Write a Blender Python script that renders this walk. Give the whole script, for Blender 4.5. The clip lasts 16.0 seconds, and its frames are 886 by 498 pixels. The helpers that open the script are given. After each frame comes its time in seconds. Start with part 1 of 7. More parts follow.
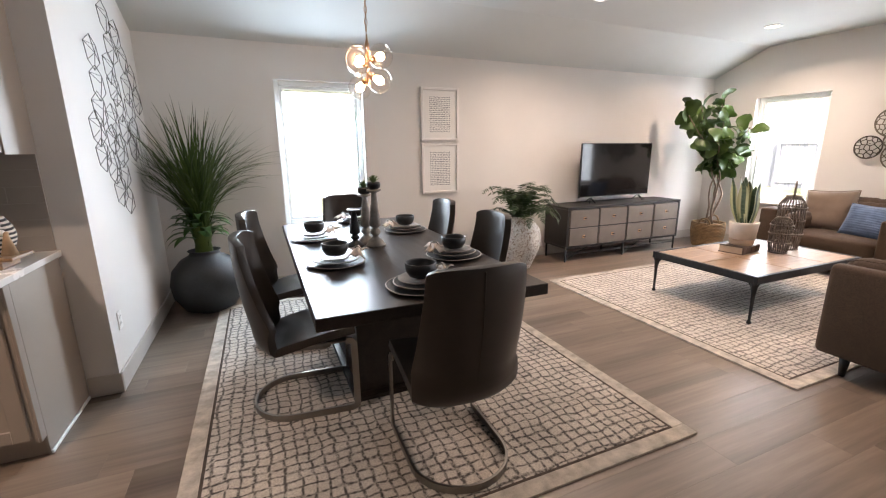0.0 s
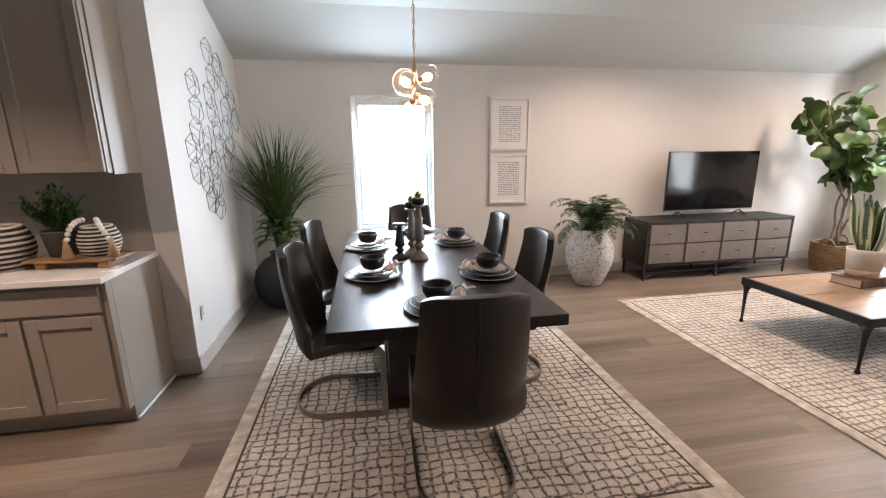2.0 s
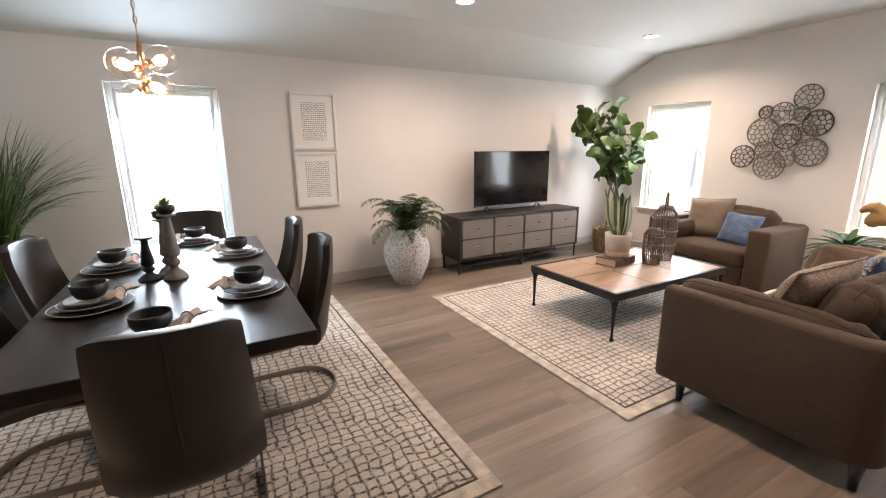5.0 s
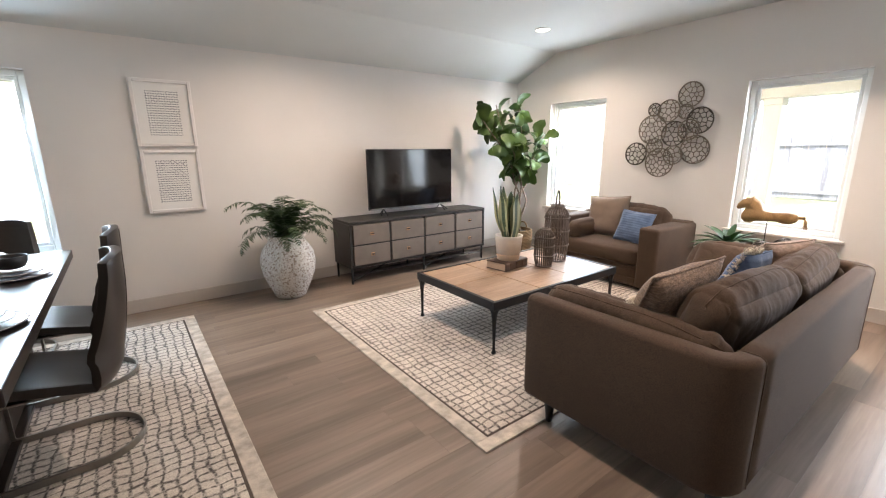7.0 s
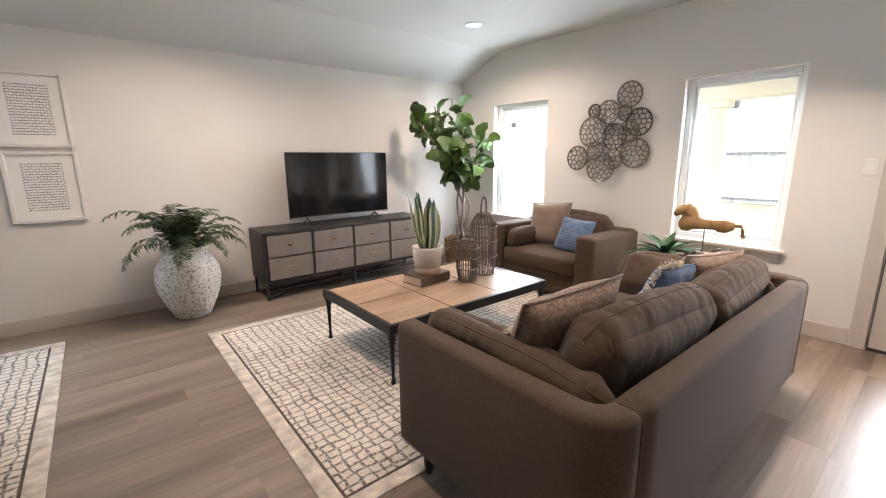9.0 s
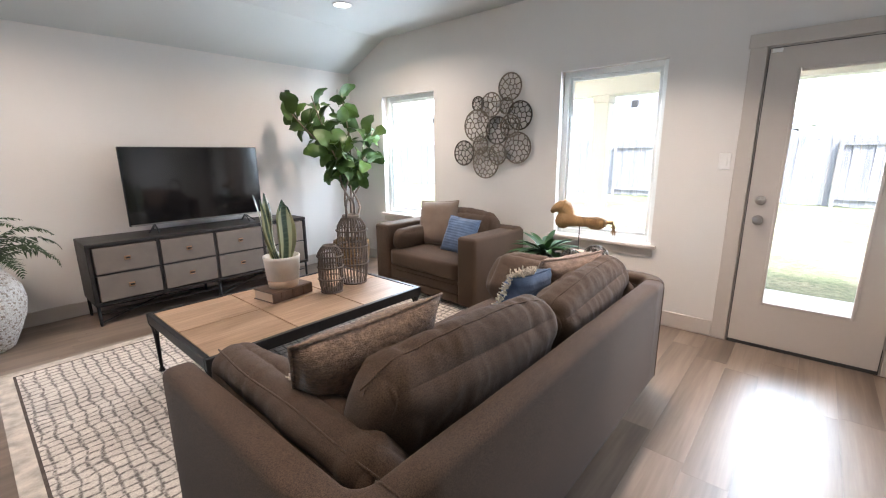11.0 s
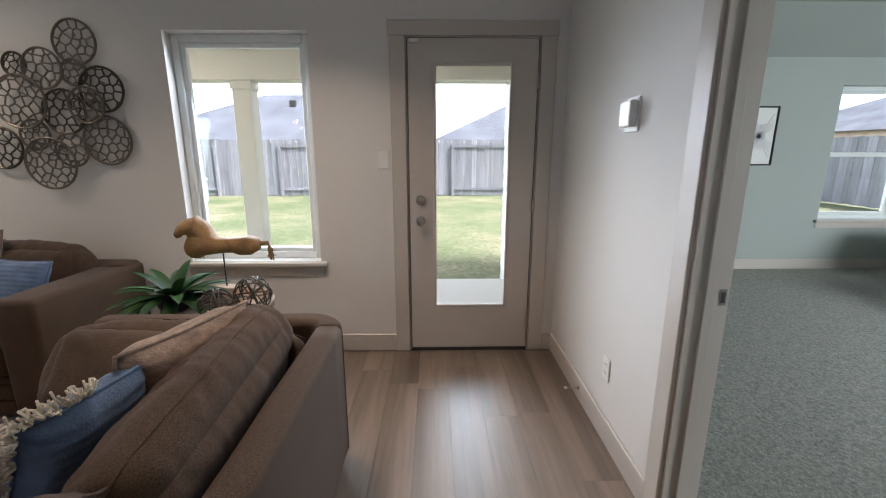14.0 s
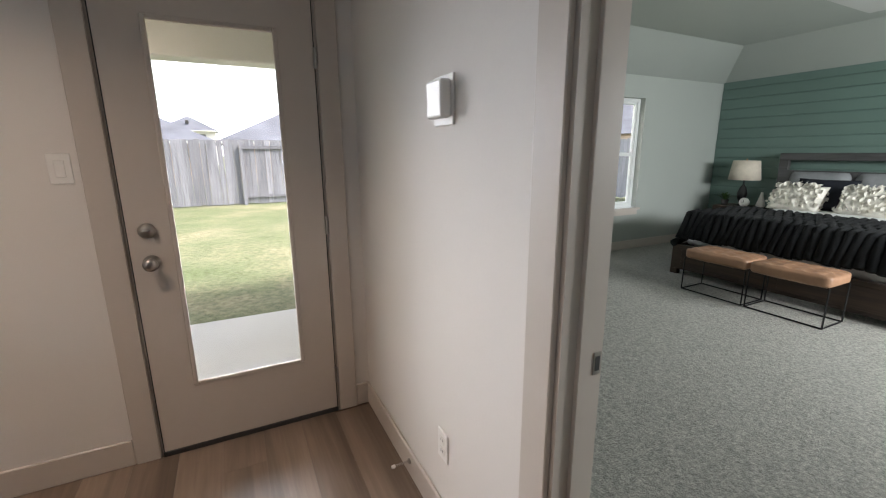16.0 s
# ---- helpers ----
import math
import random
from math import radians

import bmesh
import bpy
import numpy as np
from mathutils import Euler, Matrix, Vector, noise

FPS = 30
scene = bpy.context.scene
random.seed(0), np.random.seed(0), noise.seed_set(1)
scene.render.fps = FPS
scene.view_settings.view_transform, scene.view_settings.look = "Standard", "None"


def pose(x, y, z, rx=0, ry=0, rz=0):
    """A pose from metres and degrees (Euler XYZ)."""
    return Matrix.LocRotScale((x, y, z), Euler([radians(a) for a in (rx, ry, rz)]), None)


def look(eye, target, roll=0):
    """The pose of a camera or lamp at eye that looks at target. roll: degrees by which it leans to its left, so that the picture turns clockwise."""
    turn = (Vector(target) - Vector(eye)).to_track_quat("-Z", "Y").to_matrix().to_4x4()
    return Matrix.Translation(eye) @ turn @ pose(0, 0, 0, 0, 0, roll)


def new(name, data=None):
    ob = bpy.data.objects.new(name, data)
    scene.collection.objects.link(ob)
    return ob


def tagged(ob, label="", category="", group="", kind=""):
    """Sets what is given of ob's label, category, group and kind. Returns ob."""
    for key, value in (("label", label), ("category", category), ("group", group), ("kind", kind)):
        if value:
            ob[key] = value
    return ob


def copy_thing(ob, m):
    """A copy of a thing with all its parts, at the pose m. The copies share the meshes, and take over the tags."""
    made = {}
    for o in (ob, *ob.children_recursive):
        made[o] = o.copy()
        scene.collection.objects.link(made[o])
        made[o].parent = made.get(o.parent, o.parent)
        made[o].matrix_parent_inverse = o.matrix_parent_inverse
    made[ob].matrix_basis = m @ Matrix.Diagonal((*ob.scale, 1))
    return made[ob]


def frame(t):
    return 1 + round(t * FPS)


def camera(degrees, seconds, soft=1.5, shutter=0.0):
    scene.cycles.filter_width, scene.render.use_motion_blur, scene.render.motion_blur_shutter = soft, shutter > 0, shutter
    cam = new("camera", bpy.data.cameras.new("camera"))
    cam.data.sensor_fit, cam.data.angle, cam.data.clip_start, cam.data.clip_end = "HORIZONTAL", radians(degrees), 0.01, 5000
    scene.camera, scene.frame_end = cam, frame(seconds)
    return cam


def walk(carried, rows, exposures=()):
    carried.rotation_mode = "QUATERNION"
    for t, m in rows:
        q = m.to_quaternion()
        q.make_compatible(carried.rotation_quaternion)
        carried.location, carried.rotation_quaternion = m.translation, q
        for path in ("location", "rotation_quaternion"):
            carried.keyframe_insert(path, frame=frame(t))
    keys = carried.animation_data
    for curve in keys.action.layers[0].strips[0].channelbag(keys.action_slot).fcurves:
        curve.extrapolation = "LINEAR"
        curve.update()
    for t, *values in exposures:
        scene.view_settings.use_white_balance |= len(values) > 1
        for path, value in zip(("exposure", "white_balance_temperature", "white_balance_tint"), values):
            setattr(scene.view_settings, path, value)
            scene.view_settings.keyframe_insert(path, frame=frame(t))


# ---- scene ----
import collections

cam = camera(92.9, 16.0, soft=1.15)
PATH = [
    (0, (0.191, 0.045, 1.415), (0.957, 1.834, 0.956), -0.5),
    (0.5, (0.303, 0.126, 1.432), (0.927, 1.971, 0.979), -0.6),
    (1, (0.366, 0.113, 1.473), (0.83, 2.006, 1.024), -0.8),
    (1.5, (0.448, 0.012, 1.503), (0.809, 1.928, 1.056), -0.8),
    (2, (0.534, -0.056, 1.512), (0.871, 1.864, 1.062), -0.7),
    (2.5, (0.613, -0.1, 1.525), (0.987, 1.812, 1.075), -0.7),
    (3, (0.667, -0.134, 1.53), (1.153, 1.753, 1.08), -0.6),
    (3.5, (0.731, -0.131, 1.517), (1.343, 1.718, 1.064), -0.5),
    (4, (0.843, -0.093, 1.529), (1.581, 1.707, 1.066), -0.5),
    (4.5, (0.948, -0.056, 1.519), (1.795, 1.696, 1.058), -0.5),
    (6.8, (1.699, -0.037, 1.46), (2.856, 1.529, 1.0), -0.4),
    (7, (1.767, -0.029, 1.452), (2.932, 1.532, 0.999), -0.5),
    (7.5, (1.924, -0.017, 1.448), (3.109, 1.529, 0.995), -0.5),
    (8, (2.127, -0.059, 1.446), (3.324, 1.478, 0.992), -0.5),
    (8.2, (2.19, -0.064, 1.416), (3.394, 1.471, 0.976), -0.5),
    (10.3, (2.874, -0.112, 1.406), (4.204, 1.32, 0.964), -0.6),
    (10.5, (2.93, -0.122, 1.408), (4.284, 1.282, 0.961), -0.6),
    (11, (3.05, -0.15, 1.401), (4.519, 1.133, 0.957), -0.5),
    (11.5, (3.184, -0.128, 1.397), (4.78, 0.994, 0.954), -0.5),
    (12, (3.281, -0.12, 1.397), (5.013, 0.773, 0.951), -0.3),
    (12.5, (3.375, -0.113, 1.387), (5.209, 0.547, 0.941), -0.3),
    (13, (3.557, -0.098, 1.393), (5.462, 0.311, 0.944), -0.2),
    (13.5, (3.729, -0.073, 1.385), (5.668, 0.114, 0.934), -0.1),
    (14, (3.927, 0.01, 1.376), (5.875, -0.024, 0.926), 0.0),
    (14.5, (4.068, 0.012, 1.368), (6.005, -0.2, 0.916), -0.1),
    (15, (4.254, -0.06, 1.38), (6.159, -0.473, 0.928), -0.2),
    (15.5, (4.4, -0.138, 1.367), (6.245, -0.77, 0.919), -0.3),
    (16, (4.583, -0.226, 1.378), (6.329, -1.096, 0.932), -0.3),
]
EXPOSURES = [
    (0.0, 2.6, 6650, 22), (4.7, 2.6, 6750, 22), (7.2, 2.5, 6400, 18), (8.2, 2.5, 6400, 18), (10.6, 2.5, 6100, 16), (11.0, 2.4, 5950, 16),
    (11.6, 1.9, 5800, 14), (12.2, 1.7, 5950, 15), (13.0, 1.45, 6000, 15), (14.5, 1.25, 6200, 16), (16.0, 1.25, 6550, 18),
]
walk(cam, [(t, look(eye, target, roll)) for t, eye, target, roll in PATH], EXPOSURES)


# ---- world, sun, lamps ----
world = bpy.data.worlds.new("world")
scene.world = world
world.use_nodes = True
wt = world.node_tree
sky = wt.nodes.new("ShaderNodeTexSky")
sky.sky_type = "NISHITA"
sky.sun_disc = False
sky.sun_elevation = radians(48)
sky.sun_rotation = radians(200)
sky.air_density, sky.dust_density, sky.ozone_density = 1.0, 6.0, 1.0
wt.nodes["Background"].inputs["Strength"].default_value = 0.15
wt.links.new(sky.outputs["Color"], wt.nodes["Background"].inputs["Color"])


def lamp(name, kind, m, energy, colour, **settings):
    data = bpy.data.lights.new(name, kind)
    data.energy, data.color = energy, colour
    if kind == "SUN":
        data.angle = radians(settings["angle"])
    elif kind == "AREA":
        data.shape = settings.get("shape", "RECTANGLE")
        data.size, data.size_y = settings["size"], settings.get("size_y", settings["size"])
        data.spread = radians(settings.get("spread", 180))
    elif kind == "SPOT":
        data.spot_size, data.spot_blend = radians(settings["cone"]), settings.get("blend", 0.6)
        data.shadow_soft_size = settings.get("soft", 0.05)
    else:
        data.shadow_soft_size = settings.get("soft", 0.03)
    ob = new(name, data)
    ob.matrix_basis = m
    return ob


DAY = (0.80, 0.93, 1.0)
WARM = (1.0, 0.82, 0.64)
lamp("sun", "SUN", look((-8, -14, 22), (0, 0, 0)), 5.0, (1.0, 0.96, 0.9), angle=12)
# recessed ceiling lamps: two seen, six unseen added to brighten living room and kitchen
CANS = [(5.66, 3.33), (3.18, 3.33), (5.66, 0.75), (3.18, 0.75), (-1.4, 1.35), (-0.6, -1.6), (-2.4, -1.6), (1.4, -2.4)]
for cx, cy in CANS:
    lamp("can_and_fill_light", "AREA", pose(cx, cy, 2.722), (6.0 if cy > 2 else 5.2 if cx > 5 else 2.0) if cx > 2 else (3.8 if cy > 1 else 0.9), WARM, size=0.11, shape="DISK", spread=150 if cy > 2 else 105)
# fill light for the bedroom, in an unseen window added behind the walk
lamp("bedroom_fill_light", "AREA", pose(3.26, -5.0, 1.7, 45, 0, -90), 98, (0.90, 0.98, 0.96), size=1.8, size_y=0.75)
# daylight in the window openings and the door's glass
lamp("dining_window_light", "AREA", pose(0.83, 4.835, 1.38, 78, 0, 180), 17, (0.64, 0.86, 1.0), size=0.8, size_y=1.36)
lamp("window_light", "AREA", pose(6.865, 3.587, 1.37, 78, 0, 90), 13, DAY, size=0.8, size_y=1.36)
lamp("window_light", "AREA", pose(6.865, 1.215, 1.37, 78, 0, 90), 6, DAY, size=0.8, size_y=1.36)
lamp("door_glass_light", "AREA", pose(6.74, -0.225, 1.11, 80, 0, 90), 4.2, (0.88, 0.95, 1.0), size=0.46, size_y=1.5, spread=85)
# the two lamps in the patio ceiling
PATIO_CANS = [(7.6, 0.55), (7.6, 2.3)]
for cx, cy in PATIO_CANS:
    lamp("patio_light", "AREA", pose(cx, cy, 2.405), 2.5, WARM, size=0.11, shape="DISK")


# ---- materials ----
def nodes_of(name):
    m = bpy.data.materials.new(name)
    m.use_nodes = True
    return m, m.node_tree, m.node_tree.nodes["Principled BSDF"]


def link(nt, a, b):
    nt.links.new(a, b)


def tex_noise(nt, scale, detail=4, rough=0.55, vec=None):
    n = nt.nodes.new("ShaderNodeTexNoise")
    n.inputs["Scale"].default_value, n.inputs["Detail"].default_value = scale, detail
    n.inputs["Roughness"].default_value = rough
    if vec is not None:
        link(nt, vec, n.inputs["Vector"])
    return n


def coords(nt, scale=(1, 1, 1), turn=(0, 0, 0)):
    c = nt.nodes.new("ShaderNodeTexCoord")
    g = nt.nodes.new("ShaderNodeMapping")
    g.inputs["Scale"].default_value = scale
    g.inputs["Rotation"].default_value = [radians(a) for a in turn]
    link(nt, c.outputs["Object"], g.inputs["Vector"])
    return g.outputs["Vector"]


def ramp(nt, fac, stops):
    r = nt.nodes.new("ShaderNodeValToRGB")
    while len(r.color_ramp.elements) < len(stops):
        r.color_ramp.elements.new(0.5)
    for e, (at, col) in zip(r.color_ramp.elements, stops):
        e.position, e.color = at, (*col, 1) if len(col) == 3 else col
    link(nt, fac, r.inputs["Fac"])
    return r.outputs["Color"]


def mix(nt, fac, a, b, how="MIX"):
    m = nt.nodes.new("ShaderNodeMix")
    m.data_type, m.blend_type = "RGBA", how
    for value, socket in ((fac, m.inputs[0]), (a, m.inputs[6]), (b, m.inputs[7])):
        if isinstance(value, (int, float)):
            socket.default_value = value
        elif isinstance(value, tuple):
            socket.default_value = (*value, 1)
        else:
            link(nt, value, socket)
    return m.outputs[2]


def calc(nt, how, a, b=0.0):
    m = nt.nodes.new("ShaderNodeMath")
    m.operation = how
    for value, socket in ((a, m.inputs[0]), (b, m.inputs[1])):
        if isinstance(value, (int, float)):
            socket.default_value = value
        else:
            link(nt, value, socket)
    return m.outputs[0]


def bump(nt, bsdf, height, strength, distance=0.01):
    b = nt.nodes.new("ShaderNodeBump")
    b.inputs["Strength"].default_value, b.inputs["Distance"].default_value = strength, distance
    link(nt, height, b.inputs["Height"])
    link(nt, b.outputs["Normal"], bsdf.inputs["Normal"])


def shade(c, k):
    return tuple(min(1.0, v * k) for v in c)


def mat(name, col, rough=0.6, metal=0.0, var=0.18, scale=6.0, fine=80.0, relief=0.15, dist=0.003, stretch=(1, 1, 1), sheen=0.0, coat=0.0, piece=0.0, fleck=None):
    """Two scales of variation (blotches and grain), a fine relief, and by piece a change from object to object."""
    m, nt, bsdf = nodes_of(name)
    vec = coords(nt, stretch)
    big, small = tex_noise(nt, scale, 3, vec=vec), tex_noise(nt, fine, 5, vec=vec)
    a = ramp(nt, big.outputs["Fac"], [(0.3, shade(col, 1 - var)), (0.7, shade(col, 1 + var))])
    deep = 1 - (var if fleck is None else fleck)
    b = ramp(nt, small.outputs["Fac"], [(0.3, (deep, deep, deep)), (0.75, (1.0, 1.0, 1.0))])
    out = mix(nt, 0.6 if fleck is None else 1.0, a, b, "MULTIPLY")
    if piece:
        info = nt.nodes.new("ShaderNodeObjectInfo")
        tone = ramp(nt, info.outputs["Random"], [(0.0, (1 - piece,) * 3), (1.0, (1.0, 1.0, 1.0))])
        out = mix(nt, 1.0, out, tone, "MULTIPLY")
    link(nt, out, bsdf.inputs["Base Color"])
    r = nt.nodes.new("ShaderNodeMapRange")
    r.inputs["To Min"].default_value, r.inputs["To Max"].default_value = max(0.02, rough - 0.08), min(1, rough + 0.08)
    link(nt, big.outputs["Fac"], r.inputs["Value"])
    link(nt, r.outputs[0], bsdf.inputs["Roughness"])
    bsdf.inputs["Metallic"].default_value = metal
    bsdf.inputs["Sheen Weight"].default_value = sheen
    bsdf.inputs["Coat Weight"].default_value = coat
    if rough > 0.85:
        bsdf.inputs["Specular IOR Level"].default_value = 0.2
    if relief:
        bump(nt, bsdf, small.outputs["Fac"], relief, dist)
    return m


def wood(name, dark, light, rough=0.45, along="x", grain=7.0, relief=0.2, piece=0.0, gloss=0.5, streak=0.7):
    """Grain drawn out along one axis, with a slow change of tone."""
    m, nt, bsdf = nodes_of(name)
    k = {"x": (0.35, 6, 6), "y": (6, 0.35, 6), "z": (6, 6, 0.35)}[along]
    c = nt.nodes.new("ShaderNodeTexCoord")
    info = nt.nodes.new("ShaderNodeObjectInfo")
    shift = nt.nodes.new("ShaderNodeVectorMath")
    shift.operation = "MULTIPLY_ADD"
    shift.inputs[1].default_value = (37.0, 53.0, 29.0)
    link(nt, info.outputs["Random"], shift.inputs[0])
    link(nt, c.outputs["Object"], shift.inputs[2])
    g = nt.nodes.new("ShaderNodeMapping")
    g.inputs["Scale"].default_value = k
    link(nt, shift.outputs[0], g.inputs["Vector"])
    n1 = tex_noise(nt, grain * 0.35, 6, 0.62, g.outputs["Vector"])
    n1.inputs["Distortion"].default_value = 0.8
    n2 = tex_noise(nt, grain * 3.2, 3, 0.6, g.outputs["Vector"])
    n3 = tex_noise(nt, 1.3, 2, 0.5, shift.outputs[0])
    base = ramp(nt, n1.outputs["Fac"], [(0.3, dark), (0.5, tuple((p + q) / 2 for p, q in zip(dark, light))), (0.72, light)])
    fine = ramp(nt, n2.outputs["Fac"], [(0.35, (0.62, 0.59, 0.57)), (0.62, (1, 1, 1))])
    out = mix(nt, streak, base, fine, "MULTIPLY")
    slow = ramp(nt, n3.outputs["Fac"], [(0.3, (0.86, 0.86, 0.86)), (0.7, (1, 1, 1))])
    out = mix(nt, 1.0, out, slow, "MULTIPLY")
    if piece:
        tone = ramp(nt, info.outputs["Random"], [(0.0, (1 - piece,) * 3), (1.0, (1.0, 1.0, 1.0))])
        out = mix(nt, 1.0, out, tone, "MULTIPLY")
    link(nt, out, bsdf.inputs["Base Color"])
    r = nt.nodes.new("ShaderNodeMapRange")
    r.inputs["To Min"].default_value, r.inputs["To Max"].default_value = rough - 0.1, rough + 0.12
    link(nt, n1.outputs["Fac"], r.inputs["Value"])
    link(nt, r.outputs[0], bsdf.inputs["Roughness"])
    bsdf.inputs["Specular IOR Level"].default_value = gloss
    bump(nt, bsdf, n2.outputs["Fac"], relief, 0.002)
    return m


def leaf_mat(name, dark, light, rough=0.4):
    m, nt, bsdf = nodes_of(name)
    n = tex_noise(nt, 14, 3, vec=coords(nt))
    info = nt.nodes.new("ShaderNodeObjectInfo")
    geo = nt.nodes.new("ShaderNodeNewGeometry")
    f = calc(nt, "MULTIPLY", calc(nt, "ADD", info.outputs["Random"], geo.outputs["Random Per Island"]), 0.5)
    f = calc(nt, "ADD", calc(nt, "MULTIPLY", f, 0.7), calc(nt, "MULTIPLY", n.outputs["Fac"], 0.3))
    link(nt, ramp(nt, f, [(0.2, dark), (0.8, light)]), bsdf.inputs["Base Color"])
    bsdf.inputs["Roughness"].default_value = rough
    bsdf.inputs["Specular IOR Level"].default_value = 0.3
    bump(nt, bsdf, n.outputs["Fac"], 0.2, 0.004)
    return m


def glass_mat(name, tint=(1, 1, 1), rough=0.0):
    m, nt, bsdf = nodes_of(name)
    nt.nodes.remove(bsdf)
    clear, gloss, face, mx = (nt.nodes.new("ShaderNode" + k) for k in ("BsdfTransparent", "BsdfGlossy", "LayerWeight", "MixShader"))
    clear.inputs[0].default_value = (*tint, 1)
    gloss.inputs["Roughness"].default_value = rough
    face.inputs[0].default_value = 0.5
    link(nt, calc(nt, "ADD", calc(nt, "MULTIPLY", calc(nt, "POWER", face.outputs["Facing"], 4.0), 0.75), 0.04), mx.inputs[0])
    link(nt, clear.outputs[0], mx.inputs[1])
    link(nt, gloss.outputs[0], mx.inputs[2])
    link(nt, mx.outputs[0], nt.nodes["Material Output"].inputs[0])
    return m


def glow_mat(name, col, strength):
    m, nt, bsdf = nodes_of(name)
    bsdf.inputs["Base Color"].default_value = (*col, 1)
    bsdf.inputs["Emission Color"].default_value = (*col, 1)
    bsdf.inputs["Emission Strength"].default_value = strength
    return m


def rug_mat(name, sx, sy, pale=1.0):
    """Cream pile with a hand-drawn net of brown lines."""
    m, nt, bsdf = nodes_of(name)
    vec = coords(nt)
    sep = nt.nodes.new("ShaderNodeSeparateXYZ")
    link(nt, vec, sep.inputs[0])
    wu, wv = tex_noise(nt, 4.5, 2, 0.55, vec), tex_noise(nt, 6.0, 2, 0.55, coords(nt, turn=(0, 0, 70)))
    v = calc(nt, "ADD", calc(nt, "DIVIDE", sep.outputs["Y"], sy), calc(nt, "MULTIPLY", wv.outputs["Fac"], 1.3))
    row = nt.nodes.new("ShaderNodeTexWhiteNoise")
    row.noise_dimensions = "1D"
    link(nt, calc(nt, "FLOOR", v), row.inputs["W"])
    u = calc(nt, "ADD", calc(nt, "DIVIDE", sep.outputs["X"], sx), calc(nt, "MULTIPLY", wu.outputs["Fac"], 1.2))
    u = calc(nt, "ADD", u, calc(nt, "MULTIPLY", row.outputs["Value"], 0.14))
    thick = tex_noise(nt, 9, 2, 0.5, vec)

    def lines(q, wide):
        d = calc(nt, "PINGPONG", q, 0.5)
        edge = calc(nt, "MULTIPLY", calc(nt, "ADD", thick.outputs["Fac"], 0.1), wide)
        r = nt.nodes.new("ShaderNodeMapRange")
        r.interpolation_type = "SMOOTHSTEP"
        link(nt, d, r.inputs["Value"])
        link(nt, calc(nt, "MULTIPLY", edge, 0.30), r.inputs["From Min"])
        link(nt, calc(nt, "MULTIPLY", edge, 1.6), r.inputs["From Max"])
        r.inputs["To Min"].default_value, r.inputs["To Max"].default_value = 1.0, 0.0
        return r.outputs[0]

    net = calc(nt, "MAXIMUM", lines(u, 0.19), lines(v, 0.21))
    wear = tex_noise(nt, 3.2, 4, 0.6, vec)
    pile = tex_noise(nt, 130, 3, 0.75, vec)
    dash = tex_noise(nt, 60, 3, 0.6, vec)
    cream = ramp(nt, wear.outputs["Fac"], [(0.3, (0.56, 0.485, 0.41)), (0.7, (0.80, 0.72, 0.63))])
    line = ramp(nt, wear.outputs["Fac"], [(0.3, shade((0.035, 0.028, 0.025), pale)), (0.75, shade((0.125, 0.098, 0.082), pale))])
    keep = ramp(nt, dash.outputs["Fac"], [(0.36, (0.3, 0.3, 0.3)), (0.55, (1, 1, 1))])
    f = calc(nt, "MULTIPLY", net, keep)
    out = mix(nt, f, cream, line)
    fleck = ramp(nt, pile.outputs["Fac"], [(0.32, (0.5, 0.47, 0.44)), (0.62, (1, 1, 1))])
    link(nt, mix(nt, 0.75, out, fleck, "MULTIPLY"), bsdf.inputs["Base Color"])
    bsdf.inputs["Roughness"].default_value = 0.95
    bsdf.inputs["Sheen Weight"].default_value = 0.15
    bump(nt, bsdf, pile.outputs["Fac"], 0.6, 0.006)
    return m


def plank_mat(name):
    return wood(name, (0.125, 0.09, 0.066), (0.325, 0.248, 0.19), 0.37, "x", 1.9, 0.22, piece=0.10, streak=0.4)


M = {}
M["wall"] = mat("wall_paint", (0.70, 0.665, 0.63), 0.75, var=0.03, scale=1.2, fine=160, relief=0.10, dist=0.0015)
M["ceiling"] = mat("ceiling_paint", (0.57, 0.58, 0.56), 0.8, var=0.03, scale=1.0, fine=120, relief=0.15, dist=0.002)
M["trim"] = mat("greige_trim_paint", (0.53, 0.475, 0.425), 0.42, var=0.03, scale=2, fine=40, relief=0.03)
M["white"] = mat("white_vinyl", (0.8, 0.82, 0.81), 0.35, var=0.03, scale=3, fine=60, relief=0.03)
M["plank"] = plank_mat("vinyl_planks")
M["underlay"] = mat("plank_joint", (0.13, 0.105, 0.085), 0.9)
M["glass"] = glass_mat("window_glass", (0.97, 1.0, 0.99))
M["carpet"] = mat("grey_carpet", (0.60, 0.59, 0.53), 0.97, var=0.36, scale=52, fine=125, relief=1.0, dist=0.03, sheen=0.2, fleck=0.55)
M["green"] = mat("sage_green_paint", (0.13, 0.205, 0.18), 0.55, var=0.06, scale=1.5, fine=50, relief=0.05, piece=0.08)
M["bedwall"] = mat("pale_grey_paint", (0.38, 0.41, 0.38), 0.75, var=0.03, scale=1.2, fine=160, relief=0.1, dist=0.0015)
M["concrete"] = mat("patio_concrete", (0.56, 0.55, 0.53), 0.85, var=0.08, scale=1.2, fine=60, relief=0.25)
M["fence"] = wood("weathered_fence", (0.19, 0.20, 0.235), (0.36, 0.375, 0.425), 0.85, "z", 6, 0.5, piece=0.35)
M["cream"] = mat("cream_exterior_paint", (0.62, 0.60, 0.53), 0.6, var=0.03, scale=1, fine=40, relief=0.05)
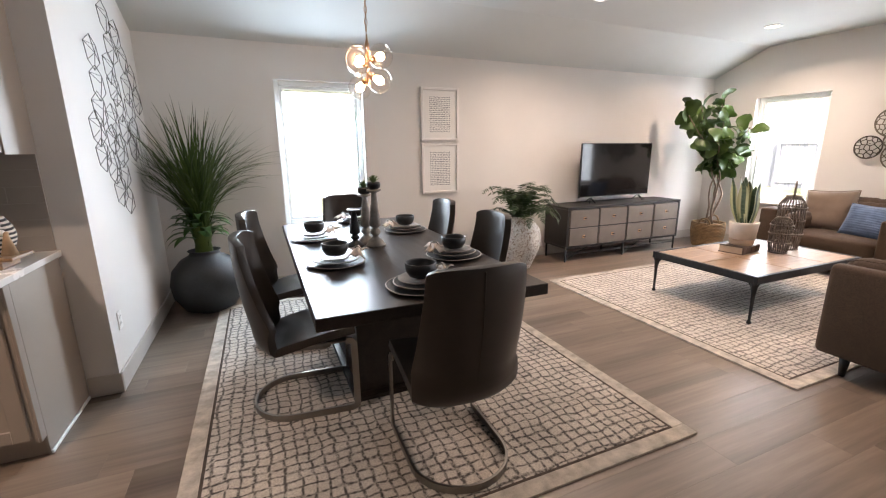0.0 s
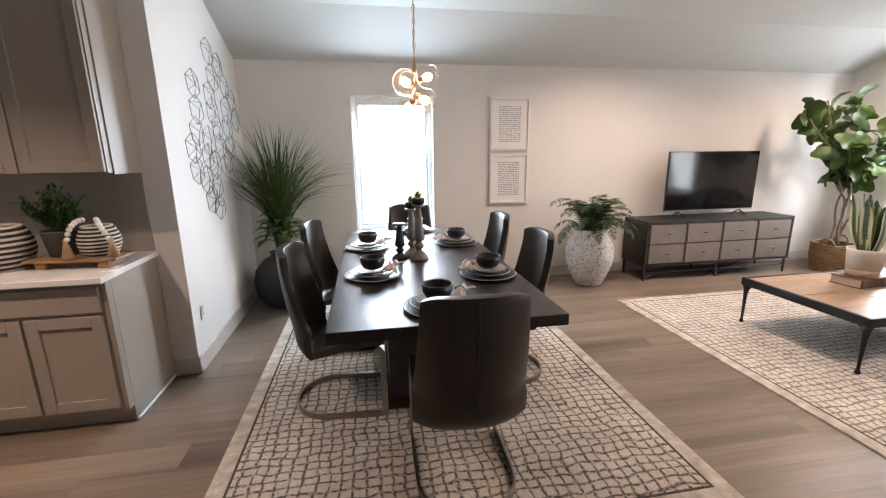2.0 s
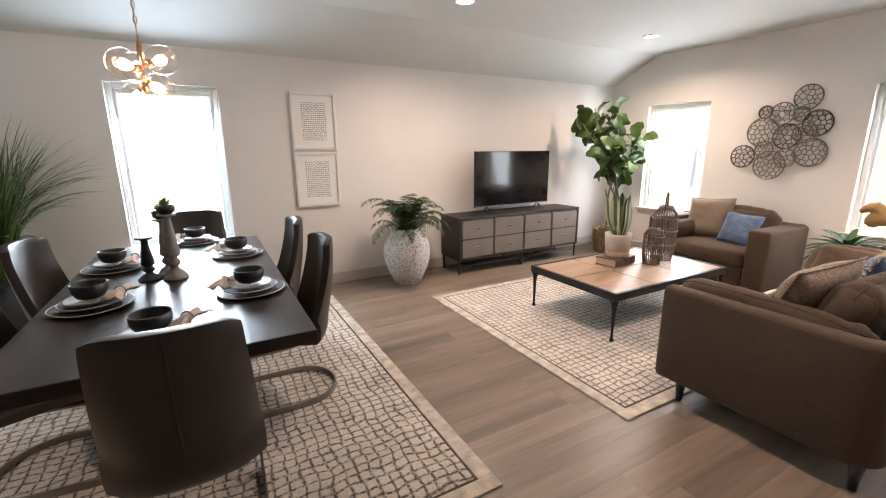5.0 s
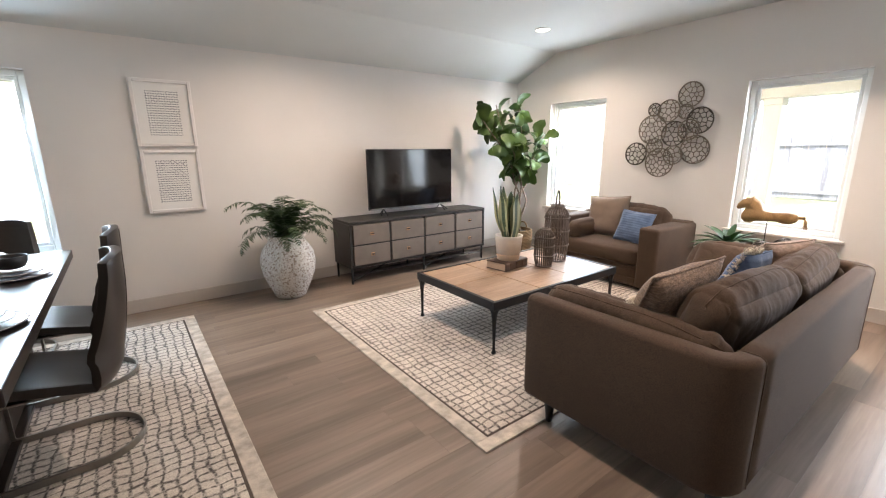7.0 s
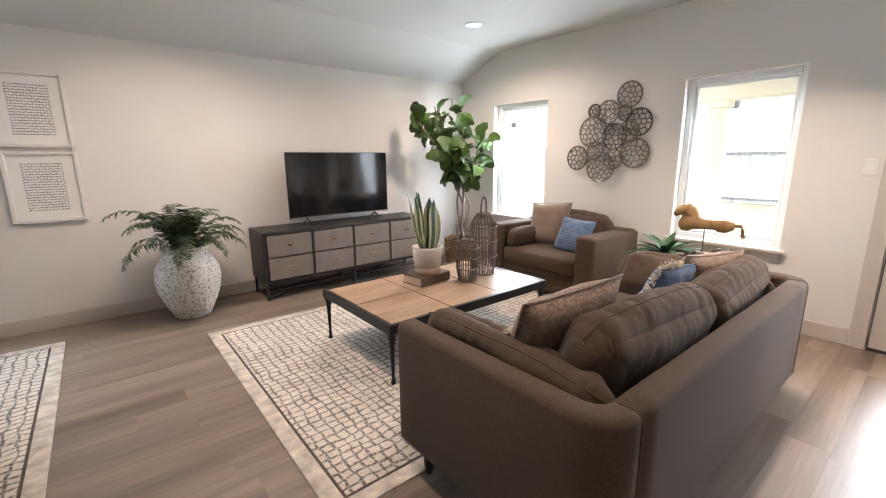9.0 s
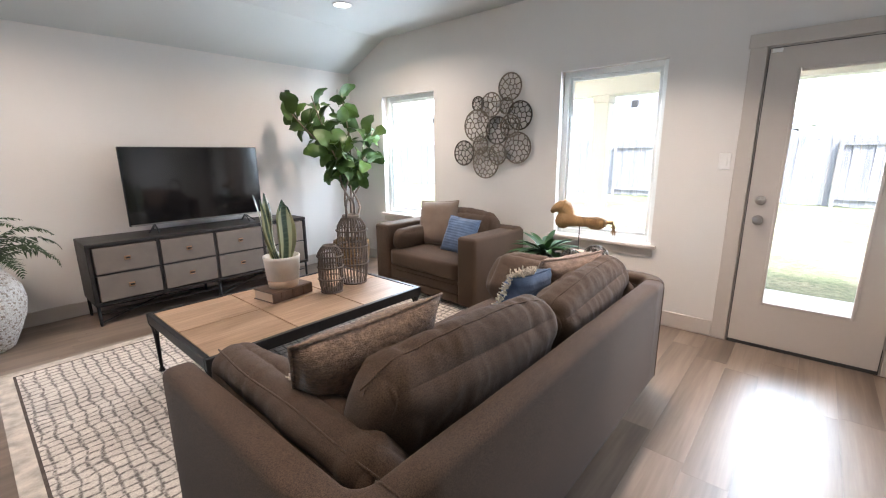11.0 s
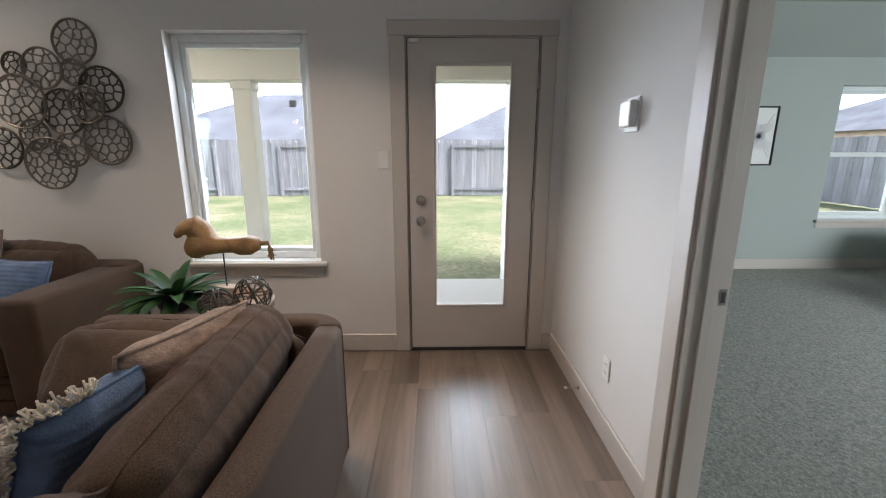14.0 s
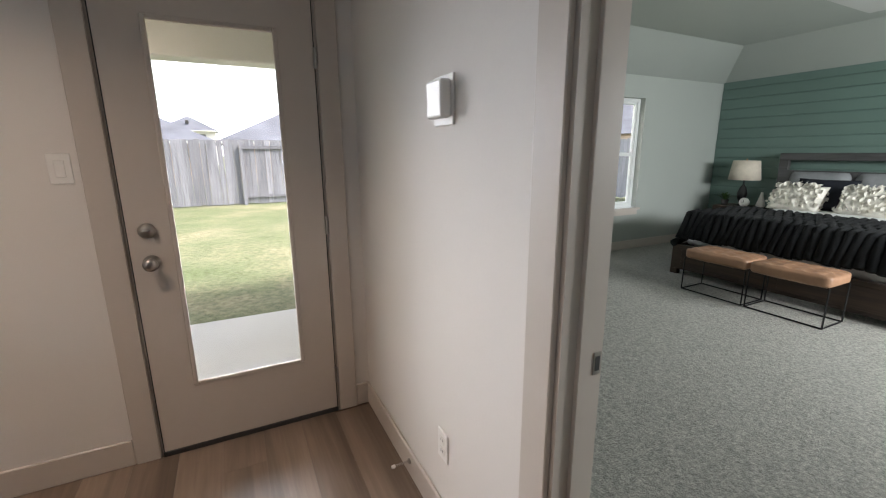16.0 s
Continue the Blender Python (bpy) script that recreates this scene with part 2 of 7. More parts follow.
M["siding"] = mat("white_siding", (0.7, 0.7, 0.68), 0.6, var=0.04, scale=1, fine=40, relief=0.08)
M["shingle"] = mat("grey_shingles", (0.115, 0.125, 0.15), 0.9, var=0.25, scale=0.8, fine=9, relief=0.5, dist=0.02)
M["brickfar"] = mat("tan_brick", (0.42, 0.34, 0.28), 0.9, var=0.15, scale=2, fine=14, relief=0.3)
M["metal"] = mat("satin_nickel", (0.42, 0.40, 0.375), 0.3, 1.0, var=0.05, fine=120, relief=0.02)
M["blackmetal"] = mat("black_iron", (0.022, 0.021, 0.021), 0.45, 0.6, var=0.2, fine=60, relief=0.08)
M["plate"] = mat("white_plastic", (0.78, 0.76, 0.73), 0.35, var=0.02, relief=0)
M["slot"] = mat("dark_slot", (0.03, 0.03, 0.03), 0.6, relief=0)


def grass_mat():
    m, nt, bsdf = nodes_of("lawn")
    vec = coords(nt)
    a, b = tex_noise(nt, 0.6, 6, 0.65, vec), tex_noise(nt, 14, 5, 0.75, vec)
    c = ramp(nt, a.outputs["Fac"], [(0.34, (0.10, 0.135, 0.055)), (0.5, (0.155, 0.175, 0.09)), (0.68, (0.26, 0.245, 0.155))])
    d = ramp(nt, b.outputs["Fac"], [(0.35, (0.4, 0.43, 0.36)), (0.6, (1, 1, 1))])
    link(nt, mix(nt, 0.9, c, d, "MULTIPLY"), bsdf.inputs["Base Color"])
    bsdf.inputs["Roughness"].default_value = 0.95
    bump(nt, bsdf, b.outputs["Fac"], 0.8, 0.04)
    return m


M["lawn"] = grass_mat()


# ---- builders ----
def thing(name, label, category, m=None, group="", kind=""):
    ob = new(name)
    ob.empty_display_size = 0.1
    ob.matrix_basis = m or Matrix()
    return tagged(ob, label, category, group, kind)


def part(name, bm, material, parent=None, label="", smooth=False, m=None):
    me = bpy.data.meshes.new(name)
    bm.normal_update()
    bm.to_mesh(me)
    bm.free()
    for one in material if isinstance(material, list) else [material]:
        me.materials.append(one)
    if smooth:
        me.shade_smooth()
    ob = new(name, me)
    if parent is not None:
        ob.parent = parent
    if m is not None:
        ob.matrix_basis = m
    if label:
        ob["label"] = label
    return ob


def again(name, src, parent, m, label=""):
    """Another object on the same mesh."""
    ob = new(name, src.data)
    ob.parent = parent
    ob.matrix_basis = m
    if label:
        ob["label"] = label
    return ob


def setting(ob, label, category):
    return tagged(ob, label, category, kind="structure")


def box(x0, x1, y0, y1, z0, z1, bevel=0.0, seg=2, bm=None):
    b = bmesh.new()
    bmesh.ops.create_cube(b, size=1)
    for v in b.verts:
        v.co = Vector(((x0 + x1) / 2 + v.co.x * (x1 - x0), (y0 + y1) / 2 + v.co.y * (y1 - y0), (z0 + z1) / 2 + v.co.z * (z1 - z0)))
    if bevel:
        bmesh.ops.bevel(b, geom=b.edges[:], offset=bevel, segments=seg, affect="EDGES", profile=0.5)
    return b if bm is None else into(bm, b)


def into(bm, other, m=None):
    """Adds other to bm."""
    if m is not None:
        other.transform(m)
    me = bpy.data.meshes.new("tmp")
    other.to_mesh(me)
    other.free()
    bm.from_mesh(me)
    bpy.data.meshes.remove(me)
    return bm


def lathe(profile, n=32, bm=None):
    """A turned body from (radius, height) pairs, bottom to top."""
    b = bmesh.new()
    rings = []
    for r, z in profile:
        rings.append([b.verts.new((max(r, 1e-4) * math.cos(2 * math.pi * i / n), max(r, 1e-4) * math.sin(2 * math.pi * i / n), z)) for i in range(n)])
    for lo, hi in zip(rings, rings[1:]):
        for i in range(n):
            b.faces.new((lo[i], lo[(i + 1) % n], hi[(i + 1) % n], hi[i]))
    b.faces.new(rings[0][::-1])
    b.faces.new(rings[-1])
    return b if bm is None else into(bm, b)


def tube(points, radius, n=8, bm=None, closed=False, flat=None):
    """A round bar, or with flat=(width, thickness) a flat one, along points. radius may be a list."""
    b = bmesh.new()
    pts = [Vector(p) for p in points]
    k = len(pts)
    rings, side = [], None
    for i, p in enumerate(pts):
        if closed:
            d = pts[(i + 1) % k] - pts[i - 1]
        else:
            d = pts[min(i + 1, k - 1)] - pts[max(i - 1, 0)]
        d.normalize()
        if side is None:
            side = d.cross(Vector((0, 0, 1)) if abs(d.z) < 0.9 else Vector((0, 1, 0)))
        side = (side - d * side.dot(d)).normalized()
        up = side.cross(d).normalized()
        r = radius[i] if isinstance(radius, (list, tuple)) else radius
        if flat:
            w, t = flat
            rings.append([b.verts.new(p + side * a * w / 2 + up * c * t / 2) for a, c in ((-1, -1), (1, -1), (1, 1), (-1, 1))])
        else:
            rings.append([b.verts.new(p + (side * math.cos(2 * math.pi * j / n) + up * math.sin(2 * math.pi * j / n)) * r) for j in range(n)])
    m = len(rings[0])
    for i in range(k if closed else k - 1):
        lo, hi = rings[i], rings[(i + 1) % k]
        for j in range(m):
            b.faces.new((lo[j], lo[(j + 1) % m], hi[(j + 1) % m], hi[j]))
    if not closed:
        b.faces.new(rings[0][::-1])
        b.faces.new(rings[-1])
    return b if bm is None else into(bm, b)


def pillow(w, h, t, n=14, corner=0.07, crease=0.012, seed=0.0):
    """A stuffed pillow in the xz plane, thick along y, standing on z = 0."""
    b = bmesh.new()
    grid = {}
    for s in (-1, 1):
        for i in range(n + 1):
            for j in range(n + 1):
                u, v = 2 * i / n - 1, 2 * j / n - 1
                rim = i in (0, n) or j in (0, n)
                if rim and s == 1:
                    grid[s, i, j] = grid[-1, i, j]
                    continue
                x = u * w / 2 * (1 - corner * (1 - v * v))
                z = v * h / 2 * (1 - corner * (1 - u * u)) + h / 2
                y = s * t / 2 * ((1 - u ** 4) * (1 - v ** 4)) ** 0.6
                if not rim:
                    y += crease * noise.noise(Vector((u * 2.2 + seed, v * 2.2, s * 3.0 + seed)))
                grid[s, i, j] = b.verts.new((x, y, z))
    for s in (-1, 1):
        for i in range(n):
            for j in range(n):
                f = [grid[s, i, j], grid[s, i + 1, j], grid[s, i + 1, j + 1], grid[s, i, j + 1]]
                b.faces.new(f if s == -1 else f[::-1])
    return b


def cushion(w, d, h, puff=0.03, r=0.05, n=12, wrinkle=0.006, seed=0.0):
    """A stuffed box cushion w by d by h, centred on x and y, standing on z = 0."""
    b = bmesh.new()
    bmesh.ops.create_cube(b, size=2)
    bmesh.ops.subdivide_edges(b, edges=b.edges[:], cuts=n, use_grid_fill=True)
    half = Vector((w / 2, d / 2, h / 2))
    for v in b.verts:
        u = v.co.copy()
        p = Vector((u.x * half.x, u.y * half.y, u.z * half.z))
        q = Vector([max(-(half[k] - r), min(half[k] - r, p[k])) for k in range(3)])
        away = p - q
        if away.length > 1e-6:
            p = q + away.normalized() * r
        for k in range(3):
            o = [a for a in range(3) if a != k]
            p[k] += math.copysign(puff * (abs(u[k]) ** 3) * (1 - u[o[0]] ** 2) * (1 - u[o[1]] ** 2), u[k])
        out = Vector([u[k] if abs(u[k]) > 0.98 else u[k] * 0.15 for k in range(3)]).normalized()
        p += out * wrinkle * noise.noise(Vector((p.x * 5 + seed, p.y * 5, p.z * 5 - seed)))
        sway = noise.noise(Vector((p.x * 4 + seed, p.y * 4, p.z * 4)))
        ridge = 1 - abs(noise.noise(Vector((p.x * 11 + 1.6 * sway + seed, p.y * 4 + p.x * 3, p.z * 4 - p.x * 2)))) * 2.4
        p -= out * wrinkle * 1.3 * max(0.0, ridge) ** 2
        v.co = p + Vector((0, 0, h / 2))
    return b


def strip_leaf(length, width, n=7, bend=0.4, fold=0.15, tip=0.7, lift=1.0):
    """A blade that rises from the origin along +y and z and bends outward."""
    b = bmesh.new()
    rows = []
    y = z = 0.0
    for i in range(n + 1):
        f = i / n
        a = lift - bend * f * 2
        w = width / 2 * (math.sin(math.pi * min(1, 0.18 + f * 0.82)) ** tip if f < 1 else 0.02)
        rows.append([b.verts.new((-w, y, z + fold * w)), b.verts.new((0, y, z)), b.verts.new((w, y, z + fold * w))])
        y += math.cos(a) * length / n
        z += math.sin(a) * length / n
    for lo, hi in zip(rows, rows[1:]):
        b.faces.new((lo[0], lo[1], hi[1], hi[0]))
        b.faces.new((lo[1], lo[2], hi[2], hi[1]))
    return b


# ---- shell of the house ----
X0, X1, Y0, Y1 = -0.70, 6.70, -0.81, 4.67   # dining side wall, window wall, bedroom wall, media wall
EAVE, FLAT, CREASE = 2.42, 2.735, 3.95       # wall height, flat ceiling, where the slope begins
KX, KY, BX, BY = -4.5, 2.93, 8.75, -7.1      # kitchen end wall, kitchen back wall, bedroom walls
T = 0.15


def wall_with_holes(name, axis, face, out, a0, a1, z0, z1, holes, material, label, category="wall", top=None):
    """A wall slab along x or y, from its inner face outwards, with rectangular openings (a, b, low, high)."""
    bm = bmesh.new()
    cuts = sorted({a0, a1, *[h[0] for h in holes], *[h[1] for h in holes]})
    lo, hi = min(face, face + out), max(face, face + out)
    for p, q in zip(cuts, cuts[1:]):
        mid = (p + q) / 2
        inside = sorted([(h[2], h[3]) for h in holes if h[0] < mid < h[1]])
        z = z0
        for c, d in [*inside, (z1, z1)]:
            if c - z > 1e-4:
                box(*((p, q, lo, hi) if axis == "x" else (lo, hi, p, q)), z, c, bm=bm)
            z = d
    return setting(part(name, bm, material), label, category)


WIN1 = (0.40, 1.265, 0.655, 2.095)
WIN2 = (3.155, 4.02, 0.655, 2.08)
WIN3 = (0.785, 1.645, 0.655, 2.085)
DOOR = (-0.645, 0.20, 0.0, 2.065)
BWIN = (-5.40, -4.47, 0.60, 2.085)
OPEN = (4.36, 5.22, 0.0, 2.06)

wall_with_holes("wall_north", "x", Y1, T, X0 - T, X1 + T, -0.1, FLAT + 0.1, [WIN1], M["wall"], "warm white painted wall behind the television console")
wall_with_holes("wall_east", "y", X1, T, Y0, Y1, -0.1, FLAT + 0.1, [WIN2, WIN3, DOOR], M["wall"], "warm white painted wall with two windows and a glazed door")
wall_with_holes("wall_south", "x", Y0, -0.115, 2.6, X1 + T, -0.1, FLAT + 0.1, [OPEN], M["wall"], "warm white painted wall beside the bedroom doorway")
wall_with_holes("wall_dining", "y", X0, -T, KY, Y1, -0.1, FLAT + 0.1, [], M["wall"], "white painted dining wall that carries the wire sculpture")
wall_with_holes("wall_kitchen", "x", KY, T, KX, X0 - T, -0.1, FLAT + 0.1, [], M["wall"], "white painted kitchen wall behind the cabinets")
wall_with_holes("wall_kitchen_end", "y", KX, -T, -6.0, KY + T, -0.1, FLAT + 0.1, [], M["wall"], "plain white kitchen end wall")
wall_with_holes("wall_entry", "x", -6.0, -T, KX - T, 2.6 + T, -0.1, FLAT + 0.1, [], M["wall"], "plain white entry wall")
wall_with_holes("wall_hall", "y", 2.6, T, -6.0, Y0 - 0.115, -0.1, FLAT + 0.1, [], M["wall"], "plain white hall wall")
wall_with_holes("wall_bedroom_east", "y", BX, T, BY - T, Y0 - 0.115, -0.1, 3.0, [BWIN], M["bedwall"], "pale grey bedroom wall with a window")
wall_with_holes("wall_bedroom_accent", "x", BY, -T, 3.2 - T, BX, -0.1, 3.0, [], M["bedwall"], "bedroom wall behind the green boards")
# this opening is unseen, added to hold the bedroom's fill light
wall_with_holes("wall_bedroom_west", "y", 3.2, -T, BY, Y0 - 0.115, -0.1, 3.0, [(-5.9, -4.1, 0.7, 2.1)], M["bedwall"], "plain pale grey bedroom wall with an added unseen opening")
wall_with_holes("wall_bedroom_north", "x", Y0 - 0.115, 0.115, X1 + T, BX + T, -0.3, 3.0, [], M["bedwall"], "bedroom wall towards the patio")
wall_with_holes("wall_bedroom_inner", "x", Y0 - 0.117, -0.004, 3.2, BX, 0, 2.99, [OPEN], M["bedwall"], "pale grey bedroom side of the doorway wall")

# ceilings: flat field, and the slope down to the media wall
bm = bmesh.new()
box(KX - T, X1 + T, -6.2, CREASE, FLAT, FLAT + 0.12, bm=bm)
prof = [(CREASE, FLAT), (Y1 + T, EAVE - (FLAT - EAVE) / (Y1 - CREASE) * T), (Y1 + T, FLAT + 0.12), (CREASE, FLAT + 0.12)]
ends = [[bm.verts.new((x, y, z)) for y, z in prof] for x in (X0 - T, X1 + T)]
bm.faces.new(ends[0])
bm.faces.new(ends[1][::-1])
for i in range(4):
    j = (i + 1) % 4
    bm.faces.new((ends[0][j], ends[0][i], ends[1][i], ends[1][j]))
bmesh.ops.recalc_face_normals(bm, faces=bm.faces[:])
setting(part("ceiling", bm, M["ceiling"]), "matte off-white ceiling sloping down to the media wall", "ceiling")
bm = bmesh.new()
box(3.05, BX - 0.55, BY + 0.6, Y0 - 0.115, 2.74, 2.86, bm=bm)
bed_low = 2.37
for a, b2, c, d in (((3.05, BY), (BX, BY), (BX - 0.55, BY + 0.6), (3.05, BY + 0.6)), ((BX, BY), (BX, Y0 - 0.115), (BX - 0.55, Y0 - 0.115), (BX - 0.55, BY + 0.6))):
    low = [bm.verts.new((x, y, z)) for (x, y), z in zip((a, b2, c, d), (bed_low, bed_low, 2.74, 2.74))]
    up = [bm.verts.new((v.co.x, v.co.y, 3.0)) for v in low]
    bm.faces.new(low)
    bm.faces.new(up[::-1])
    for i in range(4):
        j = (i + 1) % 4
        bm.faces.new((low[j], low[i], up[i], up[j]))
bmesh.ops.recalc_face_normals(bm, faces=bm.faces[:])
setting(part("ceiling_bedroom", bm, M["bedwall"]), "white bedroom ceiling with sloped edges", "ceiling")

# floors
floor = setting(part("floor", box(KX - T, X1 + T, -6.2, Y1 + T, -0.12, -0.006), M["underlay"]), "grey-brown wood-look vinyl plank floor", "floor")
setting(part("floor_bedroom", box(3.05, BX + T, BY - T, Y0 - 0.05, -0.12, 0.006), M["carpet"]), "grey-green flecked cut-pile bedroom carpet", "carpet")


def baseboard(x0, x1, y0, y1):
    setting(part("baseboard", box(x0, x1, y0, y1, 0, 0.125, 0.004, 1), M["trim"]), "greige painted flat baseboard", "baseboard")


BB = 0.014
baseboard(X0, X1, Y1 - BB, Y1)
baseboard(X1 - BB, X1, 0.29, Y1 - BB)
baseboard(X1 - BB, X1, Y0, -0.735)
baseboard(5.305, X1 - BB, Y0, Y0 + BB)
baseboard(2.6, 4.275, Y0, Y0 + BB)
baseboard(X0, X0 + BB, KY, Y1 - BB)
baseboard(-0.858, X0 + BB, KY - BB, KY)
baseboard(BX - BB, BX, BY + 0.03, Y0 - 0.125)


# windows
def sheet(axis, at, p, q, lo, hi, parent):
    """A pane of glass."""
    bm = bmesh.new()
    bm.faces.new([bm.verts.new((a, at, z) if axis == "x" else (at, a, z)) for a, z in ((p, lo), (q, lo), (q, hi), (p, hi))])
    g = part("pane", bm, M["glass"], parent, "clear glass")
    g.visible_shadow = False


def window(name, axis, face, out, hole, label, rail=False, sill_in=0.09):
    """A white vinyl window set in the outer part of the wall, with a painted sill and apron inside."""
    a0, a1, z0, z1 = hole
    win = setting(thing(name, label, "window"), label, "window")

    def slab(nm, p, q, d0, d1, lo, hi, material, bevel=0.0, parent=win):
        d0, d1 = sorted((face + out * d0, face + out * d1))
        return part(nm, box(*((p, q, d0, d1) if axis == "x" else (d0, d1, p, q)), lo, hi, bevel, 1), material, parent)

    fw = 0.05
    frame_ob = None
    for nm, p, q, lo, hi in (("window_frame", a0, a0 + fw, z0, z1), ("window_frame", a1 - fw, a1, z0, z1), ("window_frame", a0 + fw, a1 - fw, z1 - fw, z1), ("window_frame", a0 + fw, a1 - fw, z0, z0 + fw)):
        frame_ob = slab(nm, p, q, 0.075, 0.145, lo, hi, M["white"], 0.006)
    s = 0.028
    i0, i1, j0, j1 = a0 + fw, a1 - fw, z0 + fw, z1 - fw
    for p, q, lo, hi in ((i0, i0 + s, j0, j1), (i1 - s, i1, j0, j1), (i0 + s, i1 - s, j1 - s, j1), (i0 + s, i1 - s, j0, j0 + s)):
        slab("sash", p, q, 0.09, 0.13, lo, hi, M["white"], 0.004)
    if rail:
        mid = (z0 + z1) / 2
        slab("meeting_rail", i0 + s, i1 - s, 0.085, 0.128, mid - 0.025, mid + 0.025, M["white"], 0.004)
    for lo, hi in ([(j0 + s, (z0 + z1) / 2 - 0.025), ((z0 + z1) / 2 + 0.025, j1 - s)] if rail else [(j0 + s, j1 - s)]):
        sheet(axis, face + out * 0.11, i0 + s, i1 - s, lo, hi, win)
    slab("window_sill", a0 - 0.045, a1 + 0.045, -0.045, 0.0, z0 - 0.03, z0, M["trim"], 0.006)
    slab("window_sill", a0 + 0.001, a1 - 0.001, 0.0, 0.076, z0 - 0.03, z0 + 0.002, M["white"], 0.0)
    slab("apron", a0 - 0.02, a1 + 0.02, -0.014, 0.0, z0 - 0.10, z0 - 0.03, M["trim"], 0.003)
    return win


window("window_1", "x", Y1, 1, WIN1, "tall white vinyl dining window with burnt-out daylight")
window("window_2", "y", X1, 1, WIN2, "tall white vinyl window beside the fig tree")
window("window_3", "y", X1, 1, WIN3, "tall white vinyl window with a painted sill")
window("window_4", "y", BX, 1, BWIN, "white single-hung bedroom window", rail=True)

# the glazed patio door and its casing
door = setting(thing("door_1", "greige painted full-lite patio door with clear glass, closed", "door"), "greige painted full-lite patio door with clear glass, closed", "door")
d0, d1, dz = DOOR[0] + 0.022, DOOR[1] - 0.022, 2.045
g0, g1, h0, h1 = -0.474, 0.025, 0.325, 1.908
bm = bmesh.new()
box(6.69, 6.735, d0, g0, 0.018, dz, bm=bm)
box(6.69, 6.735, g1, d1, 0.018, dz, bm=bm)
box(6.69, 6.735, g0, g1, 0.018, h0, bm=bm)
box(6.69, 6.735, g0, g1, h1, dz, bm=bm)
part("door_leaf", bm, M["trim"], door)
for p, q, lo, hi in ((g0 - 0.0, g0 + 0.02, h0, h1), (g1 - 0.02, g1, h0, h1), (g0 + 0.02, g1 - 0.02, h0, h0 + 0.02), (g0 + 0.02, g1 - 0.02, h1 - 0.02, h1)):
    part("glazing_bead", box(6.684, 6.70, p, q, lo, hi, 0.004, 1), M["trim"], door)
sheet("y", 6.71, g0, g1, h0, h1, door)
for y, z, r in ((0.108, 1.066, 0.03), (0.108, 0.929, 0.03)):
    knob_m = pose(6.69, y, z, 0, -90, 0)
    if z > 1:
        k = part("deadbolt", lathe([(0.032, 0), (0.032, 0.012), (0.024, 0.02), (0.022, 0.024)], 24), M["metal"], door, "satin nickel deadbolt", True, knob_m)
        part("thumb_turn", box(-0.005, 0.005, -0.016, 0.016, 0.022, 0.036, 0.003, 1), M["metal"], k)
    else:
        part("door_knob", lathe([(0.032, 0), (0.032, 0.008), (0.013, 0.014), (0.012, 0.03), (0.022, 0.038), (0.028, 0.05), (0.026, 0.062), (0.012, 0.068)], 24), M["metal"], door, "satin nickel round knob", True, knob_m)
for z in (0.22, 1.03, 1.80):
    part("hinge", box(6.674, 6.692, DOOR[0] + 0.010, DOOR[0] + 0.024, z - 0.045, z + 0.045, 0.003, 1), M["metal"], door, "nickel hinge")
# shade in the gaps under and round the leaf, put in as black strips
part("gap_strip", box(6.681, 6.74, d0 - 0.004, d1 + 0.004, 0.002, 0.024), M["slot"], door, "black strip for the dark gap under the door")
for p, q, lo, hi in ((DOOR[0] + 0.0165, d0 + 0.0005, 0.018, dz), (d1 - 0.0005, DOOR[1] - 0.0165, 0.018, dz), (d0, d1, dz - 0.0005, dz + 0.0045)):
    part("gap_strip", box(6.694, 6.7008, p, q, lo, hi), M["slot"], door, "black strip for the dark gap round the door leaf")
part("alarm_sensor", box(6.672, 6.69, d1 - 0.065, d1 - 0.01, dz - 0.028, dz - 0.004, 0.003, 1), M["plate"], door, "white plastic contact sensor")
jamb = setting(thing("door_frame", "greige flat-board casing round the patio door", "door frame"), "greige flat-board casing round the patio door", "door frame")
for p, q, lo, hi in ((DOOR[0], DOOR[0] + 0.02, 0, 2.065), (DOOR[1] - 0.02, DOOR[1], 0, 2.065), (DOOR[0] + 0.02, DOOR[1] - 0.02, 2.047, 2.065)):
    part("jamb", box(6.701, 6.84, p, q, lo, hi), M["trim"], jamb)
for p, q, lo, hi in ((DOOR[0] - 0.088, DOOR[0] + 0.006, 0, 2.06), (DOOR[1] - 0.006, DOOR[1] + 0.088, 0, 2.06), (DOOR[0] - 0.098, DOOR[1] + 0.098, 2.06, 2.145)):
    part("casing", box(6.682, 6.7, p, q, lo, hi, 0.003, 1), M["trim"], jamb)
part("threshold", box(6.70, 6.87, DOOR[0] + 0.021, DOOR[1] - 0.021, -0.02, 0.001), M["slot"], jamb, "dark metal threshold")

# the bedroom doorway: jambs, stops and casings on both sides
way = setting(thing("doorway", "greige painted cased opening with a nickel strike plate", "door frame"), "greige painted cased opening with a nickel strike plate", "door frame")
wy0, wy1 = Y0 - 0.122, Y0 + 0.001
for s, x in ((-1, OPEN[1]), (1, OPEN[0])):
    a, b2 = sorted((x, x + s * 0.018))
    part("jamb", box(a, b2, wy0, wy1, 0, 2.042), M["trim"], way)
    a, b2 = sorted((x + s * 0.018, x + s * 0.030))
    part("stop", box(a, b2, wy0 + 0.045, wy0 + 0.08, 0, 2.042, 0.002, 1), M["trim"], way)
    a, b2 = sorted((x + s * 0.006, x - s * 0.084))
    for lo, hi in ((wy1, wy1 + 0.016), (wy0 - 0.016, wy0)):
        part("casing", box(a, b2, lo, hi, 0, 2.05, 0.003, 1), M["trim"], way)
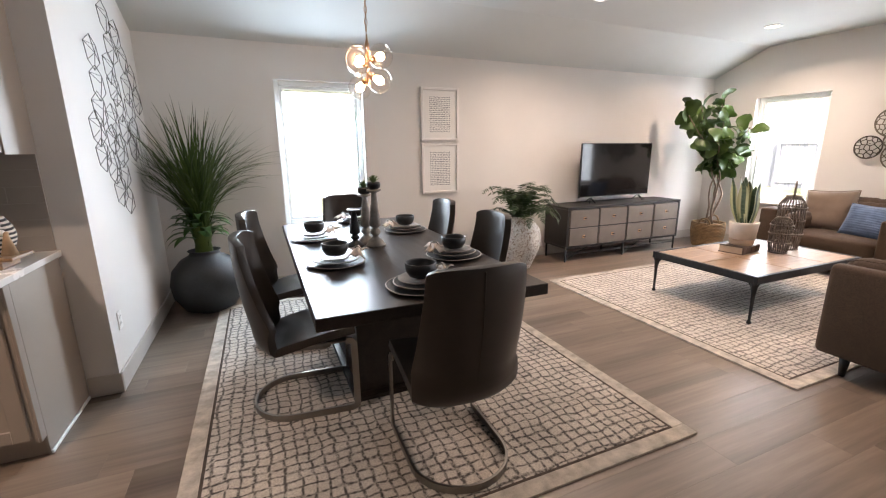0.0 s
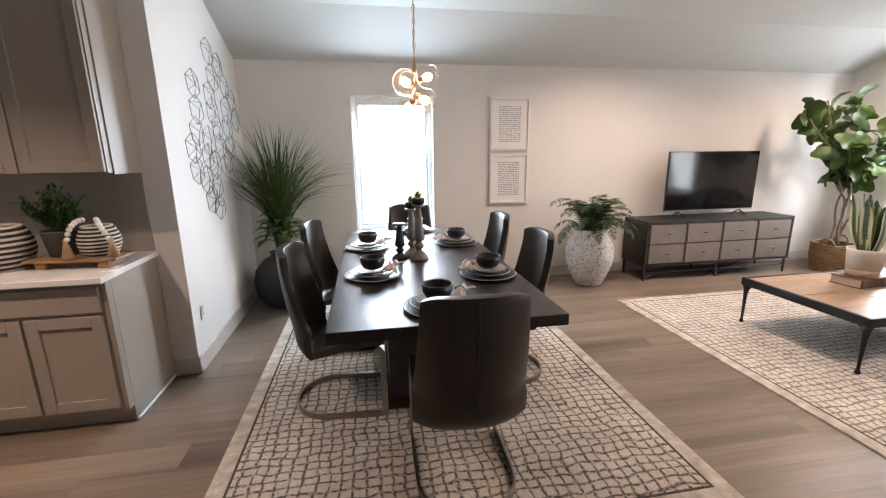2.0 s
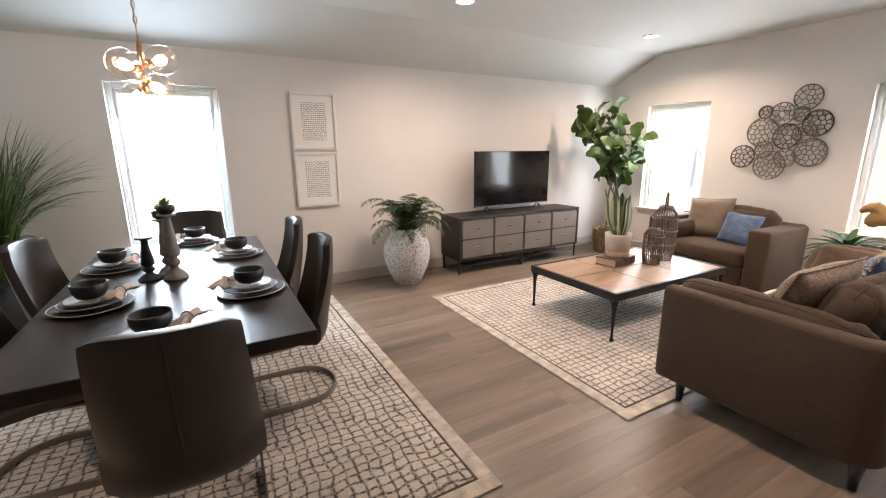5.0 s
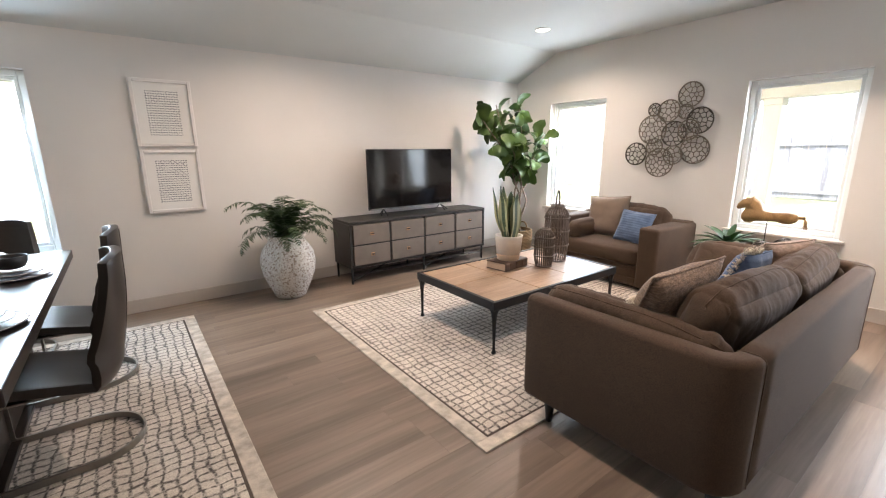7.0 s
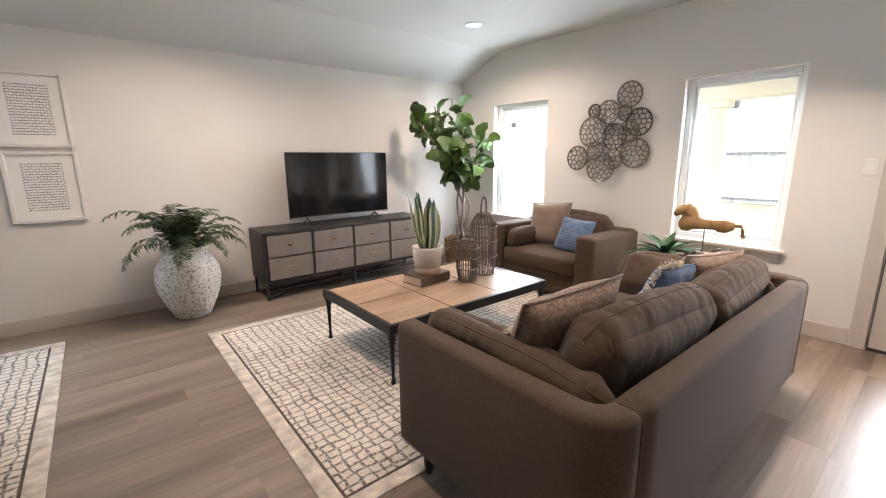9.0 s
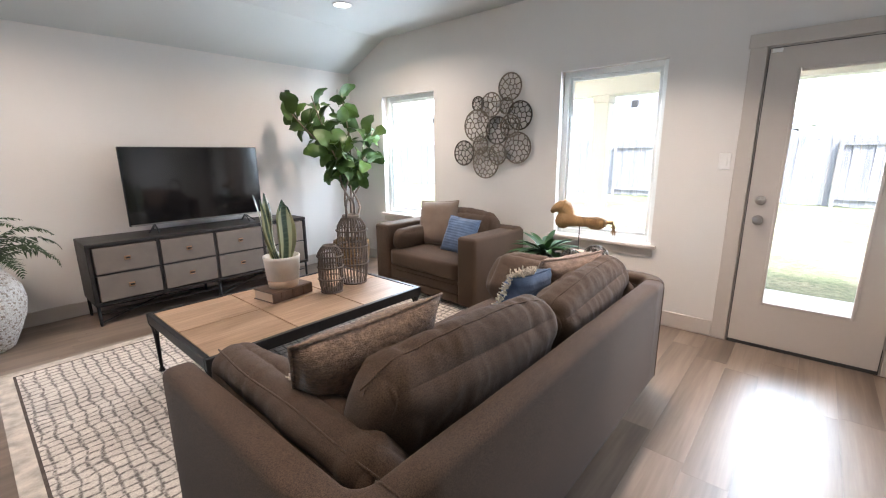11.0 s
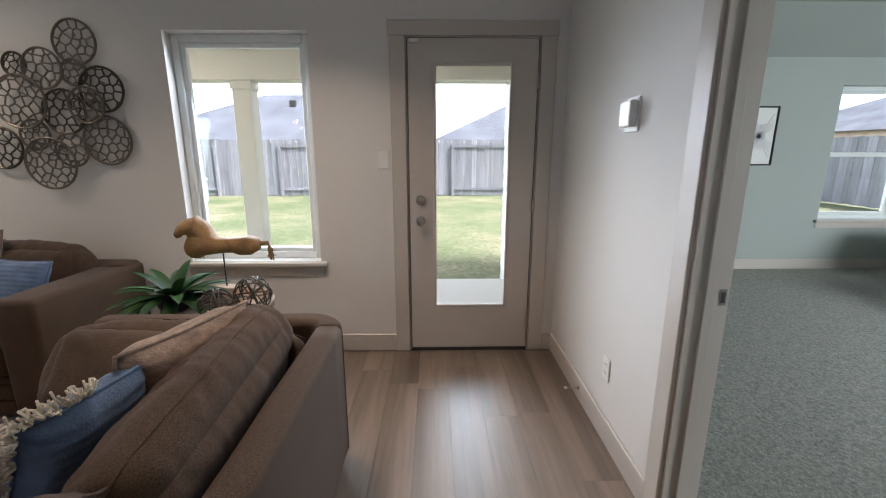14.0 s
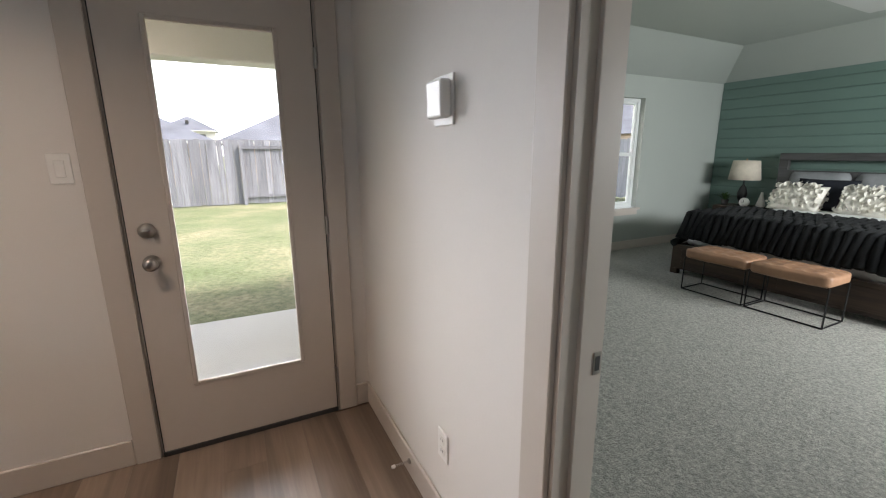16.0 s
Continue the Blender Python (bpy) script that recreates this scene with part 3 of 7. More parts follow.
part("jamb", box(OPEN[0], OPEN[1], wy0, wy1, 2.042, 2.06), M["trim"], way)
for lo, hi in ((wy1, wy1 + 0.016), (wy0 - 0.016, wy0)):
    part("casing", box(OPEN[0] - 0.094, OPEN[1] + 0.094, lo, hi, 2.05, 2.135, 0.003, 1), M["trim"], way)
strike = part("strike_plate", box(OPEN[1] - 0.0205, OPEN[1] - 0.018, -0.928, -0.905, 0.89, 0.945, 0.001, 1), M["metal"], way, "satin nickel strike plate")
part("latch_hole", box(OPEN[1] - 0.0215, OPEN[1] - 0.0203, -0.923, -0.91, 0.9, 0.935), M["slot"], strike)

# outside: lawn, patio, fence, neighbours
setting(part("ground", box(-900, 1400, -1200, 1200, -0.9, -0.16), M["lawn"]), "patchy green and straw-coloured lawn", "lawn")
setting(part("patio", box(6.87, 8.55, -0.81, 3.2, -0.4, -0.04, 0.01, 1), M["concrete"]), "pale smooth concrete patio slab", "patio")
roof = thing("patio_roof", "cream painted patio roof with a deep beam and a square post", "patio roof", kind="structure")
part("soffit", box(6.86, 8.7, -0.80, 3.25, 2.42, 2.48), M["cream"], roof)
part("beam", box(8.28, 8.5, -0.80, 3.2, 2.05, 2.42, 0.01, 1), M["cream"], roof)
part("beam", box(6.86, 8.28, 2.98, 3.2, 2.05, 2.42, 0.01, 1), M["cream"], roof)
part("post", box(8.30, 8.48, 1.81, 1.99, -0.04, 1.97, 0.008, 1), M["cream"], roof)
part("post_cap", box(8.285, 8.495, 1.795, 2.005, 1.97, 2.05, 0.008, 1), M["cream"], roof)
part("roof_deck", box(6.86, 8.9, -0.8, 3.4, 2.48, 2.6), M["shingle"], roof)
eave = thing("house_eave", "pale soffit under the house eave", "eave", kind="structure")
part("soffit", box(6.86, 7.3, 3.41, 5.3, 2.44, 2.5), M["cream"], eave)
part("soffit", box(-1.2, 6.859, 4.83, 5.3, 2.14, 2.2), M["cream"], eave)
part("fascia", box(-1.2, 7.3, 5.301, 5.33, 2.06, 2.5), M["cream"], eave)
sid = setting(thing("siding", "white lap siding beside the patio", "siding"), "white lap siding beside the patio", "siding")
src = None
for i in range(16):
    bmx = box(6.86, 8.95, 0, 0.012, 0, 0.185)
    for v in bmx.verts:
        if v.co.z < 0.01 and v.co.y > 0.005:
            v.co.y += 0.012
    m = pose(0, -0.809, -0.15 + i * 0.16)
    if src is None:
        src = part("siding_board", bmx, M["siding"], sid, m=m)
    else:
        bmx.free()
        again("siding_board", src, sid, m)


def fence(name, x0, y0, x1, y1, label):
    """Upright weathered boards with gaps, on rails with posts."""
    f = setting(thing(name, label, "fence"), label, "fence")
    a, b2 = Vector((x0, y0, 0)), Vector((x1, y1, 0))
    d = (b2 - a).normalized()
    ang = math.degrees(math.atan2(d.y, d.x))
    rng = random.Random(5)
    n = int((b2 - a).length / 0.145)
    board = None
    for i in range(n):
        p = a + d * (i + 0.5) * 0.145
        z = -0.13 + rng.uniform(-0.015, 0.02)
        m = pose(p.x, p.y, z, rng.uniform(-0.6, 0.6), rng.uniform(-0.5, 0.5), ang)
        if board is None:
            board = part("fence_board", box(-0.07, 0.07, -0.009, 0.009, 0, 1.92), M["fence"], f, m=m)
        else:
            again("fence_board", board, f, m)
    side = d.cross(Vector((0, 0, 1)))
    return f, a, d, side, ang


f1, fa, fd, fs, fang = fence("fence_back", 19.0, -12, 19.0, 24, "weathered grey cedar board fence behind the lawn")
for y0, y1 in ((-8, -5.2), (-3.4, -0.6), (2.6, 5.4), (7.6, 10.4)):
    for z in (0.05, 1.52):
        part("rail", box(18.95, 18.985, y0, y1, z, z + 0.09), M["fence"], f1)
    for y in (y0, y1):
        part("fence_post", box(18.90, 18.985, y - 0.045, y + 0.045, -0.2, 1.62), M["fence"], f1)


fence("fence_south", 9.4, -12.0, 18.9, -12.0, "weathered grey cedar board fence beside the bedroom")


def house(x, y, w, d, wall_h, peak, label, mat_wall, base=-0.16):
    h = thing("neighbour_house", label, "house", pose(x, y, base))
    part("wall", box(-d / 2, d / 2, -w / 2, w / 2, 0, wall_h), mat_wall, h)
    bm = bmesh.new()
    o = 0.45
    c = [bm.verts.new(p) for p in ((-d / 2 - o, -w / 2 - o, wall_h), (d / 2 + o, -w / 2 - o, wall_h), (d / 2 + o, w / 2 + o, wall_h), (-d / 2 - o, w / 2 + o, wall_h))]
    r = max(0.2, w / 2 - d / 2)
    t0, t1 = bm.verts.new((0, -r, peak)), bm.verts.new((0, r, peak))
    for fv in ((c[0], c[1], t0), (c[1], c[2], t1, t0), (c[2], c[3], t1), (c[3], c[0], t0, t1), (c[3], c[2], c[1], c[0])):
        bm.faces.new(fv)
    rf = part("roof", bm, M["shingle"], h, "dark grey shingle hip roof")
    part("roof_vent", box(-2.2, -1.9, -0.2, 0.2, peak - 1.05, peak - 0.6, 0.02, 1), M["slot"], rf)
    part("fascia", box(-d / 2 - o - 0.03, -d / 2 - o, -w / 2 - o, w / 2 + o, wall_h - 0.1, wall_h + 0.01), M["siding"], h)
    for yy in (-w / 4, w / 4):
        wn = part("window", box(-d / 2 - 0.04, -d / 2 + 0.02, yy - 0.55, yy + 0.55, wall_h - 1.7, wall_h - 0.4), M["white"], h)
        part("pane", box(-d / 2 - 0.05, -d / 2 - 0.042, yy - 0.48, yy + 0.48, wall_h - 1.63, wall_h - 0.47), M["slot"], wn)
    return h


bd_ = bmesh.new()
ring = [(420 * math.cos(radians(a)), 420 * math.sin(radians(a))) for a in range(-80, 171, 10)]
low = [bd_.verts.new((x, y, -2)) for x, y in ring]
high = [bd_.verts.new((x, y, 260)) for x, y in ring]
for i in range(len(ring) - 1):
    bd_.faces.new((low[i], low[i + 1], high[i + 1], high[i]))
setting(part("backdrop", bd_, glow_mat("white_overcast", (0.9, 0.96, 1.0), 0.5)), "bright white overcast sky in the distance", "sky")
house(36, 9.6, 18.0, 13.0, 2.15, 5.5, "single-storey brick house with a dark grey hip roof", M["brickfar"])
house(36, -9.2, 18.0, 13.0, 2.15, 5.5, "single-storey brick house with a dark grey hip roof", M["brickfar"])
house(38, 29.5, 18.0, 13, 2.15, 5.6, "single-storey brick house with a dark grey hip roof", M["brickfar"])
house(75, 4.2, 6.5, 6.0, 4.6, 6.6, "distant pale two-storey house with a grey roof", M["siding"])
house(28, -29, 14.0, 11.0, 2.6, 5.2, "single-storey brick house with a dark grey hip roof", M["brickfar"])


# ---- dining area ----
M["rug1"] = rug_mat("dining_rug_pile", 0.060, 0.054)
M["rug2"] = rug_mat("living_rug_pile", 0.060, 0.054, 1.7)
M["rugedge"] = mat("cream_rug_border", (0.56, 0.49, 0.415), 0.95, var=0.3, scale=14, fine=170, relief=0.5, dist=0.005)
M["rugline"] = mat("brown_rug_line", (0.11, 0.085, 0.07), 0.95, var=0.3, scale=20, fine=170, relief=0.5)
M["leather"] = mat("dark_taupe_leather", (0.036, 0.027, 0.021), 0.36, var=0.2, scale=5, fine=240, relief=0.12, dist=0.001)
M["chairmetal"] = mat("brushed_gunmetal", (0.34, 0.32, 0.29), 0.34, 1.0, var=0.12, fine=120, relief=0.03)
M["espresso"] = wood("espresso_wood", (0.012, 0.008, 0.0065), (0.04, 0.028, 0.022), 0.32, "y", 6, 0.25, gloss=0.45)
M["darkstone"] = mat("charcoal_stoneware", (0.014, 0.0145, 0.016), 0.42, var=0.2, scale=14, fine=90, relief=0.05)
M["rim"] = mat("speckled_sand_glaze", (0.42, 0.37, 0.32), 0.32, var=0.2, scale=20, fine=150, relief=0.05)
M["salad"] = mat("taupe_glaze", (0.30, 0.265, 0.23), 0.42, var=0.2, scale=20, fine=150, relief=0.05)
M["linen"] = mat("beige_linen", (0.56, 0.47, 0.41), 0.9, var=0.2, scale=18, fine=260, relief=0.4)
M["taupe"] = mat("distressed_taupe_wood", (0.30, 0.265, 0.235), 0.6, var=0.22, scale=18, fine=120, relief=0.2)
M["bronze"] = mat("antique_brass", (0.55, 0.33, 0.19), 0.32, 1.0, var=0.1, fine=60, relief=0.02)
M["bulbglass"] = glass_mat("globe_glass", (1.0, 0.97, 0.94))
M["bulb"] = glow_mat("warm_bulb", (1.0, 0.66, 0.36), 13.0)
M["lens"] = glow_mat("lit_lens", (1.0, 0.86, 0.7), 2.2)
M["leaf"] = leaf_mat("deep_green_leaf", (0.022, 0.055, 0.014), (0.085, 0.17, 0.04))
M["leafgrass"] = leaf_mat("grass_blade_green", (0.012, 0.026, 0.004), (0.085, 0.125, 0.022), 0.65)
M["leafpale"] = leaf_mat("pale_green_leaf", (0.10, 0.17, 0.06), (0.22, 0.30, 0.14), 0.5)
M["leaffern"] = leaf_mat("fern_green", (0.018, 0.036, 0.014), (0.055, 0.09, 0.034), 0.55)
M["soil"] = mat("potting_soil", (0.035, 0.026, 0.02), 0.95, var=0.4, fine=60, relief=0.8, dist=0.01)
M["bark"] = mat("grey_brown_bark", (0.22, 0.16, 0.12), 0.85, var=0.3, scale=12, fine=50, relief=0.6, dist=0.006)
M["paper"] = mat("print_paper", (0.78, 0.76, 0.73), 0.8, var=0.02, relief=0)
M["ink"] = mat("navy_ink", (0.05, 0.055, 0.085), 0.8, var=0.3, scale=30, relief=0)
M["frame"] = mat("whitewashed_frame", (0.72, 0.68, 0.65), 0.5, var=0.05, scale=10, fine=60, relief=0.08)
M["wire"] = mat("dark_bronze_wire", (0.09, 0.075, 0.06), 0.4, 0.8, var=0.2, relief=0)


def rug(name, x0, x1, y0, y1, field, label):
    r = thing(name, label, "rug", pose((x0 + x1) / 2, (y0 + y1) / 2, 0))
    w, d = (x1 - x0) / 2, (y1 - y0) / 2
    e, l = 0.08, 0.014
    part("rug_field", box(-w + e + l, w - e - l, -d + e + l, d - e - l, 0.0, 0.012, 0.002, 1), field, r, "cream pile with a net of brown lines")
    for a, material, nm, hi in ((0.0, M["rugedge"], "border", 0.0118), (e, M["rugline"], "border_line", 0.0114)):
        b2 = e if a == 0 else e + l
        for q in ((-w + a, w - a, -d + a, -d + b2), (-w + a, w - a, d - b2, d - a), (-w + a, -w + b2, -d + b2, d - b2), (w - b2, w - a, -d + b2, d - b2)):
            part(nm, box(*q, 0.0, hi, 0.002, 1), material, r)
    return r


rug("area_rug", -0.26, 2.10, 1.25, 4.24, M["rug1"], "cream rug with a brown net pattern under the dining table")
rug("area_rug", 3.0, 6.08, 1.28, 3.66, M["rug2"], "cream rug with a brown net pattern under the coffee table")

# table
table = thing("dining_table", "dark espresso wooden pedestal dining table set for six", "dining table", pose(0.865, 2.735, 0.012))
part("tabletop", box(-0.535, 0.535, -1.135, 1.135, 0.728, 0.783, 0.004, 2), M["espresso"], table)
part("apron", box(-0.40, 0.40, -0.95, 0.95, 0.70, 0.728), M["espresso"], table)
part("pedestal", box(-0.26, 0.26, -0.48, 0.48, 0.03, 0.70, 0.006, 2), M["espresso"], table)
part("foot_plate", box(-0.30, 0.30, -0.53, 0.53, 0.0, 0.03, 0.004, 1), M["espresso"], table)
TT = 0.795


# chairs
def back_y(f):
    """How far the back leans at the share f of its height."""
    return -0.222 - 0.055 * f - 0.014 * math.sin(f * 3.1)


def shell_surface():
    """Seat and back in one curved shell, facing +y."""
    prof = []
    for i in range(7):
        f = i / 6
        prof.append((0.285 - 0.415 * f, 0.462 - 0.092 * f + 0.014 * math.sin(f * 3)))
    for i in range(1, 6):
        a = math.radians(90 * i / 5)
        prof.append((-0.13 - 0.092 * math.sin(a), 0.37 + 0.125 * (1 - math.cos(a))))
    for i in range(1, 11):
        f = i / 10
        prof.append((back_y(f), 0.495 + 0.49 * f))
    bm = bmesh.new()
    n, rows = 14, []
    k = len(prof)
    for i, (y, z) in enumerate(prof):
        f = i / (k - 1)
        half = 0.228 if f < 0.30 else 0.236 - 0.036 * max(0, (f - 0.45) / 0.55)
        wrap = 0.0 if f < 0.25 else min(1, (f - 0.25) / 0.3)
        row = []
        for j in range(n + 1):
            u = 2 * j / n - 1
            lift = (1 - wrap) * 0.012 * u * u + 0.05 * u ** 4 * math.exp(-((f - 0.42) / 0.13) ** 2)
            edge = 0.022 * abs(u) ** 6 if i == k - 1 else 0
            row.append(bm.verts.new((u * half, y + wrap * (0.055 + 0.075 * max(0.0, 1 - max(0.0, f - 0.42) / 0.5)) * abs(u) ** 2.4, z + lift - edge)))
        rows.append(row)
    for lo, hi in zip(rows, rows[1:]):
        for j in range(n):
            bm.faces.new((lo[j], lo[j + 1], hi[j + 1], hi[j]))
    bmesh.ops.recalc_face_normals(bm, faces=bm.faces[:])
    return bm


def dining_chair(m):
    ch = thing("dining_chair", "dark taupe leather cantilever dining chair with a gunmetal sled frame", "chair", m, "chairs round the dining table")
    s = part("shell", shell_surface(), M["leather"], ch, "dark taupe leather seat and back", True)
    mod = s.modifiers.new("thick", "SOLIDIFY")
    mod.thickness, mod.offset = 0.042, 0.0
    mod = s.modifiers.new("round", "BEVEL")
    mod.width, mod.segments, mod.limit_method = 0.014, 3, "ANGLE"
    pts = [(0.0, back_y(i / 8) - 0.0215, 0.50 + 0.47 * i / 8) for i in range(9)]
    part("back_seam", tube(pts, 0.0032, 6), M["leather"], s, "raised leather seam")
    part("seat_plate", box(-0.19, 0.19, 0.02, 0.24, 0.392, 0.404, 0.003, 1), M["chairmetal"], ch)
    h = 0.226
    path = [(-h, 0.235, 0.418), (-h, 0.262, 0.415), (-h, 0.276, 0.40), (-h, 0.278, 0.2), (-h, 0.278, 0.045), (-h, 0.27, 0.026), (-h, 0.25, 0.02)]
    path.append((-h, -0.05, 0.02))
    for i in range(17):
        a = math.pi * i / 16
        path.append((-h * math.cos(a), -0.05 - 0.215 * math.sin(a), 0.02))
    path += [(-x, y, z) for x, y, z in path[:8]][::-1]
    part("sled_frame", bar(path, 0.034, 0.012), M["chairmetal"], ch, "brushed gunmetal flat bar")
    return ch


def bar(path, width, thick):
    """A flat bar that lies flat on the floor and turns up at its ends."""
    bm = bmesh.new()
    pts = [Vector(p) for p in path]
    rings = []
    for i, p in enumerate(pts):
        d = (pts[min(i + 1, len(pts) - 1)] - pts[max(i - 1, 0)]).normalized()
        out = Vector((math.copysign(1, p.x), 0, 0)) if p.y > -0.04 else Vector((p.x, p.y + 0.05, 0)).normalized()
        out = (out - d * out.dot(d)).normalized()
        up = out.cross(d).normalized()
        rings.append([bm.verts.new(p + out * a * thick / 2 + up * c * width / 2) for a, c in ((-1, -1), (1, -1), (1, 1), (-1, 1))])
    for lo, hi in zip(rings, rings[1:]):
        for j in range(4):
            bm.faces.new((lo[j], lo[(j + 1) % 4], hi[(j + 1) % 4], hi[j]))
    bm.faces.new(rings[0])
    bm.faces.new(rings[-1][::-1])
    bmesh.ops.recalc_face_normals(bm, faces=bm.faces[:])
    return bm


chair0 = dining_chair(pose(0.918, 1.63, 0.012, 0, 0, -1.5))
for m in (pose(0.313, 2.40, 0.012, 0, 0, -95), pose(0.312, 3.25, 0.012, 0, 0, -101), pose(1.407, 2.54, 0.012, 0, 0, 91), pose(1.395, 3.37, 0.012, 0, 0, 90), pose(0.94, 4.11, 0.0, 0, 0, 177)):
    copy_thing(chair0, m)


# place settings
def wobbly(profile, amount, seed, n=40, hollow=False):
    """A turned body that is slightly out of round; hollow leaves out its two end caps."""
    bm = lathe(profile, n)
    if hollow:
        bmesh.ops.delete(bm, geom=[f for f in bm.faces if len(f.verts) > 4], context="FACES_ONLY")
    for v in bm.verts:
        a = math.atan2(v.co.y, v.co.x)
        k = 1 + amount * math.sin(3 * a + seed) + amount * 0.7 * math.sin(5 * a + 2 * seed)
        v.co.x *= k
        v.co.y *= k
    return bm


def setting_stack(x, y, turn):
    m = pose(x, y, TT, 0, 0, turn) @ Matrix.Scale(1.1, 4)
    g = "place settings on the dining table"
    ch = thing("charger_plate", "wide dark stoneware charger plate with a pale glazed rim", "plate", m, g)
    part("plate", wobbly([(0.07, 0), (0.12, 0.003), (0.148, 0.011), (0.150, 0.014), (0.146, 0.015), (0.118, 0.007), (0.0, 0.006)], 0.012, 1), M["darkstone"], ch, smooth=True)
    part("rim", wobbly([(0.1485, 0.0125), (0.1515, 0.0135), (0.149, 0.0162), (0.1455, 0.0153), (0.146, 0.0143)], 0.012, 1, hollow=True), M["rim"], ch, "pale glazed rim", True)
    dp = thing("dinner_plate", "dark stoneware dinner plate with a pale rim", "plate", m @ pose(0, 0, 0.0155), g)
    part("plate", wobbly([(0.06, 0), (0.09, 0.003), (0.118, 0.012), (0.119, 0.015), (0.115, 0.0155), (0.088, 0.007), (0.0, 0.006)], 0.012, 2), M["darkstone"], dp, smooth=True)
    part("rim", wobbly([(0.1175, 0.0135), (0.120, 0.0145), (0.117, 0.0168), (0.1145, 0.0158), (0.115, 0.0148)], 0.012, 2, hollow=True), M["rim"], dp, "pale glazed rim", True)
    sp = tagged(part("salad_plate", wobbly([(0.05, 0), (0.075, 0.003), (0.096, 0.011), (0.0965, 0.0145), (0.092, 0.0145), (0.072, 0.007), (0.0, 0.006)], 0.014, 3), M["salad"], smooth=True, m=m @ pose(0, 0, 0.031)), "small speckled sand-glazed salad plate", "plate", g)
    bw = tagged(part("bowl", lathe([(0.035, 0), (0.05, 0.006), (0.064, 0.03), (0.067, 0.062), (0.064, 0.064), (0.060, 0.058), (0.055, 0.03), (0.04, 0.014), (0.0, 0.012)], 36), M["darkstone"], smooth=True, m=m @ pose(0, 0, 0.046)), "small charcoal stoneware bowl", "bowl", g)
    # a napkin pulled through a ring, lying over the plate's edge
    nk = thing("napkin", "crumpled beige linen napkin in a ring", "napkin", m @ (pose(0.02, 0.105, 0.05, 0, 0, 70) if abs(turn) == 90 else pose(0.105, 0.02, 0.05, 0, 0, -25)), g)
    bm = bmesh.new()
    rows = []
    for i in range(11):
        u = i / 10 * 2 - 1
        half = 0.016 + 0.032 * abs(u) ** 1.2
        row = []
        for j in range(9):
            v = j / 8 * 2 - 1
            row.append(bm.verts.new((v * half * 1.1, u * 0.085, 0.012 + 0.010 * math.sin(v * 7 + u * 2) + 0.012 * (1 - abs(v)) - 0.012 * u * u)))
        rows.append(row)
    for lo, hi in zip(rows, rows[1:]):
        for j in range(8):
            bm.faces.new((lo[j], lo[j + 1], hi[j + 1], hi[j]))
    nb = part("cloth", bm, M["linen"], nk, smooth=True)
    nb.modifiers.new("thick", "SOLIDIFY").thickness = 0.004
    bm = tube([(0.021 * math.cos(a), 0, 0.016 + 0.019 * math.sin(a)) for a in [2 * math.pi * i / 16 for i in range(16)]], 0.003, 6, closed=True)
    part("ring", bm, M["chairmetal"], nk, "gunmetal napkin ring", True)


for s in ((0.83, 1.80, 0), (0.54, 2.39, -90), (0.515, 3.15, -90), (1.212, 2.27, 90), (1.206, 3.17, 90), (0.95, 3.78, 180)):
    setting_stack(*s)


def candlestick(x, y, h, material, label):
    k = h / 0.36
    prof = [(0.062, 0), (0.064, 0.012), (0.056, 0.022), (0.048, 0.036), (0.026, 0.056), (0.018, 0.066), (0.03, 0.08), (0.034, 0.094), (0.028, 0.108), (0.019, 0.118), (0.036, 0.132), (0.038, 0.15), (0.02, 0.30), (0.017, 0.335), (0.022, 0.342), (0.045, 0.35), (0.047, 0.36), (0.0, 0.358)]
    return tagged(part("candlestick", lathe([(r * (0.8 + 0.2 * k), z * k) for r, z in prof], 28), material, smooth=True, m=pose(x, y, TT)), label, "candlestick", "candlesticks on the dining table")


candlestick(0.859, 2.735, 0.375, M["taupe"], "tall turned taupe wooden candlestick")
candlestick(0.823, 2.85, 0.335, M["taupe"], "turned taupe wooden candlestick")
candlestick(0.731, 2.78, 0.245, M["darkstone"], "short turned black candlestick with a wide cup")
rng = random.Random(3)
for x, y, z in ((0.859, 2.735, TT + 0.375), (0.823, 2.85, TT + 0.335)):
    pt = thing("succulent_pot", "tiny green succulent in a small black bowl pot", "potted plant", pose(x, y, z))
    part("pot", lathe([(0.026, 0), (0.042, 0.012), (0.046, 0.035), (0.042, 0.046), (0.038, 0.045), (0.036, 0.036), (0.0, 0.034)], 24), M["darkstone"], pt, smooth=True)
    src = None
    for i in range(16):
        ring = i // 6
        m = pose(0, 0, 0.038, 0, 0, i * 137.5) @ pose(0.0, 0.004, 0.0, 22 * ring - 8, 0, 0)
        if src is None:
            src = part("leaf", strip_leaf(0.055, 0.018, 4, 0.15, 0.5, 0.6, 0.9), M["leafpale"], pt, m=m, smooth=True)
        else:
            again("leaf", src, pt, m)

# chandelier
cx, cy = 0.858, 2.733
pend = thing("chandelier", "brass chandelier with clear glass globes on a chain", "chandelier", pose(cx, cy, 0))
part("canopy", lathe([(0.06, FLAT - 0.022), (0.065, FLAT - 0.008), (0.065, FLAT)], 28), M["bronze"], pend, smooth=True)
z = FLAT - 0.03
src = None
i = 0
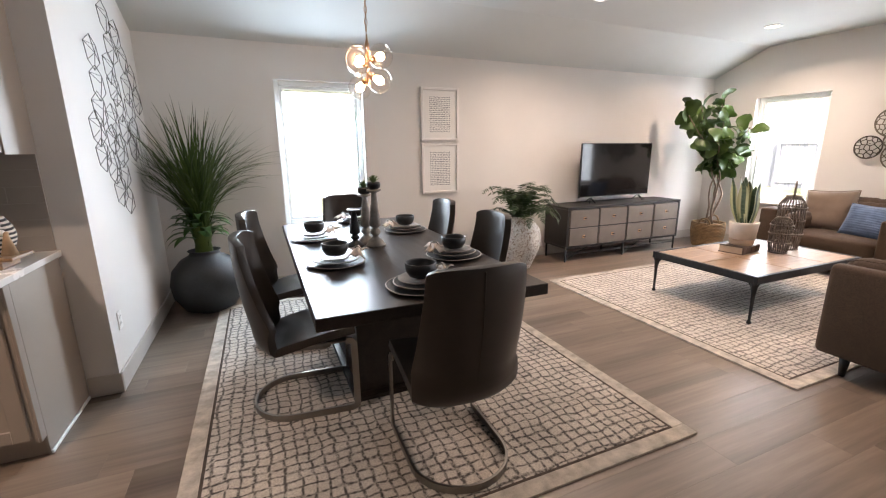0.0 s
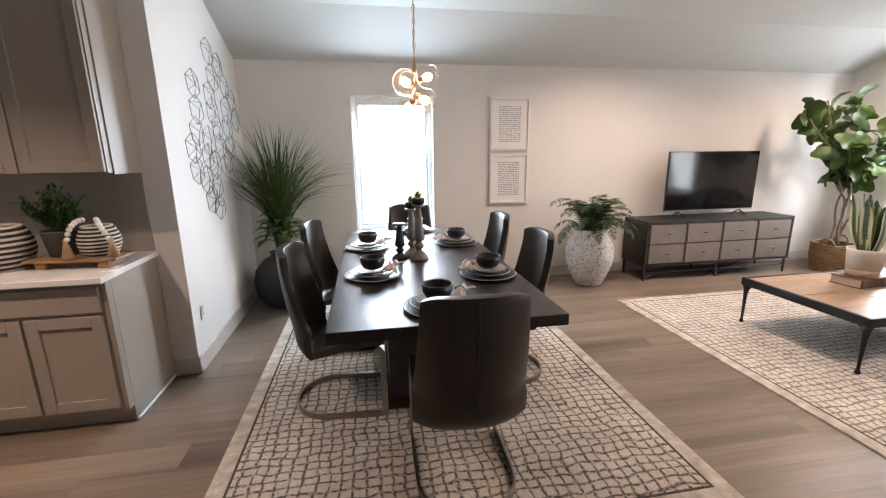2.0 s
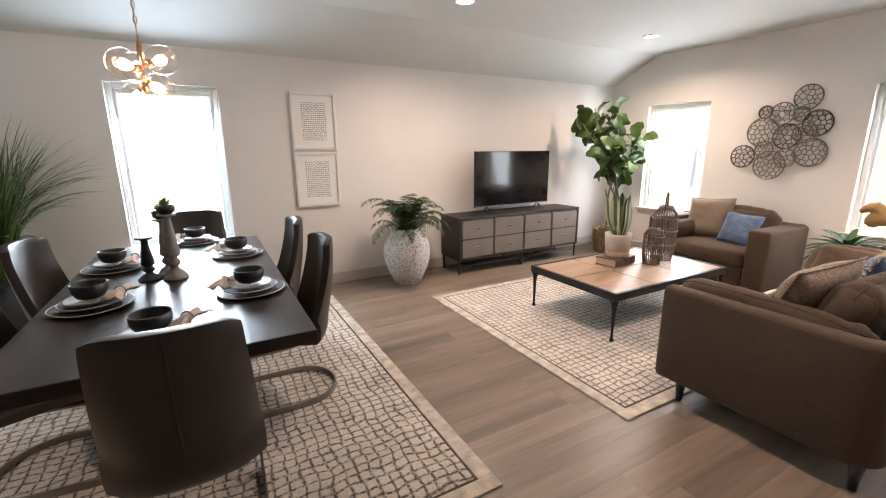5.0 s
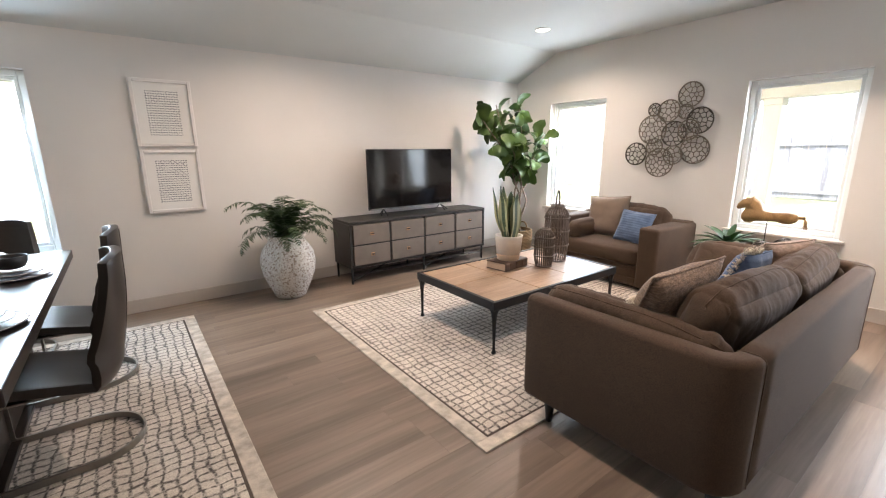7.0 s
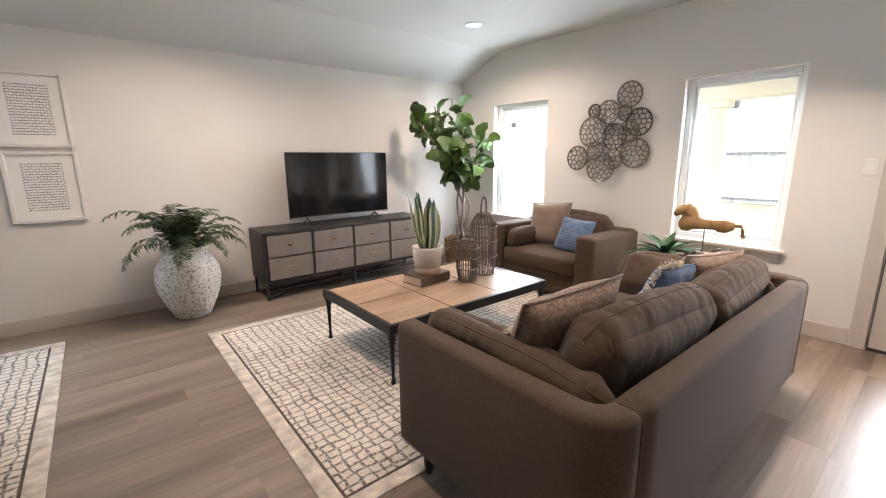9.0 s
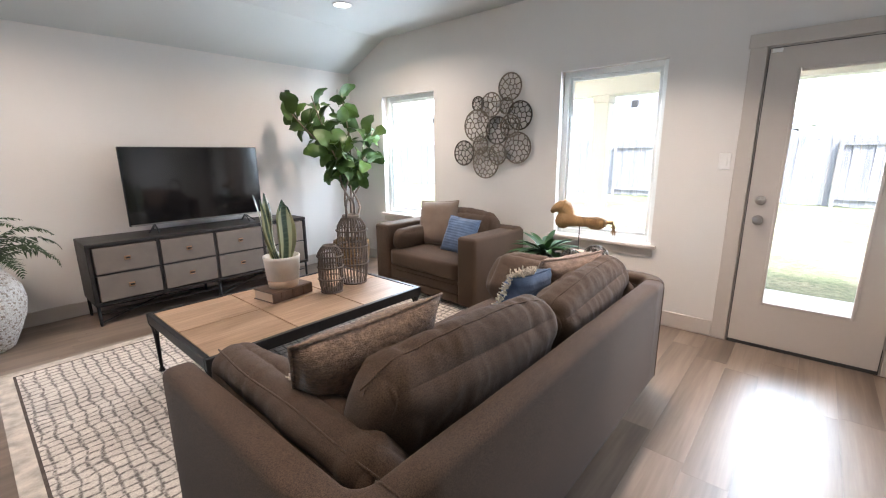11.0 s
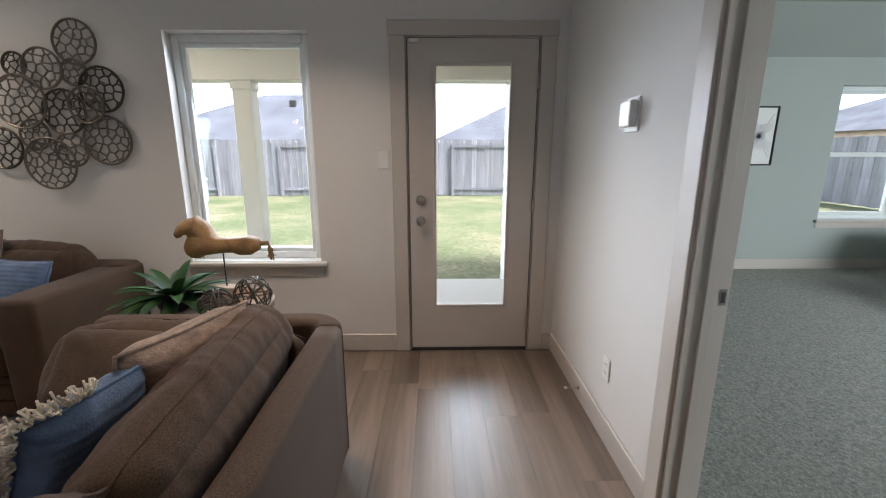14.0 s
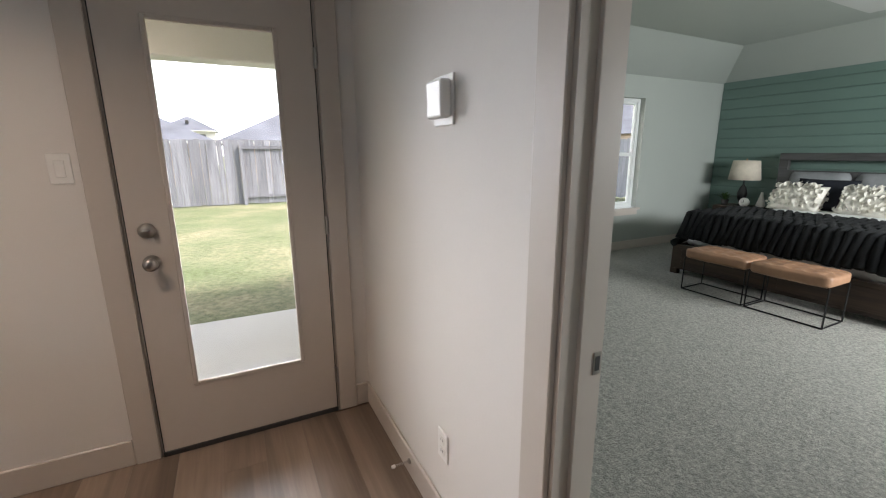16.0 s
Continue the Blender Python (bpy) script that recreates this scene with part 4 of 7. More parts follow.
while z > 2.09:
    m = pose(0, 0, z, 0, 0, 90 * (i % 2))
    if src is None:
        ringpts = [(0.008 * math.cos(a), 0, 0.020 * math.sin(a)) for a in [2 * math.pi * q / 14 for q in range(14)]]
        src = part("chain_link", tube(ringpts, 0.0022, 6, closed=True), M["bronze"], pend, m=m, smooth=True)
    else:
        again("chain_link", src, pend, m)
    z -= 0.0345
    i += 1
part("cord", tube([(0.004 * math.sin(k), 0.004 * math.cos(k), FLAT - 0.02 - k * 0.05) for k in range(14)], 0.0022, 6), M["bronze"], pend)
part("stem", lathe([(0.006, 1.80), (0.012, 1.81), (0.012, 1.86), (0.008, 1.88), (0.008, 1.96), (0.014, 1.975), (0.014, 2.03), (0.006, 2.06), (0.005, 2.085)], 18), M["bronze"], pend, smooth=True)
gl = [((-0.07, -0.085, 1.925), 0.077), ((0.088, 0.02, 1.975), 0.074), ((0.058, -0.045, 1.825), 0.074), ((-0.045, 0.05, 1.79), 0.07), ((-0.035, 0.10, 1.945), 0.074)]
for (gx, gy, gz), r in gl:
    hub = Vector((0, 0, 1.90 + (gz - 1.9) * 0.5))
    tip = Vector((gx, gy, gz))
    d = (tip - hub).normalized()
    arm = part("arm", tube([hub, hub.lerp(tip, 0.35), tip - d * r * 0.72], 0.006, 8), M["bronze"], pend, smooth=True)
    turn = d.to_track_quat("Z", "Y").to_matrix().to_4x4()
    part("socket", lathe([(0.012, 0), (0.02, 0.004), (0.02, 0.03), (0.012, 0.036)], 16), M["bronze"], arm, smooth=True, m=Matrix.Translation(tip - d * r * 1.02) @ turn)
    bm = bmesh.new()
    bmesh.ops.create_uvsphere(bm, u_segments=28, v_segments=18, radius=r)
    gb = part("globe", bm, M["bulbglass"], arm, "clear glass globe", True, Matrix.Translation(tip))
    gb.visible_shadow = False
    part("bulb", lathe([(0.008, 0), (0.014, 0.008), (0.024, 0.03), (0.026, 0.044), (0.018, 0.062), (0.004, 0.07)], 16), M["bulb"], arm, "glowing warm bulb", True, Matrix.Translation(tip - d * r * 0.62) @ turn)

# recessed lamp trims, on the six added unseen lamps too
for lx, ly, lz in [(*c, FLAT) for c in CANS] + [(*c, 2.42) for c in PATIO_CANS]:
    rl = thing("recessed_light", "lit round white recessed ceiling light, seen and added ones", "ceiling light", pose(lx, ly, lz), "recessed ceiling lights")
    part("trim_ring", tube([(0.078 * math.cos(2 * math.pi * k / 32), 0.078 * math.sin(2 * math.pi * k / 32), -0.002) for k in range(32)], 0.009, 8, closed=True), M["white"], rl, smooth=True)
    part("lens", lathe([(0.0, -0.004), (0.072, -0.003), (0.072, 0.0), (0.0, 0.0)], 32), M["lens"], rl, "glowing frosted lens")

# two prints
def print_frame(z0, z1, seed):
    p = thing("framed_print", "whitewashed frame with a print of small navy marks", "framed print", pose(2.14, Y1, 0), "prints on the media wall")
    w = 0.232
    for q in ((-w, -w + 0.028, z0, z1), (w - 0.028, w, z0, z1), (-w + 0.028, w - 0.028, z0, z0 + 0.028), (-w + 0.028, w - 0.028, z1 - 0.028, z1)):
        part("frame_rail", box(q[0], q[1], -0.034, -0.001, q[2], q[3], 0.003, 1), M["frame"], p)
    part("mat_board", box(-w + 0.028, w - 0.028, -0.014, -0.002, z0 + 0.028, z1 - 0.028), M["paper"], p)
    rg = random.Random(seed)
    bm = bmesh.new()
    nx, nz = 13, 19
    for i in range(nx):
        for j in range(nz):
            cx2 = -0.128 + 0.256 * (i + 0.5) / nx
            cz2 = z0 + 0.09 + (z1 - z0 - 0.18) * (j + 0.5) / nz
            a = 0.5 if (i + j) % 2 else -0.5
            l, t = 0.0075 * rg.uniform(0.8, 1.2), 0.0035 * rg.uniform(0.6, 1.1)
            bt = box(-l, l, -0.0006, 0, -t, t)
            into(bm, bt, pose(cx2, -0.0142, cz2, 0, math.degrees(a) + rg.uniform(-15, 15), 0))
    tagged(part("print_pattern", bm, M["ink"], p, "rows of small navy marks"), kind="stuff")


print_frame(1.515, 2.09, 1)
print_frame(0.915, 1.485, 2)

# wire sculpture of hexagon cells on the dining wall
CELLS = [(3.88, 2.32), (4.1, 2.26), (3.93, 2.13), (3.48, 2.02), (4.22, 2.1), (3.81, 1.98), (4.39, 2.0), (3.49, 1.84), (3.84, 1.85), (4.2, 1.9), (4.46, 1.83), (3.44, 1.68), (3.9, 1.73), (3.67, 1.62), (4.18, 1.75), (3.33, 1.56), (3.6, 1.5), (3.93, 1.58), (4.2, 1.58), (3.35, 1.4), (3.75, 1.43), (4.1, 1.45), (3.52, 1.32), (3.73, 1.26), (3.58, 1.16), (3.73, 1.08)]
sculpt = thing("wire_sculpture", "dark wire wall sculpture of linked hexagon cells", "wall sculpture", pose(X0, 0, 0))
rng = random.Random(8)
for ky, kz in CELLS:
    r, a0, ap = 0.135 * rng.uniform(0.9, 1.1), math.pi / 6 + rng.uniform(-0.12, 0.12), rng.uniform(0.004, 0.012)
    rim = [Vector((0.012 + 0.005 * (q % 2), ky + r * 1.05 * math.cos(a0 + q * math.pi / 3), kz + r * 0.82 * math.sin(a0 + q * math.pi / 3))) for q in range(6)]
    mid = Vector((ap + 0.02, ky + 0.02, kz))
    bm = bmesh.new()
    for q in range(6):
        tube([rim[q], rim[(q + 1) % 6]], 0.0021, 5, bm=bm)
    for q in range(0, 6, 1 if rng.random() < 0.5 else 2):
        tube([rim[q], mid], 0.0019, 5, bm=bm)
    tube([rim[0], rim[2]], 0.0019, 5, bm=bm)
    part("hexagon_cell", bm, M["wire"], sculpt)

# tall grass plant in a dark round pot
M["darkpot"] = mat("weathered_black_clay", (0.022, 0.024, 0.026), 0.6, var=0.35, scale=5, fine=60, relief=0.3)
gp = thing("grass_plant", "tall artificial grass plant in a large dark round clay pot", "potted plant", pose(-0.33, 4.27, 0))
part("pot", lathe([(0.13, 0), (0.21, 0.04), (0.285, 0.16), (0.30, 0.27), (0.275, 0.39), (0.20, 0.48), (0.13, 0.52), (0.115, 0.545), (0.135, 0.56), (0.12, 0.562), (0.10, 0.54), (0.0, 0.53)], 40), M["darkpot"], gp, smooth=True)
rng = random.Random(21)
bm = bmesh.new()
for i in range(400):
    h = rng.uniform(0.72, 1.32)
    lean = rng.uniform(1.40, 1.57)
    yaw = rng.uniform(0, 360)
    lf = strip_leaf(h, rng.uniform(0.008, 0.014), 8, rng.uniform(0.1, 1.0) * 0.95, 0.5, 0.5, lean)
    m = pose(rng.uniform(-0.05, 0.05), rng.uniform(-0.05, 0.05), 0.60, 0, 0, yaw)
    lf.transform(m)
    for v in lf.verts:
        v.co.x = max(v.co.x, -0.34)
        v.co.y = min(v.co.y, 0.37)
    into(bm, lf)
tagged(part("grass_mass", bm, M["leafgrass"], gp, "long thin arching green blades"), kind="stuff")
part("stem_bundle", lathe([(0.075, 0.53), (0.065, 0.62), (0.09, 0.78), (0.06, 0.9)], 14), M["leafgrass"], gp, smooth=True)
src = None
for i in range(46):
    m = pose(0, 0, rng.uniform(0.66, 0.88), 0, 0, i * 137.5) @ pose(0, rng.uniform(0.05, 0.09), 0, rng.uniform(-15, 35), 0, 0) @ Matrix.Scale(rng.uniform(0.8, 1.25), 4)
    if src is None:
        src = part("leaf", strip_leaf(0.21, 0.06, 6, 0.75, 0.25, 0.8, 0.55), M["leaf"], gp, m=m, smooth=True)
    else:
        again("leaf", src, gp, m)


# ---- living area ----
M["blackwood"] = wood("black_stained_wood", (0.009, 0.0075, 0.007), (0.024, 0.020, 0.018), 0.45, "x", 6, 0.12)
M["drawer"] = mat("taupe_faux_shagreen", (0.17, 0.142, 0.12), 0.55, var=0.10, scale=8, fine=220, relief=0.25, dist=0.001)
M["screen"] = mat("black_screen", (0.006, 0.006, 0.007), 0.06, var=0.05, relief=0)
M["plastic"] = mat("black_plastic", (0.012, 0.012, 0.013), 0.35, var=0.1, relief=0.02)
M["sofa"] = mat("dark_brown_weave", (0.114, 0.072, 0.047), 0.92, var=0.12, fleck=0.72, scale=3, fine=300, relief=0.45, dist=0.002, sheen=0.05)
M["leg"] = mat("dark_wood_leg", (0.016, 0.012, 0.01), 0.4, var=0.2, fine=60, relief=0.05)
M["tanknit"] = mat("tan_chunky_weave", (0.24, 0.16, 0.108), 0.95, var=0.45, scale=50, fine=120, relief=0.9, dist=0.006, stretch=(1, 1, 2.2), sheen=0.2)
M["tanplain"] = mat("tan_linen", (0.19, 0.135, 0.10), 0.92, var=0.12, scale=6, fine=260, relief=0.4, sheen=0.2)
M["tanfuzz"] = mat("taupe_chenille", (0.25, 0.175, 0.13), 0.95, var=0.3, scale=30, fine=140, relief=0.8, dist=0.005, stretch=(1, 1, 2.5), sheen=0.1)
M["blue"] = mat("denim_blue_knit", (0.105, 0.15, 0.24), 0.92, var=0.2, scale=12, fine=150, relief=0.6, dist=0.004, sheen=0.2)
M["lavender"] = mat("lavender_blue_throw", (0.21, 0.23, 0.38), 0.92, var=0.15, scale=8, fine=160, relief=0.5, dist=0.004, sheen=0.2)
M["fringe"] = mat("cream_yarn", (0.66, 0.58, 0.47), 0.95, var=0.15, scale=20, fine=120, relief=0.4)
M["toptan"] = wood("light_mango_wood", (0.34, 0.21, 0.122), (0.54, 0.37, 0.245), 0.42, "x", 4, 0.12, piece=0.1)
M["rattan"] = mat("grey_brown_rattan", (0.17, 0.13, 0.105), 0.7, var=0.3, scale=18, fine=80, relief=0.2)
M["basket"] = wood("seagrass_weave", (0.17, 0.10, 0.045), (0.42, 0.27, 0.13), 0.8, "x", 9, 0.5)
M["ivory"] = mat("ivory_clay", (0.66, 0.6, 0.53), 0.75, var=0.08, scale=14, fine=120, relief=0.3)
M["sand"] = mat("sand_clay", (0.42, 0.30, 0.21), 0.8, var=0.1, fine=90, relief=0.2)
M["book"] = mat("aged_brown_leather_book", (0.10, 0.055, 0.033), 0.6, var=0.35, scale=12, fine=60, relief=0.3)
M["horse"] = wood("honey_carved_wood", (0.22, 0.115, 0.04), (0.40, 0.235, 0.09), 0.5, "y", 6, 0.3)
M["figleaf"] = leaf_mat("fig_leaf_green", (0.015, 0.038, 0.008), (0.085, 0.15, 0.028), 0.42)
M["agaveleaf"] = leaf_mat("agave_green", (0.008, 0.03, 0.008), (0.04, 0.10, 0.022), 0.55)
M["snakeleaf"] = None
M["pewter"] = mat("aged_pewter", (0.21, 0.175, 0.14), 0.45, 0.7, var=0.3, scale=12, fine=60, relief=0.1)


def pot_mat():
    m, nt, bsdf = nodes_of("mosaic_shell_pot")
    vec = coords(nt)
    v = nt.nodes.new("ShaderNodeTexVoronoi")
    v.inputs["Scale"].default_value = 74
    link(nt, vec, v.inputs["Vector"])
    e = nt.nodes.new("ShaderNodeTexVoronoi")
    e.feature = "DISTANCE_TO_EDGE"
    e.inputs["Scale"].default_value = 74
    link(nt, vec, e.inputs["Vector"])
    sep = nt.nodes.new("ShaderNodeSeparateColor")
    link(nt, v.outputs["Color"], sep.inputs[0])
    c = ramp(nt, sep.outputs[0], [(0.0, (0.62, 0.6, 0.57)), (0.62, (0.74, 0.72, 0.69)), (0.8, (0.50, 0.45, 0.40)), (0.93, (0.3, 0.24, 0.19))])
    g = ramp(nt, e.outputs["Distance"], [(0.0, (0.6, 0.57, 0.53)), (0.06, (1, 1, 1))])
    link(nt, mix(nt, 1.0, c, g, "MULTIPLY"), bsdf.inputs["Base Color"])
    bsdf.inputs["Roughness"].default_value = 0.6
    bump(nt, bsdf, e.outputs["Distance"], 0.5, 0.01)
    return m


M["pot"] = pot_mat()


def snake_mat():
    m, nt, bsdf = nodes_of("snake_leaf")
    c = nt.nodes.new("ShaderNodeTexCoord")
    sep = nt.nodes.new("ShaderNodeSeparateXYZ")
    link(nt, c.outputs["Object"], sep.inputs[0])
    edge = calc(nt, "ABSOLUTE", sep.outputs["X"])
    n = tex_noise(nt, 30, 3, 0.6, coords(nt, (0.4, 1, 3)))
    body = ramp(nt, n.outputs["Fac"], [(0.35, (0.02, 0.045, 0.022)), (0.65, (0.07, 0.11, 0.06))])
    rim = ramp(nt, edge, [(0.0145, (0, 0, 0)), (0.018, (1, 1, 1))])
    link(nt, mix(nt, rim, body, (0.42, 0.42, 0.24)), bsdf.inputs["Base Color"])
    bsdf.inputs["Roughness"].default_value = 0.4
    return m


M["snakeleaf"] = snake_mat()

# console
con = thing("tv_console", "black wooden media console with eight taupe drawers on a metal base", "media console", pose(4.625, 4.40, 0))
w, yf, yb = 0.985, -0.225, 0.225
part("top", box(-w, w, yf - 0.004, yb, 0.675, 0.705, 0.004, 1), M["blackwood"], con)
part("bottom", box(-w, w, yf, yb, 0.18, 0.205, 0.003, 1), M["blackwood"], con)
for x in (-w, w - 0.03):
    part("side", box(x, x + 0.03, yf, yb, 0.205, 0.675, 0.003, 1), M["blackwood"], con)
part("back", box(-w + 0.03, w - 0.03, yb - 0.02, yb, 0.205, 0.675), M["blackwood"], con)
cw = (2 * w - 0.06) / 4
for i in range(4):
    if i:
        part("divider", box(-w + 0.03 + i * cw - 0.009, -w + 0.03 + i * cw + 0.009, yf + 0.002, yb - 0.02, 0.205, 0.675), M["blackwood"], con)
    for j in range(2):
        x0, z0 = -w + 0.03 + i * cw + 0.014, 0.213 + j * 0.235
        dr = part("drawer", box(x0, x0 + cw - 0.028, yf - 0.006, yf + 0.3, z0, z0 + 0.218, 0.003, 1), M["drawer"], con, "taupe textured drawer front")
        mx, mz = x0 + cw / 2 - 0.014, z0 + 0.11
        pl = part("back_plate", box(mx - 0.022, mx + 0.022, yf - 0.011, yf - 0.006, mz - 0.017, mz + 0.017, 0.002, 1), M["bronze"], dr, "aged brass plate")
        part("pull", box(mx - 0.016, mx + 0.016, yf - 0.032, yf - 0.011, mz - 0.004, mz + 0.008, 0.003, 1), M["blackmetal"], dr, "square metal pull")
part("rail_strip", box(-w + 0.03, w - 0.03, yf + 0.001, yf + 0.02, 0.433, 0.446), M["blackwood"], con)
for x in (-w + 0.02, -0.0, w - 0.02):
    for y in (yf + 0.03, yb - 0.03):
        part("leg", lathe([(0.009, 0), (0.012, 0.02), (0.013, 0.18)], 12), M["blackmetal"], con, smooth=True, m=pose(x, y, 0))
for s in (-1, 1):
    a, b2 = (-w + 0.02, 0) if s < 0 else (0, w - 0.02)
    for y in (yf + 0.03,):
        part("brace", tube([(a, y, 0.03), (b2, yb - 0.03, 0.17)], 0.005, 6), M["blackmetal"], con)
        part("brace", tube([(a, y, 0.17), (b2, yb - 0.03, 0.03)], 0.005, 6), M["blackmetal"], con)
        part("brace", tube([(a, y, 0.10), (b2, y, 0.10)], 0.004, 6), M["blackmetal"], con)

# television
tv = thing("television", "black flat-screen television on two feet, switched off", "television", pose(4.63, 4.43, 0.705))
part("bezel", box(-0.612, 0.612, -0.004, 0.022, 0.07, 0.775, 0.004, 1), M["plastic"], tv)
part("screen", box(-0.604, 0.604, -0.0065, -0.003, 0.088, 0.767), M["screen"], tv, "glossy dark screen")
part("housing", box(-0.45, 0.45, 0.022, 0.065, 0.12, 0.56, 0.015, 2), M["plastic"], tv)
part("chin", box(-0.60, 0.60, -0.0068, -0.003, 0.072, 0.084), M["metal"], tv, "thin silver lower edge")
for x in (-0.42, 0.42):
    part("foot", tube([(x, -0.10, 0.006), (x, 0.0, 0.075), (x, 0.09, 0.006)], 0.007, 8), M["plastic"], tv, smooth=True)
    part("foot", tube([(x, 0.0, 0.075), (x + 0.07 * math.copysign(1, x), -0.07, 0.006)], 0.006, 8), M["plastic"], tv, smooth=True)

# fern in a mosaic pot
fp = thing("fern_pot", "fern in a large white mosaic urn on the floor", "potted plant", pose(3.0, 4.28, 0))
part("urn", lathe([(0.13, 0), (0.15, 0.012), (0.20, 0.12), (0.25, 0.25), (0.268, 0.36), (0.255, 0.46), (0.21, 0.54), (0.175, 0.58), (0.172, 0.605), (0.195, 0.63), (0.20, 0.645), (0.185, 0.65), (0.165, 0.625), (0.15, 0.60), (0.0, 0.60)], 48), M["pot"], fp, "white mosaic urn", True)
part("soil", lathe([(0.0, 0.600), (0.155, 0.602), (0.15, 0.618), (0.0, 0.622)], 24), M["soil"], fp)


def frond(length, seed):
    bm = bmesh.new()
    rl = random.Random(seed)
    n = 30
    y = z = 0.0
    a = 1.05
    pts = []
    for i in range(n + 1):
        pts.append(Vector((0, y, z)))
        f = i / n
        y += math.cos(a) * length / n
        z += math.sin(a) * length / n
        a -= 2.5 / n * (0.3 + 1.3 * f)
    tube(pts, [0.003 * (1 - 0.8 * i / n) for i in range(n + 1)], 5, bm=bm)
    for i in range(2, n + 1):
        f = i / n
        l = 0.115 * math.sin(math.pi * (0.12 + 0.86 * f)) ** 0.8 + 0.008
        d = (pts[i] - pts[i - 1]).normalized()
        up = Vector((1, 0, 0)).cross(d)
        for s in (-1, 1):
            o = pts[i]
            l *= rl.uniform(0.72, 1.08)
            out = Vector((s, 0, 0)) * 0.92 + d * rl.uniform(0.2, 0.6) - up * rl.uniform(-0.15, 0.4)
            tip = o + out * l - Vector((0, 0, l * 0.22))
            mid = o + out * l * 0.45
            wd = d * 0.0082
            bm.faces.new([bm.verts.new(p) for p in (o - wd * 0.5, mid - wd, tip, mid + wd, o + wd * 0.5)])
    return bm


rng = random.Random(4)
srcs = []
for i in range(46):
    sc = rng.uniform(0.75, 1.12)
    m = pose(0, 0, 0.61, 0, 0, i * 137.5) @ pose(0, 0.03 + 0.05 * rng.random(), 0, rng.uniform(-24, 38), 0, rng.uniform(-10, 10)) @ Matrix.Scale(sc, 4)
    yaw_dir = m.to_3x3() @ Vector((0, 1, 0))
    if yaw_dir.y > 0.35:
        m = pose(0, 0, 0.61, 0, 0, i * 137.5) @ pose(0, 0.02, 0, 38, 0, 0) @ Matrix.Scale(0.7, 4)
    if len(srcs) < 5:
        srcs.append(part("frond", frond(0.52 + 0.04 * len(srcs), len(srcs)), M["leaffern"], fp, m=m))
    else:
        again("frond", srcs[i % 5], fp, m)

# fiddle-leaf fig in a basket
fig = thing("fig_tree", "fiddle-leaf fig tree with twisted trunks in a woven basket", "potted tree", pose(6.2, 4.13, 0))
bm = bmesh.new()
for i in range(17):
    z = 0.012 + i * 0.0205
    r = 0.175 + 0.035 * math.sin(math.pi * min(1, z / 0.42) * 0.8)
    n = 40
    pts = [((r + 0.006 * (1 if (q + i) % 2 else -1)) * math.cos(2 * math.pi * q / n), (r + 0.006 * (1 if (q + i) % 2 else -1)) * math.sin(2 * math.pi * q / n), z) for q in range(n)]
    tube(pts, 0.0115, 6, bm=bm, closed=True)
bk = part("basket", bm, M["basket"], fig, "woven seagrass basket", True)
for a in (20, 200):
    c, s = math.cos(radians(a)), math.sin(radians(a))
    pts = [((0.205 + 0.02 * math.sin(math.pi * q / 8)) * c - s * 0.07 * math.cos(math.pi * q / 8), (0.205 + 0.02 * math.sin(math.pi * q / 8)) * s + c * 0.07 * math.cos(math.pi * q / 8), 0.34 + 0.085 * math.sin(math.pi * q / 8)) for q in range(9)]
    part("basket_handle", tube(pts, 0.011, 8), M["basket"], bk, smooth=True)
part("soil", lathe([(0.0, 0.29), (0.185, 0.292), (0.18, 0.31), (0.0, 0.315)], 24), M["soil"], fig)
rng = random.Random(14)
BRANCHES = [((0.02, 0.0), (0.10, -0.05, 0.75), (0.02, -0.03, 1.12), (0.05, 0.06, 2.12)),
         ((-0.03, 0.02), (-0.04, 0.02, 0.70), (-0.04, -0.05, 1.15), (-0.74, 0.0, 1.93)),
         ((0.03, -0.03), (-0.02, -0.05, 0.78), (-0.12, -0.02, 1.15), (-0.34, 0.12, 2.04)),
         ((0.0, 0.03), (0.09, 0.0, 0.85), (0.14, -0.06, 1.15), (0.22, -0.24, 1.68)),
         ((0.0, -0.02), (0.0, -0.06, 0.9), (-0.12, -0.12, 1.2), (-0.46, -0.26, 1.50))]


def fig_leaf():
    bm = bmesh.new()
    n, rows = 8, []
    L = 0.24
    for i in range(n + 1):
        f = i / n
        wdt = 0.088 * (math.sin(math.pi * (0.06 + 0.90 * f ** 0.85)) ** 0.6) * (1.05 if f > 0.45 else 0.78 + 0.3 * abs(f - 0.25))
        y, z = L * f, 0.05 * math.sin(f * 2.6) - 0.05 * f * f
        row = []
        for u in (-1, -0.5, 0, 0.5, 1):
            row.append(bm.verts.new((u * wdt, y, z + 0.018 * abs(u) + 0.007 * math.sin(f * 15 + u * 3))))
        rows.append(row)
    for lo, hi in zip(rows, rows[1:]):
        for j in range(4):
            bm.faces.new((lo[j], lo[j + 1], hi[j + 1], hi[j]))
    tube([(0, -0.03, 0.0), (0, 0.01, 0.0)], 0.003, 5, bm=bm)
    return bm


